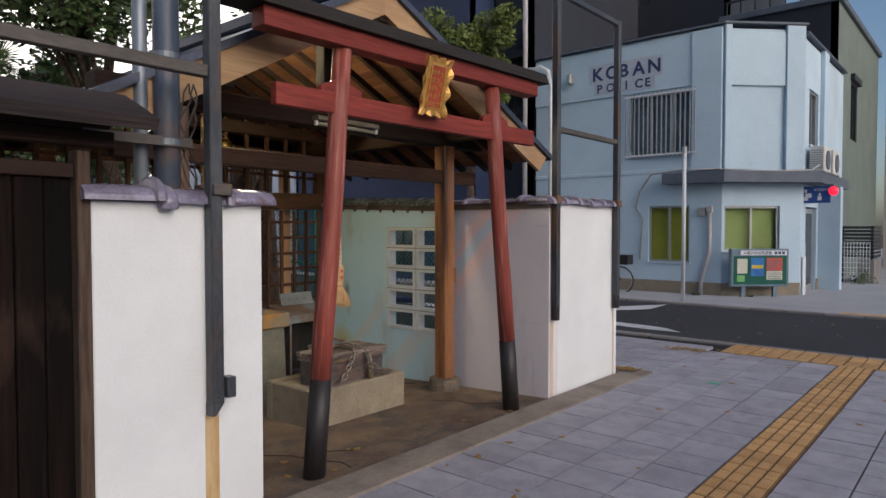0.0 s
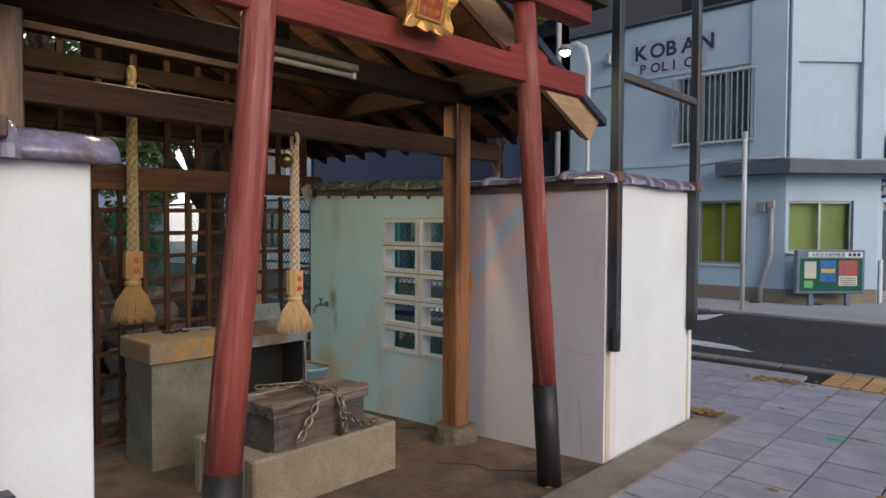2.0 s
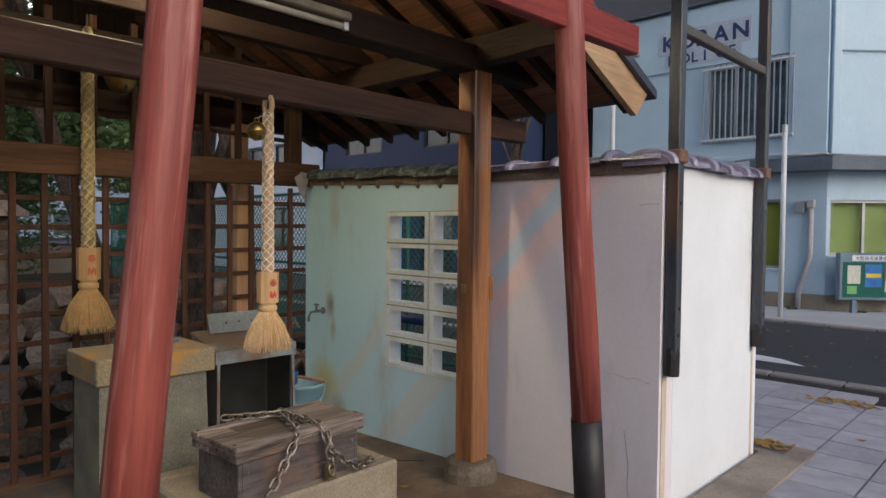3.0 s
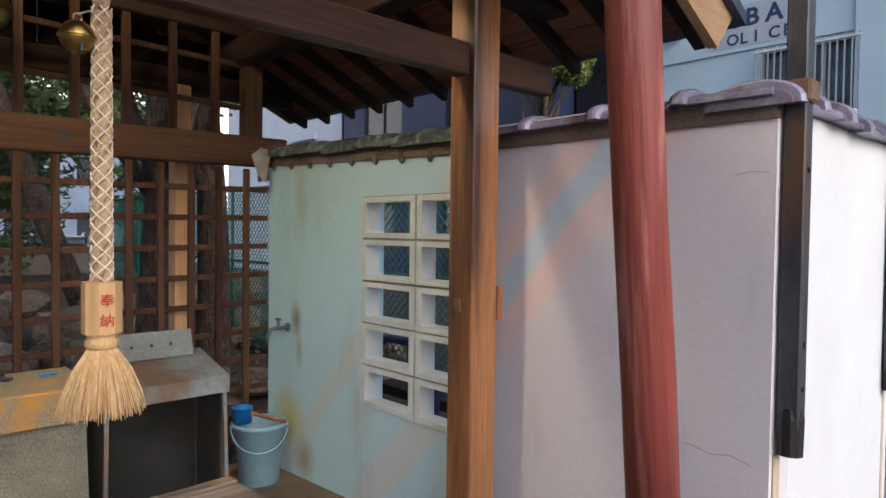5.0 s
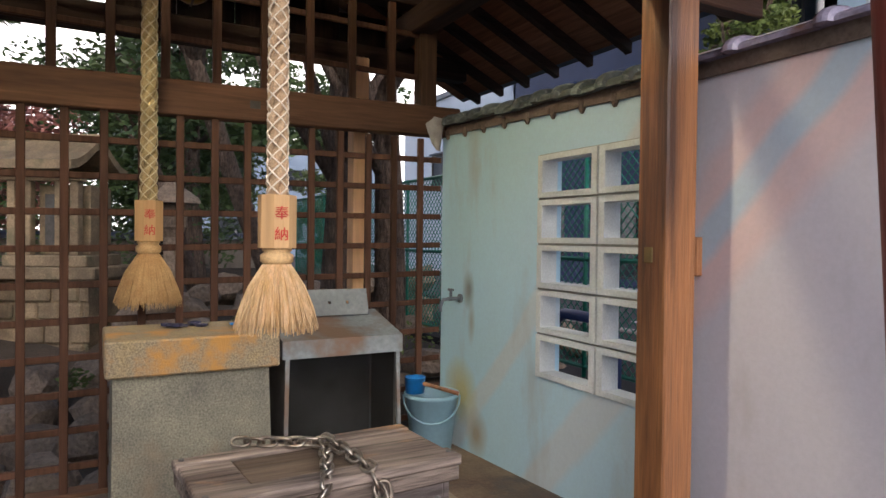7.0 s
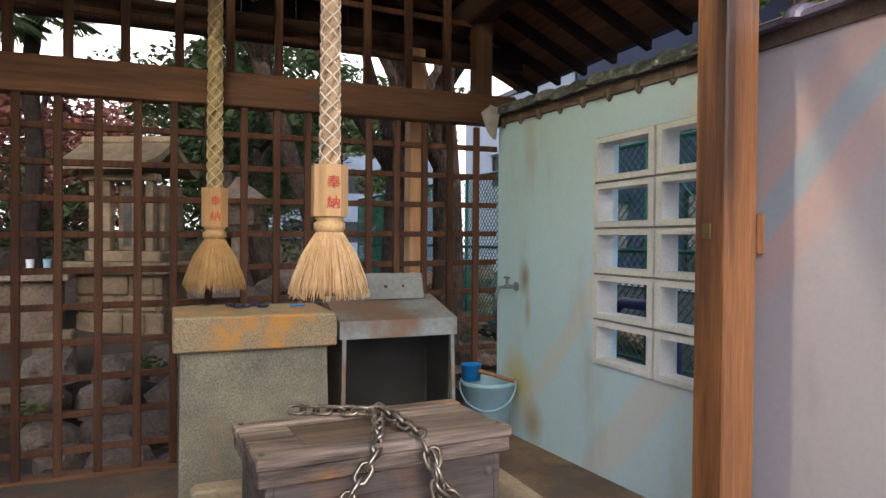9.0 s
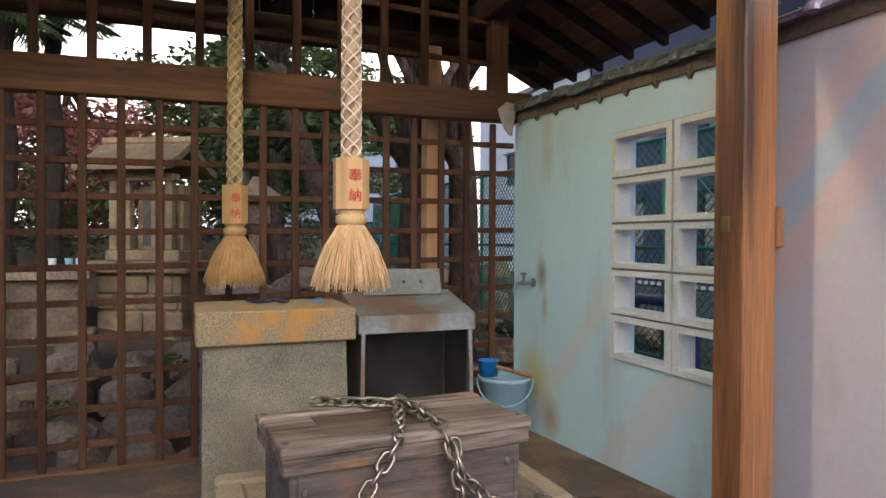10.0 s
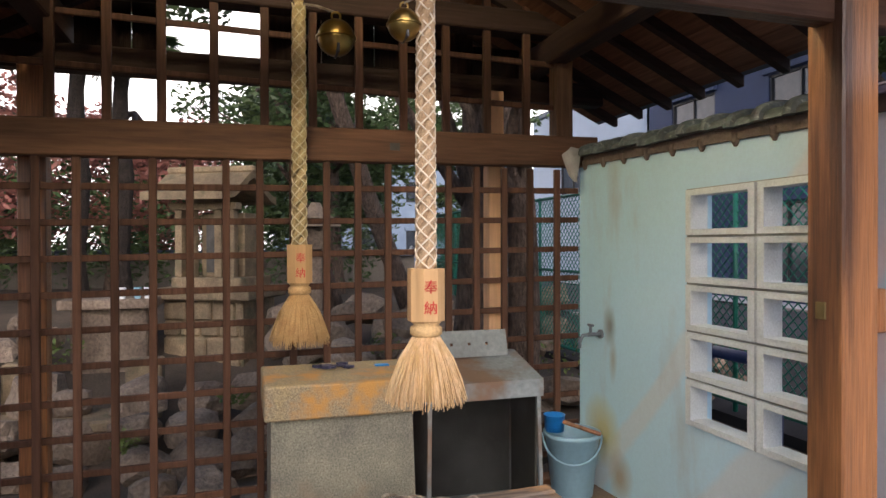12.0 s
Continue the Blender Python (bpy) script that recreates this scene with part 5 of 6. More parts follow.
# pilasters and bands
part("pilaster", box(4.2, 4.86, -0.10, 0, 2.95, 6.10, 0.01, m=LEFT), WHITE_WALL, koban)
part("pilaster", box(0, 0.15, -0.10, 0, 2.95, 6.15, 0.01, m=CHAM), WHITE_WALL, koban)
part("pilaster", box(1.42, CL, -0.10, 0, 2.95, 6.15, 0.01, m=CHAM), WHITE_WALL, koban)
part("pilaster", box(1.9, 2.4, -0.10, 0, 2.95, 6.05, 0.01, m=RIGHT), WHITE_WALL, koban)
part("upper_panel", box(0.15, 1.42, -0.06, 0, 4.82, 6.0, 0.01, m=CHAM), WHITE_WALL, koban)
part("upper_band", box(0, 4.2, -0.05, 0, 4.90, 6.10, 0.01, m=LEFT), WHITE_WALL, koban)
part("lower_band", box(0, 4.2, -0.03, 0, 2.95, 3.05, 0.01, m=LEFT), WHITE_WALL, koban)
part("coping", box(0, 4.9, -0.12, 0.22, 6.15, 6.2, 0.01, m=LEFT), BLUE_GREY, koban)
part("coping", box(-0.05, CL + 0.05, -0.13, 0.22, 6.155, 6.21, 0.01, m=CHAM), BLUE_GREY, koban)
part("coping", box(0, 5.0, -0.12, 0.22, 6.0, 6.05, 0.01, m=RIGHT), BLUE_GREY, koban)
part("plinth_course", box(0, 4.86, -0.03, 0, 0, 0.42, 0.01, m=LEFT), TAN_WALL, koban, "tan painted base")
part("plinth_course", box(-0.01, CL, -0.03, 0, 0, 0.42, 0.01, m=CHAM), TAN_WALL, koban, "tan painted base")
part("plinth_course", box(1.7, 5.0, -0.03, 0, 0, 0.42, 0.01, m=RIGHT), TAN_WALL, koban, "tan painted base")
ROFF = 0.42
part("canopy", prism([(-5.95, KY), (-5.95, KY - ROFF), (KX + ROFF * 0.41, KY - ROFF), (-3.43 + ROFF, 16.71 - ROFF * 0.41), (-3.43 + ROFF, 20.2), (-3.43, 20.2), (-3.43, 16.71), (KX, KY)], 2.42, 2.66), BLUE_GREY, koban, "blue-grey concrete canopy")
# windows


def koban_window(u0, u1, v0, v1, m, blind, mull, bars=False):
    w = part("window", box(u0, u1, 0.06, 0.08, v0, v0 + 0.05, m=m), ALU, koban)
    bm = bmesh.new()
    for a, b, c, d in ((u0, u1, v1 - 0.05, v1), (u0, u0 + 0.05, v0 + 0.05, v1 - 0.05), (u1 - 0.05, u1, v0 + 0.05, v1 - 0.05)):
        box(a, b, 0.05, 0.10, c, d, bm=bm, m=m)
    for k in range(mull):
        c = u0 + (u1 - u0) * (k + 1) / (mull + 1)
        box(c - 0.025, c + 0.025, 0.05, 0.10, v0 + 0.05, v1 - 0.05, bm=bm, m=m)
    part("window_frame", bm, ALU, w)
    pn = part("pane", box(u0 + 0.05, u1 - 0.05, 0.09, 0.096, v0 + 0.05, v1 - 0.05, m=m), GLASS, w)
    pn.visible_shadow = False
    part("blind", box(u0 + 0.02, u1 - 0.02, 0.16, 0.17, v0 + 0.02, v1 - 0.02, m=m), blind, w)
    part("sill", box(u0 - 0.04, u1 + 0.04, -0.05, 0.05, v0 - 0.04, v0, 0.005, m=m), WHITE_WALL, w)
    if bars:
        n = 16
        for k in range(n):
            c = u0 - 0.05 + (u1 - u0 + 0.1) * k / (n - 1)
            part("bar", box(c - 0.012, c + 0.012, -0.12, -0.10, v0 - 0.06, v1 + 0.02, m=m), BAR_GREY, w)
        for v in (v0 - 0.02, v1 - 0.06):
            part("bar_rail", box(u0 - 0.08, u1 + 0.08, -0.135, -0.12, v, v + 0.03, m=m), WHITE_PAINT, w)
    return w


koban_window(3.17, 4.15, 0.86, 2.18, LEFT, BLIND, 1)
koban_window(2.67, 4.23, 3.39, 4.85, LEFT, FROST, 2, True)
koban_window(0.06, 1.36, 1.14, 2.15, CHAM, BLIND_GREEN, 1)
koban_window(0.7, 1.7, 3.6, 4.9, RIGHT, DARK_GLASS, 1)
door = part("door", box(0.55, 1.65, 0.08, 0.12, 0.06, 2.12, m=RIGHT), ALU, koban, "aluminium glazed door")
part("pane", box(0.65, 1.55, 0.075, 0.082, 0.3, 2.0, m=RIGHT), DARK_GLASS, door)
part("handle", box(0.70, 0.73, 0.03, 0.06, 0.9, 1.3, m=RIGHT), ALU, door)
part("porch_pier", box(-3.43, -2.95, 18.6, 18.9, KZ, 2.42, 0.01), WHITE_WALL, koban)
# lettering on pale boards
part("sign_board", box(1.62, 3.50, -0.062, -0.05, 5.27, 5.74, m=LEFT), SIGN_PALE, koban, "pale lettering board")
part("sign_board", box(1.76, 3.32, -0.062, -0.05, 4.99, 5.265, m=LEFT), SIGN_PALE, koban, "pale lettering board")
for i, ch in enumerate("KOBAN"):
    letters("letter", ch, 0.44, LEFT @ pose(1.69 + 0.36 * i, -0.066, 5.35, 90, 0, 0), NAVY, koban, "navy raised letter", 0.012)
for i, ch in enumerate("POLICE"):
    letters("letter", ch, 0.29, LEFT @ pose(1.82 + 0.25 * i, -0.066, 5.035, 90, 0, 0), NAVY, koban, "navy raised letter", 0.006)
# pipes, meter, wall lamp
part("drain_pipe", tube([LEFT @ Vector((4.62, -0.06, 2.05)), LEFT @ Vector((4.62, -0.06, 1.1)), LEFT @ Vector((4.45, -0.08, 0.45)), LEFT @ Vector((4.45, -0.08, 0.05))], 0.045, 10), PIPE_GREY, koban, "grey drain pipe", True)
part("drain_cap", box(4.56, 4.68, -0.12, 0.0, 2.0, 2.15, 0.01, m=LEFT), PIPE_GREY, koban)
part("meter_box", box(4.36, 4.52, -0.12, 0, 1.92, 2.12, 0.01, m=LEFT), ALU, koban, "small electric meter")
cab = [LEFT @ Vector(p) for p in ((2.98, -0.05, 0.9), (3.05, -0.05, 1.9), (2.88, -0.06, 2.15), (3.0, -0.10, 2.55), (3.3, -0.2, 2.92), (4.0, -0.3, 2.97), (4.95, -0.35, 2.95))]
part("cable", tube(cab, 0.022, 6), PIPE_GREY, koban, "sagging grey conduit", True)
part("cable", tube([Vector((KX, KY - 0.38, 2.70)), CHAM @ Vector((0.9, -0.33, 2.90)), CHAM @ Vector((CL, -0.35, 2.93)), RIGHT @ Vector((0.4, -0.3, 3.1))], 0.022, 6), PIPE_GREY, koban, "sagging grey conduit", True)
part("vent_hood", box(2.0, 2.45, -0.15, 0, 1.75, 1.95, 0.02, m=LEFT), BLUE_GREY, koban)
part("floodlight", box(1.05, 1.18, -0.25, -0.05, 5.35, 5.6, 0.02, m=LEFT), ALU, koban)
tagged(part("side_board", box(0.1, 0.36, -0.05, -0.02, 0.05, 1.0, 0.004, m=RIGHT), WHITE_PAINT, koban), "white notice panel")
ac = thing("air_conditioner", (-3.05, 17.6, 2.66), "white outdoor air-conditioner unit on the canopy", "air conditioner", "outdoor units")
part("casing", box(-3.35, -3.05, 17.1, 17.9, 2.70, 3.28, 0.02), AC_WHITE, ac)
part("fan_grille", lathe([(0.22, 0), (0.22, 0.02), (0.03, 0.025)], (0, 0, 0), 20), BLUE_GREY, ac).matrix_basis = pose(-3.05, 17.5, 2.98, 0, 90, 0)
for y in (17.2, 17.8):
    part("foot", box(-3.35, -3.05, y - 0.04, y + 0.04, 2.66, 2.70), BLUE_GREY, ac)
me_slat = mesh_of("slat", box(-0.13, 0.13, -0.004, 0.004, -0.006, 0.006), BLUE_GREY)
for k in range(9):
    piece("slat", me_slat, pose(-3.2, 17.098, 2.78 + 0.05 * k), ac)
copy_thing(ac, pose(-3.05, 18.7, 2.66))
sign = thing("blue_sign", (-3.0, 17.0, 1.95), "blue projecting sign with a white figure", "sign")
part("panel", box(-3.48, -2.90, 16.98, 17.04, 1.98, 2.36, 0.006), SIGN_BLUE, sign)
for a, b, c, d in ((-3.33, -3.27, 2.22, 2.29), (-3.31, -3.18, 2.1, 2.2), (-3.36, -3.25, 2.04, 2.12), (-3.04, -3.0, 2.14, 2.20), (-3.06, -2.98, 2.04, 2.13)):
    part("emblem", box(a - 0.09, b - 0.09, 16.974, 16.979, c, d, 0.002), WHITE_PAINT, sign, "plain white emblem shape")
letters("lettering", "KOBAN", 0.085, pose(-3.22, 16.976, 2.25, 90, 0, 0), WHITE_PAINT, sign)
red = thing("red_lamp", (-2.84, 17.0, 2.2), "round red police lamp glowing", "lamp")
part("globe", lathe([(0.10 * math.cos(radians(d)), 0.10 * math.sin(radians(d))) for d in range(-80, 81, 16)], (-2.84, 17.0, 2.24), 16), RED_GLOW, red, smooth=True)
part("mount", tube([(-2.84, 17.0, 2.32), (-2.84, 17.0, 2.38), (-3.02, 17.0, 2.38), (-3.02, 17.1, 2.44)], 0.02, 6), BLUE_GREY, red)
# notice board
notice = thing("notice_board", (-4.0, 15.6, KZ), "grey glazed notice board with posters", "notice board")
NB = CHAM @ pose(0, -0.35, 0)
part("case", box(0.03, 1.36, -0.02, 0.10, 0.37, 1.20, 0.015, m=NB), BOARD_GREY, notice)
part("green_backing", box(0.09, 1.30, -0.026, -0.02, 0.42, 1.04, m=NB), BOARD_GREEN, notice, "green felt backing")
part("title_strip", box(0.25, 1.30, -0.03, -0.02, 1.06, 1.16, m=NB), WHITE_PAINT, notice, "white title strip")
letters("title", "大阪府浪速警察署", 0.082, NB @ pose(0.30, -0.032, 1.078, 90, 0, 0), NAVY, notice, "dark title lettering")
bm = bmesh.new()
for k in range(3):
    box(1.02 + 0.085 * k, 1.08 + 0.085 * k, -0.034, -0.03, 1.08, 1.14, bm=bm, m=NB)
part("title_bars", bm, NAVY, notice)
for a, b, c, d, mt, nm in ((0.17, 0.40, 0.66, 0.98, POSTER_WHITE, "pale poster"), (0.48, 0.78, 0.60, 1.0, POSTER_BLUE, "blue poster"), (0.84, 1.20, 0.72, 1.0, POSTER_RED, "red poster"),
                           (0.84, 1.20, 0.52, 0.71, POSTER_WHITE, "pale notice"), (0.17, 0.34, 0.48, 0.62, POSTER_GREEN, "green notice")):
    part("poster", box(a, b, -0.032, -0.027, c, d, m=NB), mt, notice, nm)
bm = bmesh.new()
for k in range(4):
    box(0.87, 1.17, -0.036, -0.033, 0.54 + 0.04 * k, 0.552 + 0.04 * k, bm=bm, m=NB)
    box(0.88, 1.02 + 0.04 * k, -0.036, -0.033, 0.76 + 0.05 * k, 0.78 + 0.05 * k, bm=bm, m=NB)
part("poster_text", bm, BLUE_GREY, notice)
part("poster_band", box(0.50, 0.76, -0.036, -0.033, 0.77, 0.84, m=NB), POSTER_YELLOW, notice, "yellow band")
for u in (0.33, 1.06):
    part("leg", box(u - 0.04, u + 0.04, 0.0, 0.08, -0.02, 0.37, m=NB), BOARD_GREY, notice)
pole = thing("road_pole", (-4.98, 13.75, -0.16), "slim pale grey steel pole on the pavement edge", "pole")
part("shaft", tube([(-4.98, 13.75, -0.16), (-4.98, 13.75, 3.02)], 0.04, 12), POLE_WHITE, pole, smooth=True)
part("cap", lathe([(0.05, 0), (0.05, 0.12), (0.02, 0.14)], (-4.98, 13.75, 2.95), 10), ALU, pole)
bike = thing("bicycle", (-7.05, 14.9, -0.16), "dark bicycle parked by the police box", "bicycle")
for x in (-6.90, -7.90):
    w = part("wheel", tube([(x + 0.32 * math.cos(t), 14.9, 0.17 + 0.32 * math.sin(t)) for t in [2 * math.pi * k / 24 for k in range(25)]], 0.018, 6), BLACK_PAINT, bike)
    part("rim", tube([(x + 0.29 * math.cos(t), 14.9, 0.17 + 0.29 * math.sin(t)) for t in [2 * math.pi * k / 24 for k in range(25)]], 0.008, 5), ALU, w)
part("bike_frame", tube([(-6.90, 14.9, 0.17), (-7.05, 14.9, 0.62), (-7.50, 14.9, 0.22), (-7.90, 14.9, 0.17)], 0.018, 6), BLACK_PAINT, bike)
part("handlebar", tube([(-7.07, 14.65, 0.80), (-7.07, 14.9, 0.78), (-7.07, 15.1, 0.80)], 0.014, 6), ALU, bike)
part("basket", box(-7.00, -6.65, 14.75, 15.05, 0.55, 0.78, 0.01), BLACK_PAINT, bike)

# ---- neighbouring buildings ----


def house(name, x0, x1, y0, y1, h, mat_wall, label, wins=(), side=(), roof=BLUE_GREY, side_mat=None):
    """A block with real window openings: wins on the face y0 as (u0, u1, v0, v1), side on the face x1."""
    hs = thing(name, ((x0 + x1) / 2, (y0 + y1) / 2, -0.2), label, "building")
    m0, m1 = place((x0, y0, -0.2), 0), place((x1, y0, -0.2), 90)
    part("front_wall", holed(x1 - x0, h, 0.2, list(wins), m=m0), mat_wall, hs)
    part("side_wall", holed(y1 - y0, h, 0.2, list(side), m=m1), side_mat or mat_wall, hs)
    part("back_wall", box(x0, x1 - 0.2, y1 - 0.2, y1, -0.2, h - 0.2), mat_wall, hs)
    part("far_wall", box(x0, x0 + 0.2, y0 + 0.2, y1 - 0.2, -0.2, h - 0.2), mat_wall, hs)
    part("roof", box(x0 - 0.1, x1 + 0.1, y0 - 0.1, y1 + 0.1, h - 0.2, h, 0.02), roof, hs)
    for m, ws in ((m0, wins), (m1, side)):
        for u0, u1, v0, v1 in ws:
            w = part("window", box(u0, u1, 0.08, 0.10, v0, v1, m=m), DARK_GLASS, hs)
            bm = bmesh.new()
            for a, b, c, d in ((u0, u1, v0, v0 + 0.05), (u0, u1, v1 - 0.05, v1), (u0, u0 + 0.05, v0, v1), (u1 - 0.05, u1, v0, v1), ((u0 + u1) / 2 - 0.02, (u0 + u1) / 2 + 0.02, v0, v1)):
                box(a, b, 0.03, 0.08, c, d, bm=bm, m=m)
            part("window_frame", bm, BLACK_FRAME, w)
            part("shutter_box", box(u0 - 0.1, u1 + 0.1, -0.12, 0.0, v1 + 0.02, v1 + 0.22, 0.01, m=m), mat_wall, w)
    return hs


house("navy_house", -18.7, -10.9, 14.4, 22, 8.6, NAVY_WALL, "navy blue clad house with dark windows",
      [(1.05, 2.75, 3.7, 5.2), (4.5, 6.2, 3.7, 5.15), (1.2, 2.4, 0.8, 2.2), (4.4, 5.6, 0.3, 2.3)], [(1.0, 2.0, 6.4, 7.4)])
annex = house("charcoal_annex", -10.8, -9.66, 15.2, 22, 11.5, DARK_WALL, "narrow dark charcoal building with a drain pipe", [(0.3, 0.9, 4.6, 6.2), (0.3, 0.9, 8.2, 9.2)])
part("drain_pipe", tube([(-9.78, 15.12, -0.2), (-9.78, 15.12, 11.2)], 0.07, 10), PIPE_GREY, annex, "grey drain pipe", True)
house("charcoal_building", -14, -6.9, 23.0, 30, 14.5, DARK_WALL, "tall dark apartment building behind the police box",
      [(2.0, 3.0, 6.4, 7.8), (4.6, 5.6, 6.6, 7.8), (3.4, 4.4, 9.6, 10.8), (5.6, 6.6, 9.6, 10.8)])
# light on the side wall is put into its paler green-grey colour
house("green_grey_house", -6.8, -3.6, 21.9, 30, 8.1, DARK_WALL, "dark-fronted house, its lit side painted a lighter green-grey", (), [(2.2, 3.4, 4.4, 6.2)], side_mat=GREEN_GREY)
house("beige_house", -3.4, 7, 30.6, 40, 11, BEIGE, "pale beige house across the street", [(0.9, 1.6, 7.4, 8.6), (0.5, 1.2, 3.6, 4.4), (3.0, 4.4, 3.4, 4.8)])
house("pale_house", -27, -18.9, 14.6, 22, 6.4, PALE_BLUE, "pale grey house with a tiled eave", [(2.4, 4.2, 3.2, 4.4), (5.0, 6.4, 3.2, 4.4), (4.6, 6.2, 0.8, 2.2)])
house("distant_house", -46, -40, 5, 19, 6.6, HOUSE_BLUE, "pale two-storey house closing the side street", [(1.0, 2.6, 1.0, 2.2)], [(u, u + 1.7, v, v + 1.2) for u in (1.0, 4.2, 7.4, 10.6) for v in (1.0, 3.9)])
# added out of view; kept low and far back to let the sun in
house("shop_row", 30, 38, -30, 40, 6.0, BEIGE, "unseen row of beige buildings added across the main street")
rail = thing("roof_rail", (-5.2, 22, 7.9), "black steel railing on the flat roof", "railing")
for k in range(8):
    part("baluster", box(-6.7 + 0.42 * k - 0.02, -6.7 + 0.42 * k + 0.02, 21.95, 21.99, 7.7, 8.5), BLACK_FRAME, rail)
part("handrail", box(-6.75, -3.65, 21.94, 22.0, 8.5, 8.56), BLACK_FRAME, rail)
fence_k = thing("slat_fence", (-3.0, 21.2, -0.2), "black slatted fence beside the police box", "fence")
for k in range(9):
    part("slat", box(-3.40, -2.60, 21.5, 21.53, 0.60 + 0.1 * k, 0.67 + 0.1 * k), BLACK_FRAME, fence_k)
    part("slat", box(-2.63, -2.60, 21.53, 22.9, 0.60 + 0.1 * k, 0.67 + 0.1 * k), BLACK_FRAME, fence_k)
for x in (-3.35, -2.66):
    part("post", box(x - 0.03, x + 0.03, 21.535, 21.6, -0.1, 1.48), BLACK_FRAME, fence_k)
part("block_base", box(-2.95, -2.58, 21.4, 22.9, -0.2, 0.55, 0.01), KERB, fence_k)
grille = thing("wire_gate", (-3.0, 21.3, -0.2), "white wire mesh gate", "gate")
for k in range(11):
    part("wire", box(-3.42 + 0.075 * k - 0.006, -3.42 + 0.075 * k + 0.006, 21.3, 21.312, -0.12, 1.0), WHITE_PAINT, grille)
for k in range(9):
    part("wire", box(-3.42, -2.66, 21.312, 21.324, -0.1 + 0.14 * k, -0.088 + 0.14 * k), WHITE_PAINT, grille)


def street_lamp(x, y, h, arm, label):
    sl = thing("street_lamp", (x, y, -0.16), label, "street lamp", "street lamps")
    part("post", tube([(x, y, -0.16), (x, y, h - 0.5), (x + arm * 0.15, y, h - 0.12), (x + arm * 0.5, y, h), (x + arm, y, h - 0.05)], 0.05, 10), POLE_WHITE, sl, smooth=True)
    part("head", lathe([(0.12, 0), (0.15, 0.06), (0.08, 0.14)], (x + arm, y, h - 0.12), 12), ALU, sl)
    part("bulb", lathe([(0.02, -0.10), (0.10, -0.05), (0.11, 0.0)], (x + arm, y, h - 0.12), 12), LAMP_GLOW, sl, "lit lamp")


street_lamp(-7.92, 13.35, 5.15, -0.55, "pale steel street lamp, lit")

# ---- strip behind the side wall ----
bm = prism([(-30, 5.02), (-2.97, 5.02), (-2.97, 6.34), (-30, 6.34)], -0.70, -0.10)
structure("verge", bm, SOIL, "bare soil strip behind the wall")
fence = thing("chain_link_fence", (-9, 6.45, -0.1), "green chain-link fence along the verge", "fence")
for i in range(7):
    part("post", tube([(-4.6 - 1.6 * i, 6.45, -0.15), (-4.6 - 1.6 * i, 6.45, 1.72)], 0.018, 8), MESH_GREEN, fence, smooth=True)
for z in (1.70, 0.05, 0.88):
    part("rail", tube([(-4.6, 6.45, z), (-14.2, 6.45, z)], 0.018, 6), MESH_GREEN, fence)
bm = bmesh.new()
for d in (-1, 1):
    x = -14.2 - 1.65
    while x < -4.6:
        a, b = max(x, -14.2), min(x + 1.65, -4.6)
        if b > a:
            za, zb = 0.05 + (a - x), 0.05 + (b - x)
            if d < 0:
                za, zb = 1.75 - za, 1.75 - zb
            tube([(a, 6.45 + 0.003 * d, za), (b, 6.45 + 0.003 * d, zb)], 0.0055, 3, bm, False)
        x += 0.075
tagged(part("wire_mesh", bm, MESH_GREEN, fence, "green diamond wire mesh"), kind="stuff")
hoop = thing("pipe_barrier", (-5.0, 5.35, -0.1), "dark blue bent steel pipe barrier", "barrier")
part("pipe", tube([(-5.25, 5.4, -0.1), (-5.25, 5.4, 0.50), (-5.22, 5.4, 0.58), (-5.15, 5.4, 0.62), (-4.85, 5.4, 0.62), (-4.78, 5.4, 0.58), (-4.75, 5.4, 0.50), (-4.75, 5.4, -0.1)], 0.03, 10), NAVY, hoop, smooth=True)

# ---- garden behind the lattice ----
rnd = random.Random(7)
ROCKS = []
for k in range(6):
    bm = bmesh.new()
    bmesh.ops.create_icosphere(bm, subdivisions=2, radius=0.5)
    off = Vector((k * 7.3, k * 3.1, 1.7))
    for v in bm.verts:
        n = v.co.normalized()
        v.co = n * (0.5 + 0.22 * noise.noise(n * 1.4 + off) + 0.08 * noise.noise(n * 4 + off))
        v.co.x = max(-0.40, min(0.40, v.co.x))
        v.co.z = max(-0.36, min(0.38, v.co.z))
    ROCKS.append(mesh_of("rock", bm, ROCK, False))


def rock(x, y, z, s, parent=None):
    ob = new("garden_rock", ROCKS[rnd.randrange(6)])
    ob.matrix_basis = pose(x, y, z, rnd.uniform(-25, 25), rnd.uniform(-25, 25), rnd.uniform(0, 360)) @ Matrix.Diagonal((s * rnd.uniform(0.8, 1.3), s * rnd.uniform(0.8, 1.3), s * rnd.uniform(0.7, 1.0), 1))
    return tagged(ob, "weathered brown garden rock in the stone bank", "rock", "garden rocks")


bm = bmesh.new()
for x, z in ((-8.2, -0.72), (-9.6, -0.45), (-10.6, 0.0), (-12.0, 0.3), (-15, 0.42), (-15, -0.72)):
    for y in (-6.0, 7.6):
        bm.verts.new((x, y, z))
bmesh.ops.convex_hull(bm, input=bm.verts)
structure("rock_bank", bm, SOIL, "earth bank under the garden rocks")
for row in range(6):
    for k in range(18):
        y = -1.0 + 0.46 * k + rnd.uniform(-0.15, 0.15)
        if row > 2 and 1.2 < y < 3.4:
            continue
        x = -8.0 - 0.38 * row + rnd.uniform(-0.15, 0.15)
        rock(x, y, -0.62 + 0.20 * row + rnd.uniform(-0.06, 0.06), rnd.uniform(0.34, 0.62))
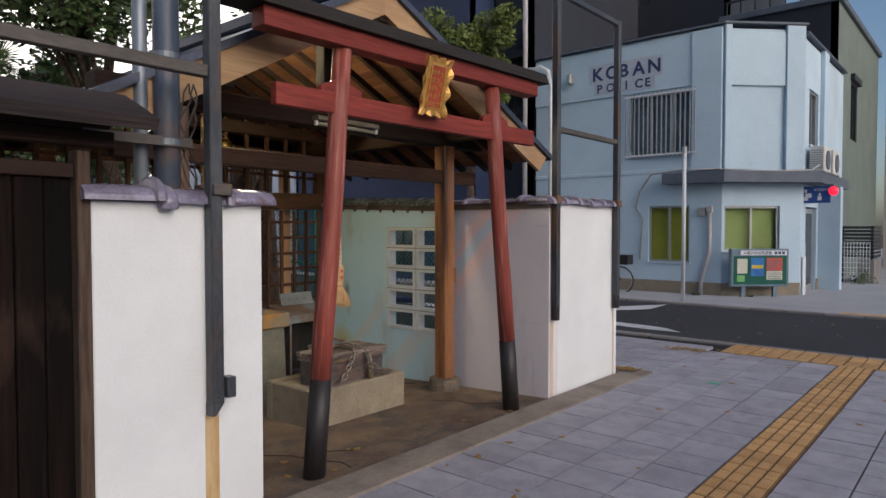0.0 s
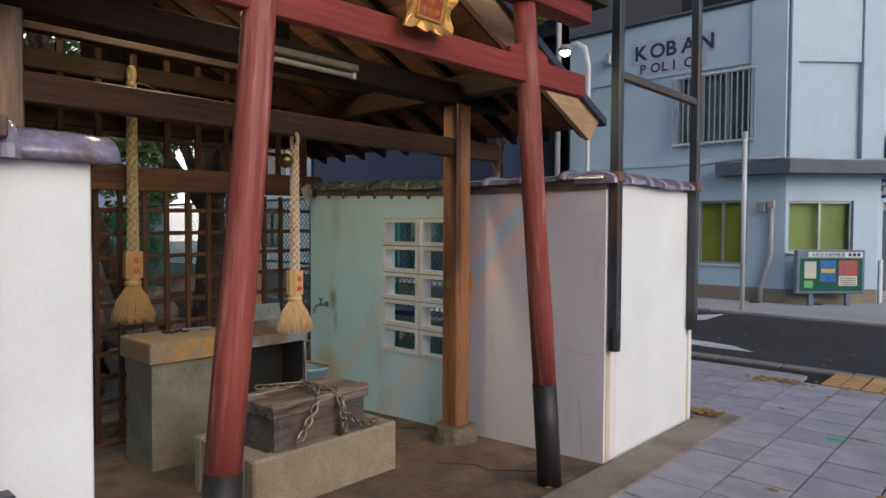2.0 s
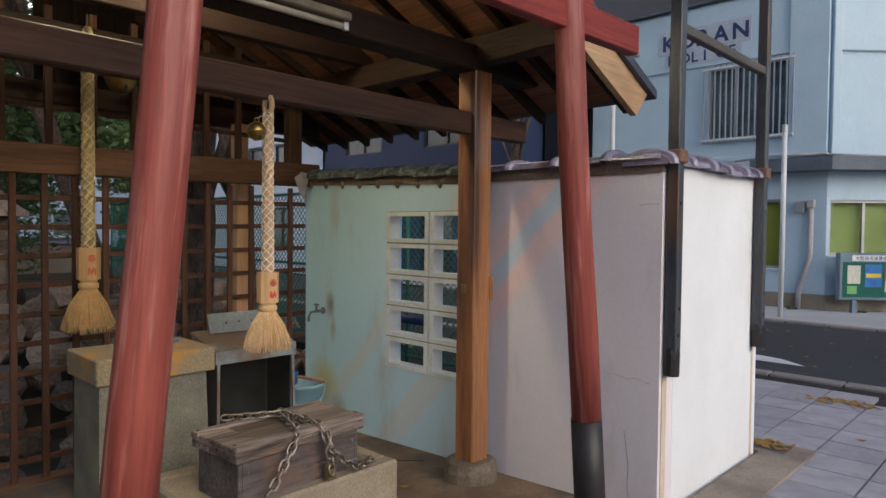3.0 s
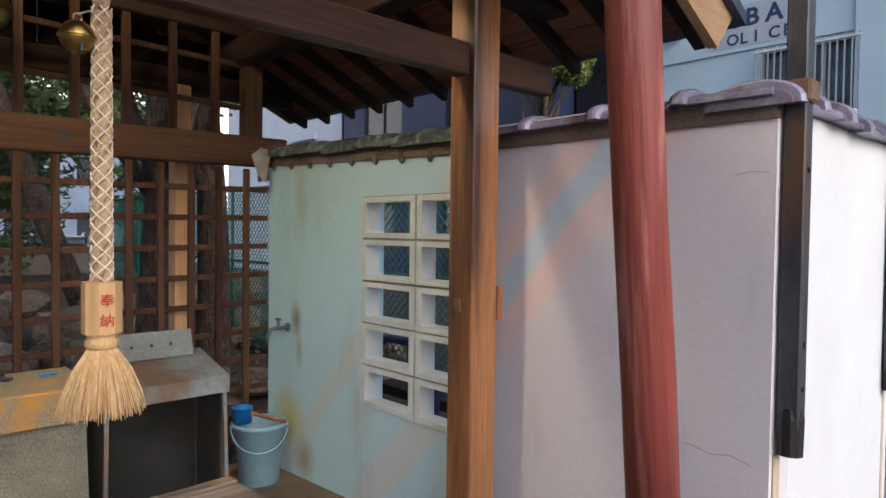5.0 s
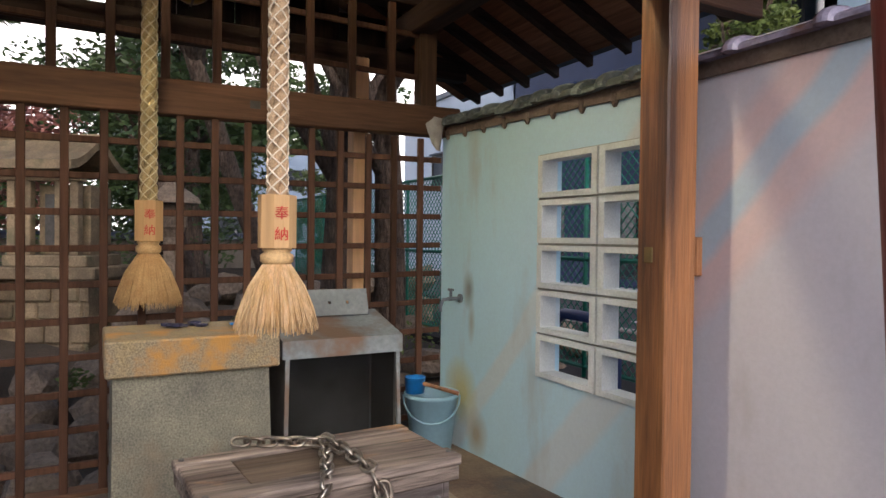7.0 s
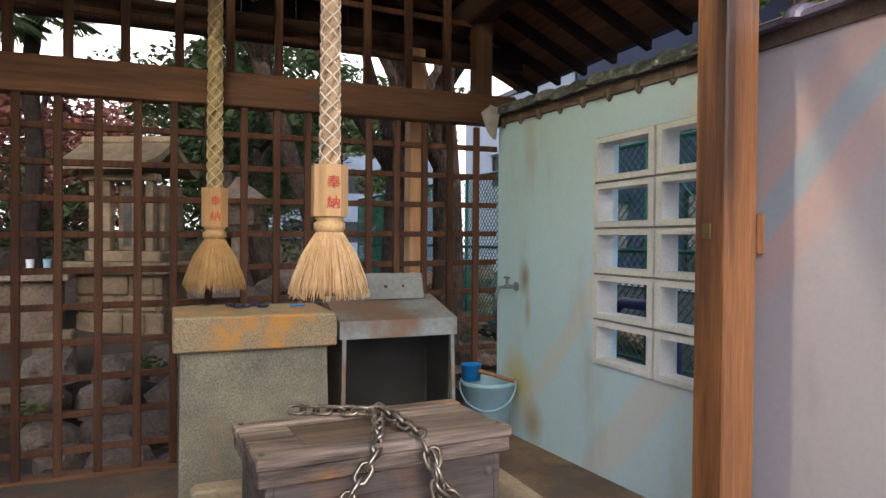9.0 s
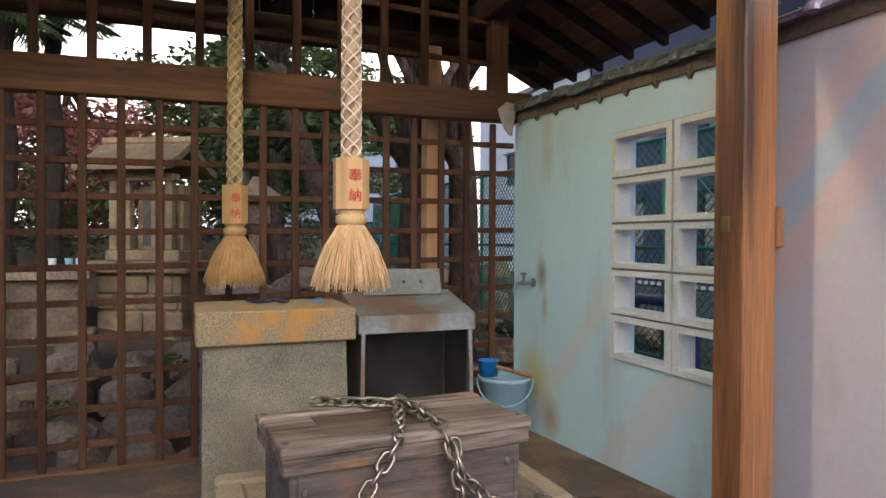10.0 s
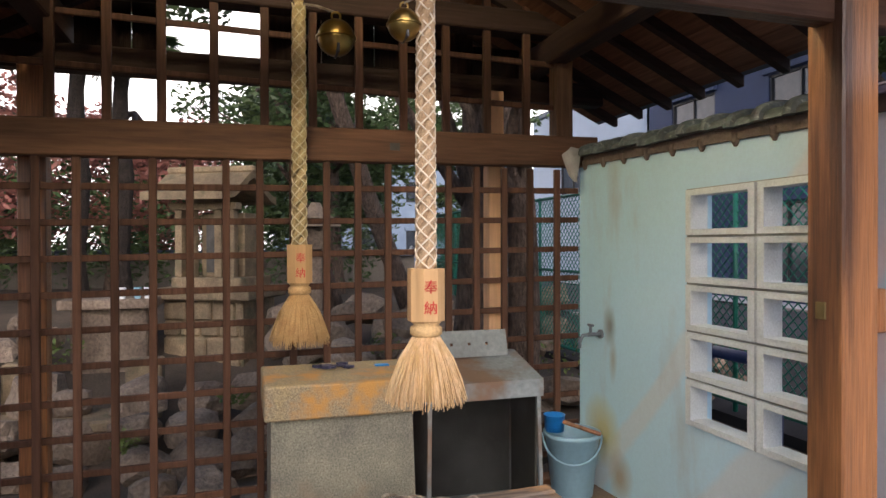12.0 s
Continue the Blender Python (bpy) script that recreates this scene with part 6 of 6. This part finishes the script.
for k in range(12):
    rock(-6.3 - rnd.random() * 0.9, 3.7 + 0.2 * k + rnd.uniform(-0.1, 0.1), -0.55 + rnd.uniform(0, 0.3), rnd.uniform(0.28, 0.5))
for k in range(22):
    rock(-6.6 - rnd.random() * 1.0, 4.2 + 0.14 * k, -0.3 + rnd.uniform(0, 0.45), rnd.uniform(0.25, 0.42))
for k in range(10):
    rock(-6.4 - rnd.random() * 1.2, -0.2 + 0.38 * k, -0.70 + rnd.uniform(0, 0.12), rnd.uniform(0.3, 0.55))

shrine = thing("stone_shrine", (-10.4, 2.7, 0.1), "small carved stone shrine on a masonry pier", "stone shrine")
SX0, SX1, SY0, SY1 = -11.0, -10.2, 2.25, 3.25
pier = part("pier", box(SX0, SX1 - 0.02, SY0 + 0.02, SY1 - 0.02, -0.75, 0.55), LIGHT_STONE, shrine, "masonry pier of fitted stones")
r2 = random.Random(3)
z = -0.72
while z < 0.5:
    h = r2.uniform(0.17, 0.26)
    y = SY0
    while y < SY1 - 0.05:
        w = min(r2.uniform(0.18, 0.34), SY1 - y)
        part("stone", box(SX1 - 0.05, SX1 + r2.uniform(0.0, 0.025), y + 0.008, y + w - 0.008, z + 0.008, min(z + h, 0.54) - 0.008, 0.02), LIGHT_STONE, pier)
        y += w
    z += h
part("slab", box(SX0 - 0.1, SX1 + 0.1, SY0 - 0.1, SY1 + 0.1, 0.55, 0.68, 0.015), LIGHT_STONE, shrine)
part("step", box(SX0 + 0.02, SX1 - 0.02, SY0 + 0.08, SY1 - 0.05, 0.68, 0.80, 0.012), LIGHT_STONE, shrine)
part("cella", box(-10.95, -10.5, 2.55, 3.10, 0.80, 1.55, 0.01), LIGHT_STONE, shrine)
# doorway shade is a dark sheet on the solid cella
part("doorway_shade", box(-10.51, -10.49, 2.62, 2.80, 0.85, 1.45), DARK_FILL, shrine)
for y in (2.36, 2.52, 2.86, 3.02):
    part("pillar", box(-10.42, -10.32, y - 0.045, y + 0.045, 0.80, 1.58, 0.008), LIGHT_STONE, shrine)
part("lintel", box(-10.44, -10.30, 2.26, 3.10, 1.58, 1.66, 0.008), LIGHT_STONE, shrine)
bm = bmesh.new()
prof = [(0.0, 2.06), (0.12, 2.0), (0.28, 1.89), (0.46, 1.80), (0.60, 1.77)]
for s in (-1, 1):
    prev = None
    for d, z in prof:
        cur = [bm.verts.new((-10.62 + s * d, y, zz)) for y in (2.08, 3.16) for zz in (z, z - 0.09)]
        if prev:
            for a, b in ((0, 1), (1, 3), (3, 2), (2, 0)):
                bm.faces.new((prev[a], prev[b], cur[b], cur[a]))
        prev = cur
    bm.faces.new((prev[0], prev[1], prev[3], prev[2]))
part("stone_roof", bm, LIGHT_STONE, shrine, "curved stone roof")
part("ridge_stone", box(-10.69, -10.55, 2.06, 3.18, 2.03, 2.11, 0.02), LIGHT_STONE, shrine)
shrine.matrix_basis = shrine.matrix_basis @ Matrix.Rotation(radians(-28), 4, 'Z')
ledge = thing("stone_altar", (-10.2, 1.7, 0.1), "dark stone altar slab with cups on it", "altar")
part("slab", box(-10.6, -9.9, 1.25, 2.2, 0.50, 0.60, 0.01), ROCK, ledge)
part("support", box(-10.5, -10.0, 1.35, 2.1, -0.7, 0.50, 0.02), ROCK, ledge)
for y, mt in ((1.85, WHITE_PAINT), (2.0, BUCKET), (2.1, WHITE_PAINT)):
    tagged(part("cup", lathe([(0.03, 0), (0.04, 0.12), (0.036, 0.12), (0.028, 0.01)], (-10.0, y, 0.60), 10), mt), "small offering cup on the stone altar", "cup", "offering cups")
tagged(part("boundary_stone", box(-9.35, -9.05, 2.02, 2.34, -0.75, 0.08, 0.02), LIGHT_STONE), "square granite boundary pillar in the garden", "stone pillar", "stone pillars")
tagged(part("boundary_stone", box(-9.55, -9.25, 0.95, 1.20, -0.75, 0.08, 0.02), LIGHT_STONE), "square granite boundary pillar in the garden", "stone pillar", "stone pillars")
bench = thing("stone_bench", (-8.6, 1.5, -0.7), "flat stone slab bench", "bench")
part("seat", box(-8.9, -8.4, 0.9, 2.05, -0.40, -0.30, 0.02), LIGHT_STONE, bench)
for y in (1.1, 1.85):
    part("support", box(-8.8, -8.5, y - 0.1, y + 0.1, -0.72, -0.40, 0.02), LIGHT_STONE, bench)
far_wall = structure("wall_west", box(-15.3, -15.1, -8, 6.4, -0.7, 0.95), GREY_BOUND, "grey-brown boundary wall with a tiled top")
capping(far_wall, (-15.2, -8, 0.95), (-15.2, 6.4, 0.95), 0.2, 0.4, ROOF_METAL, 36, seed=9)
lantern = thing("stone_lantern", (-10.6, 3.95, 0.2), "small dark stone lantern among the rocks", "stone lantern")
part("shaft", lathe([(0.16, 0), (0.11, 0.1), (0.10, 0.75), (0.16, 0.85)], (-10.6, 3.95, 0.25), 10), ROCK, lantern)
part("fire_box", box(-10.75, -10.45, 3.80, 4.10, 1.10, 1.40, 0.02), ROCK, lantern)
part("cap", lathe([(0.34, 0), (0.32, 0.06), (0.12, 0.2), (0.06, 0.3)], (-10.6, 3.95, 1.40), 6), ROCK, lantern)

# ---- trees ----


def leaf_cloud(bm, r, centres, count, size, flat=0.75):
    """Small folded leaves scattered through clumps."""
    for cx, cy, cz, rad in centres:
        for _ in range(count):
            d = Vector((r.gauss(0, 1), r.gauss(0, 1), r.gauss(0, 1))).normalized() * rad * r.random() ** 0.4
            p = Vector((cx + d.x, cy + d.y, cz + d.z * flat))
            a = Vector((r.gauss(0, 1), r.gauss(0, 1), r.gauss(0, 0.5))).normalized()
            b = a.orthogonal().normalized()
            b = (b + a.cross(b) * r.uniform(-1, 1)).normalized()
            s = size * r.uniform(0.6, 1.4)
            v = [bm.verts.new(p + a * s), bm.verts.new(p + b * s * 0.42), bm.verts.new(p - a * s), bm.verts.new(p - b * s * 0.42)]
            bm.faces.new(v)


def tree(x, y, z0, h, rad, crown_z, crown_r, clumps, count, size, leaf, label, seed, lean=(0, 0), bark=None):
    r = random.Random(seed)
    tr = thing("tree", (x, y, z0), label, "tree")
    trunk = bmesh.new()
    pts = [(x + lean[0] * u + 0.06 * math.sin(5 * u + seed), y + lean[1] * u + 0.06 * math.cos(4 * u + seed), z0 + h * u) for u in (0, 0.15, 0.35, 0.55, 0.75, 1)]
    tube(pts, [rad * k for k in (1.25, 1.0, 0.9, 0.8, 0.6, 0.35)], 12, trunk)
    cl = []
    for k in range(clumps):
        a = 2 * math.pi * k / clumps * 2.4 + r.uniform(-0.4, 0.4)
        q = crown_r * r.uniform(0.2, 0.95)
        c = (pts[-1][0] + q * math.cos(a), pts[-1][1] + q * math.sin(a), crown_z + r.uniform(-0.5, 0.5) * crown_r)
        cl.append((*c, crown_r * r.uniform(0.22, 0.4)))
        s = pts[3 + k % 3]
        mid = ((s[0] + c[0]) / 2 + r.uniform(-0.2, 0.2), (s[1] + c[1]) / 2 + r.uniform(-0.2, 0.2), (s[2] + c[2]) / 2 + 0.15)
        tube([s, mid, c], [rad * 0.4, rad * 0.25, rad * 0.08], 6, trunk)
    part("trunk", trunk, bark or BARK, tr, smooth=True)
    crown = bmesh.new()
    leaf_cloud(crown, r, cl, count, size)
    part("crown", crown, leaf, tr)


tree(-7.45, 4.80, -0.7, 3.8, 0.165, 3.4, 1.3, 10, 260, 0.05, LEAF, "evergreen tree close behind the lattice", 11, (0.0, 0.12))
tree(-7.45, 5.26, -0.7, 3.9, 0.15, 3.5, 1.3, 9, 240, 0.05, LEAF, "rough-barked evergreen beside the lattice", 12, (0.0, 0.12))
tree(-11.4, 4.3, 0.2, 3.0, 0.09, 2.7, 1.2, 10, 240, 0.05, LEAF, "leaning evergreen among the rocks", 13, (0.3, -0.8))
tree(-13.5, 4.6, 0.2, 4.0, 0.14, 3.3, 2.0, 14, 380, 0.08, LEAF, "broad evergreen tree in the garden", 14)
tree(-14.4, 1.0, 0.2, 3.2, 0.10, 2.3, 1.6, 18, 320, 0.06, LEAF_RED, "reddish autumn tree in the garden", 15, (0, 0.3))
tree(-13.6, -0.9, 0.2, 4.2, 0.12, 2.6, 2.0, 18, 300, 0.06, LEAF_RED, "reddish autumn tree in the garden", 16)
tree(-11.5, -1.6, 0.1, 3.2, 0.10, 1.8, 1.5, 10, 240, 0.06, LEAF, "low evergreen at the garden edge", 17)
tree(-10.0, 5.2, 0.0, 4.8, 0.11, 4.7, 1.6, 34, 460, 0.055, LEAF, "dense dark evergreen leaning over the hall", 21, (1.2, -2.0))
tree(-9.5, -2.6, -0.7, 6.2, 0.22, 5.6, 2.6, 20, 420, 0.07, LEAF, "tall dark evergreen behind the gate", 18)
tree(-10.6, 13.75, -0.2, 6.6, 0.11, 6.2, 1.25, 18, 420, 0.07, LEAF_YELLOW, "sunlit yellow-green street tree", 19)
# added tree that carries the crown of the one above further down
tree(-10.35, 13.6, -0.2, 4.9, 0.07, 4.75, 0.95, 18, 420, 0.06, LEAF_YELLOW, "small sunlit tree filling in the lower crown of the street tree", 20)


def palm(x, y, z0, h, label, seed):
    r = random.Random(seed)
    pl = thing("palm_tree", (x, y, z0), label, "palm", "palms")
    part("trunk", tube([(x + 0.03 * math.sin(k), y + 0.03 * math.cos(k * 1.3), z0 + h * k / 10) for k in range(11)], [0.12 - 0.003 * k + 0.012 * (k % 2) for k in range(11)], 12), PALM_BARK, pl)
    bm = bmesh.new()
    for k in range(30):
        a, el = r.uniform(0, 2 * math.pi), r.uniform(-0.7, 1.1)
        d = Vector((math.cos(a) * math.cos(el), math.sin(a) * math.cos(el), math.sin(el)))
        base = Vector((x, y, z0 + h)) + d * 0.5
        tube([Vector((x, y, z0 + h)), base], 0.012, 4, bm)
        side = d.cross(Vector((0, 0, 1))).normalized()
        up = side.cross(d)
        for j in range(17):
            q = (j - 8) / 8 * 1.35
            e = base + (d * math.cos(q) + side * math.sin(q)) * 0.48 - Vector((0, 0, 0.12 * abs(q)))
            w = (side * math.cos(q) - d * math.sin(q)) * 0.014
            v = [bm.verts.new(base - w * 0.5), bm.verts.new(base + w * 0.5), bm.verts.new((base + e) / 2 + w + up * 0.02), bm.verts.new(e), bm.verts.new((base + e) / 2 - w + up * 0.02)]
            bm.faces.new(v)
    part("fronds", bm, LEAF, pl)


palm(-12.6, 1.45, 0.1, 4.1, "fan palm with a dark shaggy trunk", 31)
palm(-12.3, 0.95, 0.1, 4.0, "fan palm with a dark shaggy trunk", 32)
palm(-15.0, 4.3, 0.1, 4.2, "fan palm with a dark shaggy trunk", 33)
# hedge and weeds
rr = random.Random(53)
bm = bmesh.new()
leaf_cloud(bm, rr, [(-17 + rr.uniform(-0.8, 0.8), rr.uniform(-8.0, 2.4), rr.uniform(0.4, 3.5), rr.uniform(0.6, 1.0)) for k in range(130)], 300, 0.075)
tagged(part("autumn_thicket", bm, LEAF_RED), "reddish autumn trees crowding behind the garden", "trees", kind="stuff")
bm = bmesh.new()
leaf_cloud(bm, rr, [(-17 + rr.uniform(-0.8, 0.8), rr.uniform(3.3, 6.0), rr.uniform(1.5, 4.2), rr.uniform(0.5, 0.9)) for k in range(62)], 330, 0.075)
leaf_cloud(bm, rr, [(-17 + rr.uniform(-0.8, 0.8), rr.uniform(6.0, 9.5), rr.uniform(3.4, 5.2), rr.uniform(0.4, 0.8)) for k in range(26)], 260, 0.075)
leaf_cloud(bm, rr, [(-17 + rr.uniform(-0.8, 0.8), rr.uniform(7.6, 8.5), rr.uniform(0.5, 3.6), rr.uniform(0.4, 0.6)) for k in range(26)], 300, 0.075)
leaf_cloud(bm, rr, [(-15.5 + rr.uniform(-0.4, 0.4), rr.uniform(-7.0, 3.2), rr.uniform(0.3, 1.3), rr.uniform(0.4, 0.7)) for k in range(26)], 240, 0.07)
tagged(part("evergreen_thicket", bm, LEAF), "dark evergreens crowding behind the garden", "trees", kind="stuff")
bm = bmesh.new()
leaf_cloud(bm, random.Random(50), [(-14.2 + 0.5 * (k % 3), -6 + 0.27 * k, 0.9 + 0.45 * (k % 4), 0.62) for k in range(44)], 260, 0.055)
tagged(part("hedge", bm, LEAF), "dark green shrubs along the garden wall", "shrubs", kind="stuff")
bm = bmesh.new()
leaf_cloud(bm, random.Random(51), [(-8.1, 3.0, -0.1, 0.12), (-8.6, 4.4, 0.2, 0.18), (-7.9, 2.2, -0.35, 0.12), (-7.4, 5.3, -0.05, 0.25), (-9.3, 1.4, 0.2, 0.25), (-8.2, 6.1, 0.0, 0.3)], 90, 0.03)
tagged(part("weeds", bm, LEAF_YELLOW), "small green weeds between the rocks", "weeds", kind="stuff")
bm = bmesh.new()
leaf_cloud(bm, random.Random(52), [(-2.75, 21.0, 0.0, 0.35), (-5.2, KY - 0.25, KZ + 0.1, 0.12), (-4.2, 15.6, KZ + 0.1, 0.12)], 120, 0.05)
tagged(part("kerb_weeds", bm, LEAF), "tufts of weeds at the building's foot", "weeds", kind="stuff")
glowing = thing("garden_lamp", (-13.4, 1.39, 0.3), "lit garden lamp among the trees", "lamp")
part("bulb", lathe([(0.02, -0.07), (0.07, 0), (0.02, 0.07)], (-13.4, 1.39, 1.92), 10), LAMP_GLOW, glowing)
part("post", tube([(-13.4, 1.39, 0.3), (-13.4, 1.39, 1.85)], 0.03, 8), BLACK_PAINT, glowing)

# ---- fallen leaves ----
r3 = random.Random(77)
bm = bmesh.new()
for k in range(262):
    if k >= 230:
        x, y, z = r3.gauss(-2.80, 0.07), r3.gauss(6.27, 0.06), 0.019
    elif k < 60:
        x, y, z = r3.uniform(-2.5, 0.8), r3.uniform(3.0, 8.3), 0.004
    elif k < 120:
        x, y, z = r3.uniform(-6, 1), r3.uniform(9.2, 12.9), -0.096
    elif k < 180:
        x, y, z = r3.gauss(-2.72, 0.12), r3.gauss(7.8, 0.07), 0.004
    else:
        x, y = r3.uniform(-5.4, -2.85), r3.uniform(2.4, 4.8)
        z = floor_z(x) + 0.004
        if not (y > 4.2 or x > -3.6):
            continue
    a, s = r3.uniform(0, 6.28), r3.uniform(0.02, 0.042)
    c, d = math.cos(a) * s, math.sin(a) * s
    tip = r3.uniform(0.003, 0.012)
    vs = [bm.verts.new((x + c, y + d, z + tip)), bm.verts.new((x - d * 0.6, y + c * 0.6, z)), bm.verts.new((x - c, y - d, z + tip * 0.7)), bm.verts.new((x + d * 0.6, y - c * 0.6, z))]
    bm.faces.new(vs)
tagged(part("fallen_leaves", bm, FALLEN), "scattered yellow fallen leaves", "leaves", kind="stuff")
# opening is not cut; a dark plate gives its shade
structure("drain_mouth", box(-2.90, -2.68, 6.17, 6.33, 0.0, 0.018, 0.002), DARK_FILL, "dark plate standing in for the shaded drain mouth at the wall corner")
tagged(part("green_tape", box(-2.02, -1.92, 6.28, 6.33, 0.0, 0.003), TAPE), "green marker tape stuck on the pavement", "tape")

# ---- paving pieces ----
PX, PY = 0.33, 0.30
me = mesh_of("slab", box(-PX / 2 + 0.0055, PX / 2 - 0.0055, -PY / 2 + 0.0055, PY / 2 - 0.0055, -0.03, 0.0), SLAB)
rest = bmesh.new()
for i in range(-4, 10):
    if i in (-1,):
        continue
    x = -1.26 + 0.0 - PX * (i + 0.5)
    if i < 0:
        x = -0.94 + PX * (-i - 1.5)
    for j in range(-20, 27):
        y = 4.0 + PY * (j + 0.5) - 3.0 + 0.0
        if not (-3.0 < y < 8.2) or (x < -2.56 and y < 6.5) or (y > 7.9 and x > -2.42):
            continue
        if x < -5:
            continue
        dz = r3.uniform(-0.002, 0.001)
        if x > -2.6 and x < -0.9 and y > 1.9 or (x < -2.5 and y > 6.4):
            piece("slab", me, pose(x, y, dz), pavement)
        else:
            box(x - PX / 2 + 0.0055, x + PX / 2 - 0.0055, y - PY / 2 + 0.0055, y + PY / 2 - 0.0055, -0.03, dz, bm=rest)
tagged(part("far_slabs", rest, SLAB, pavement), kind="stuff")
tac = bmesh.new()
box(-0.154, 0.154, -0.147, 0.147, -0.03, 0.0, 0.003, bm=tac)
for k in range(4):
    x = -0.1125 + 0.075 * k
    for y in (-0.0735, 0.0735):
        box(x - 0.029, x + 0.029, y - 0.066, y + 0.066, 0.0, 0.007, bm=tac)
# base carries the painted groove shade, raised bars stay yellow
me = mesh_of("tactile_tile", tac, TACTILE_GROOVE)
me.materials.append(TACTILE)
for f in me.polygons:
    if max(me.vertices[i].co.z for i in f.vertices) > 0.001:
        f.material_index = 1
for j in range(-22, 15):
    y = 4.0 + 0.3 * j - 0.15
    if y < 7.9:
        piece("tactile_tile", me, pose(-1.10, y, 0), pavement)
for i in range(13):
    for y in (8.35, 8.04):
        piece("tactile_tile", me, pose(-2.27 + 0.3 * i, y, 0, 0, 0, 90), pavement)
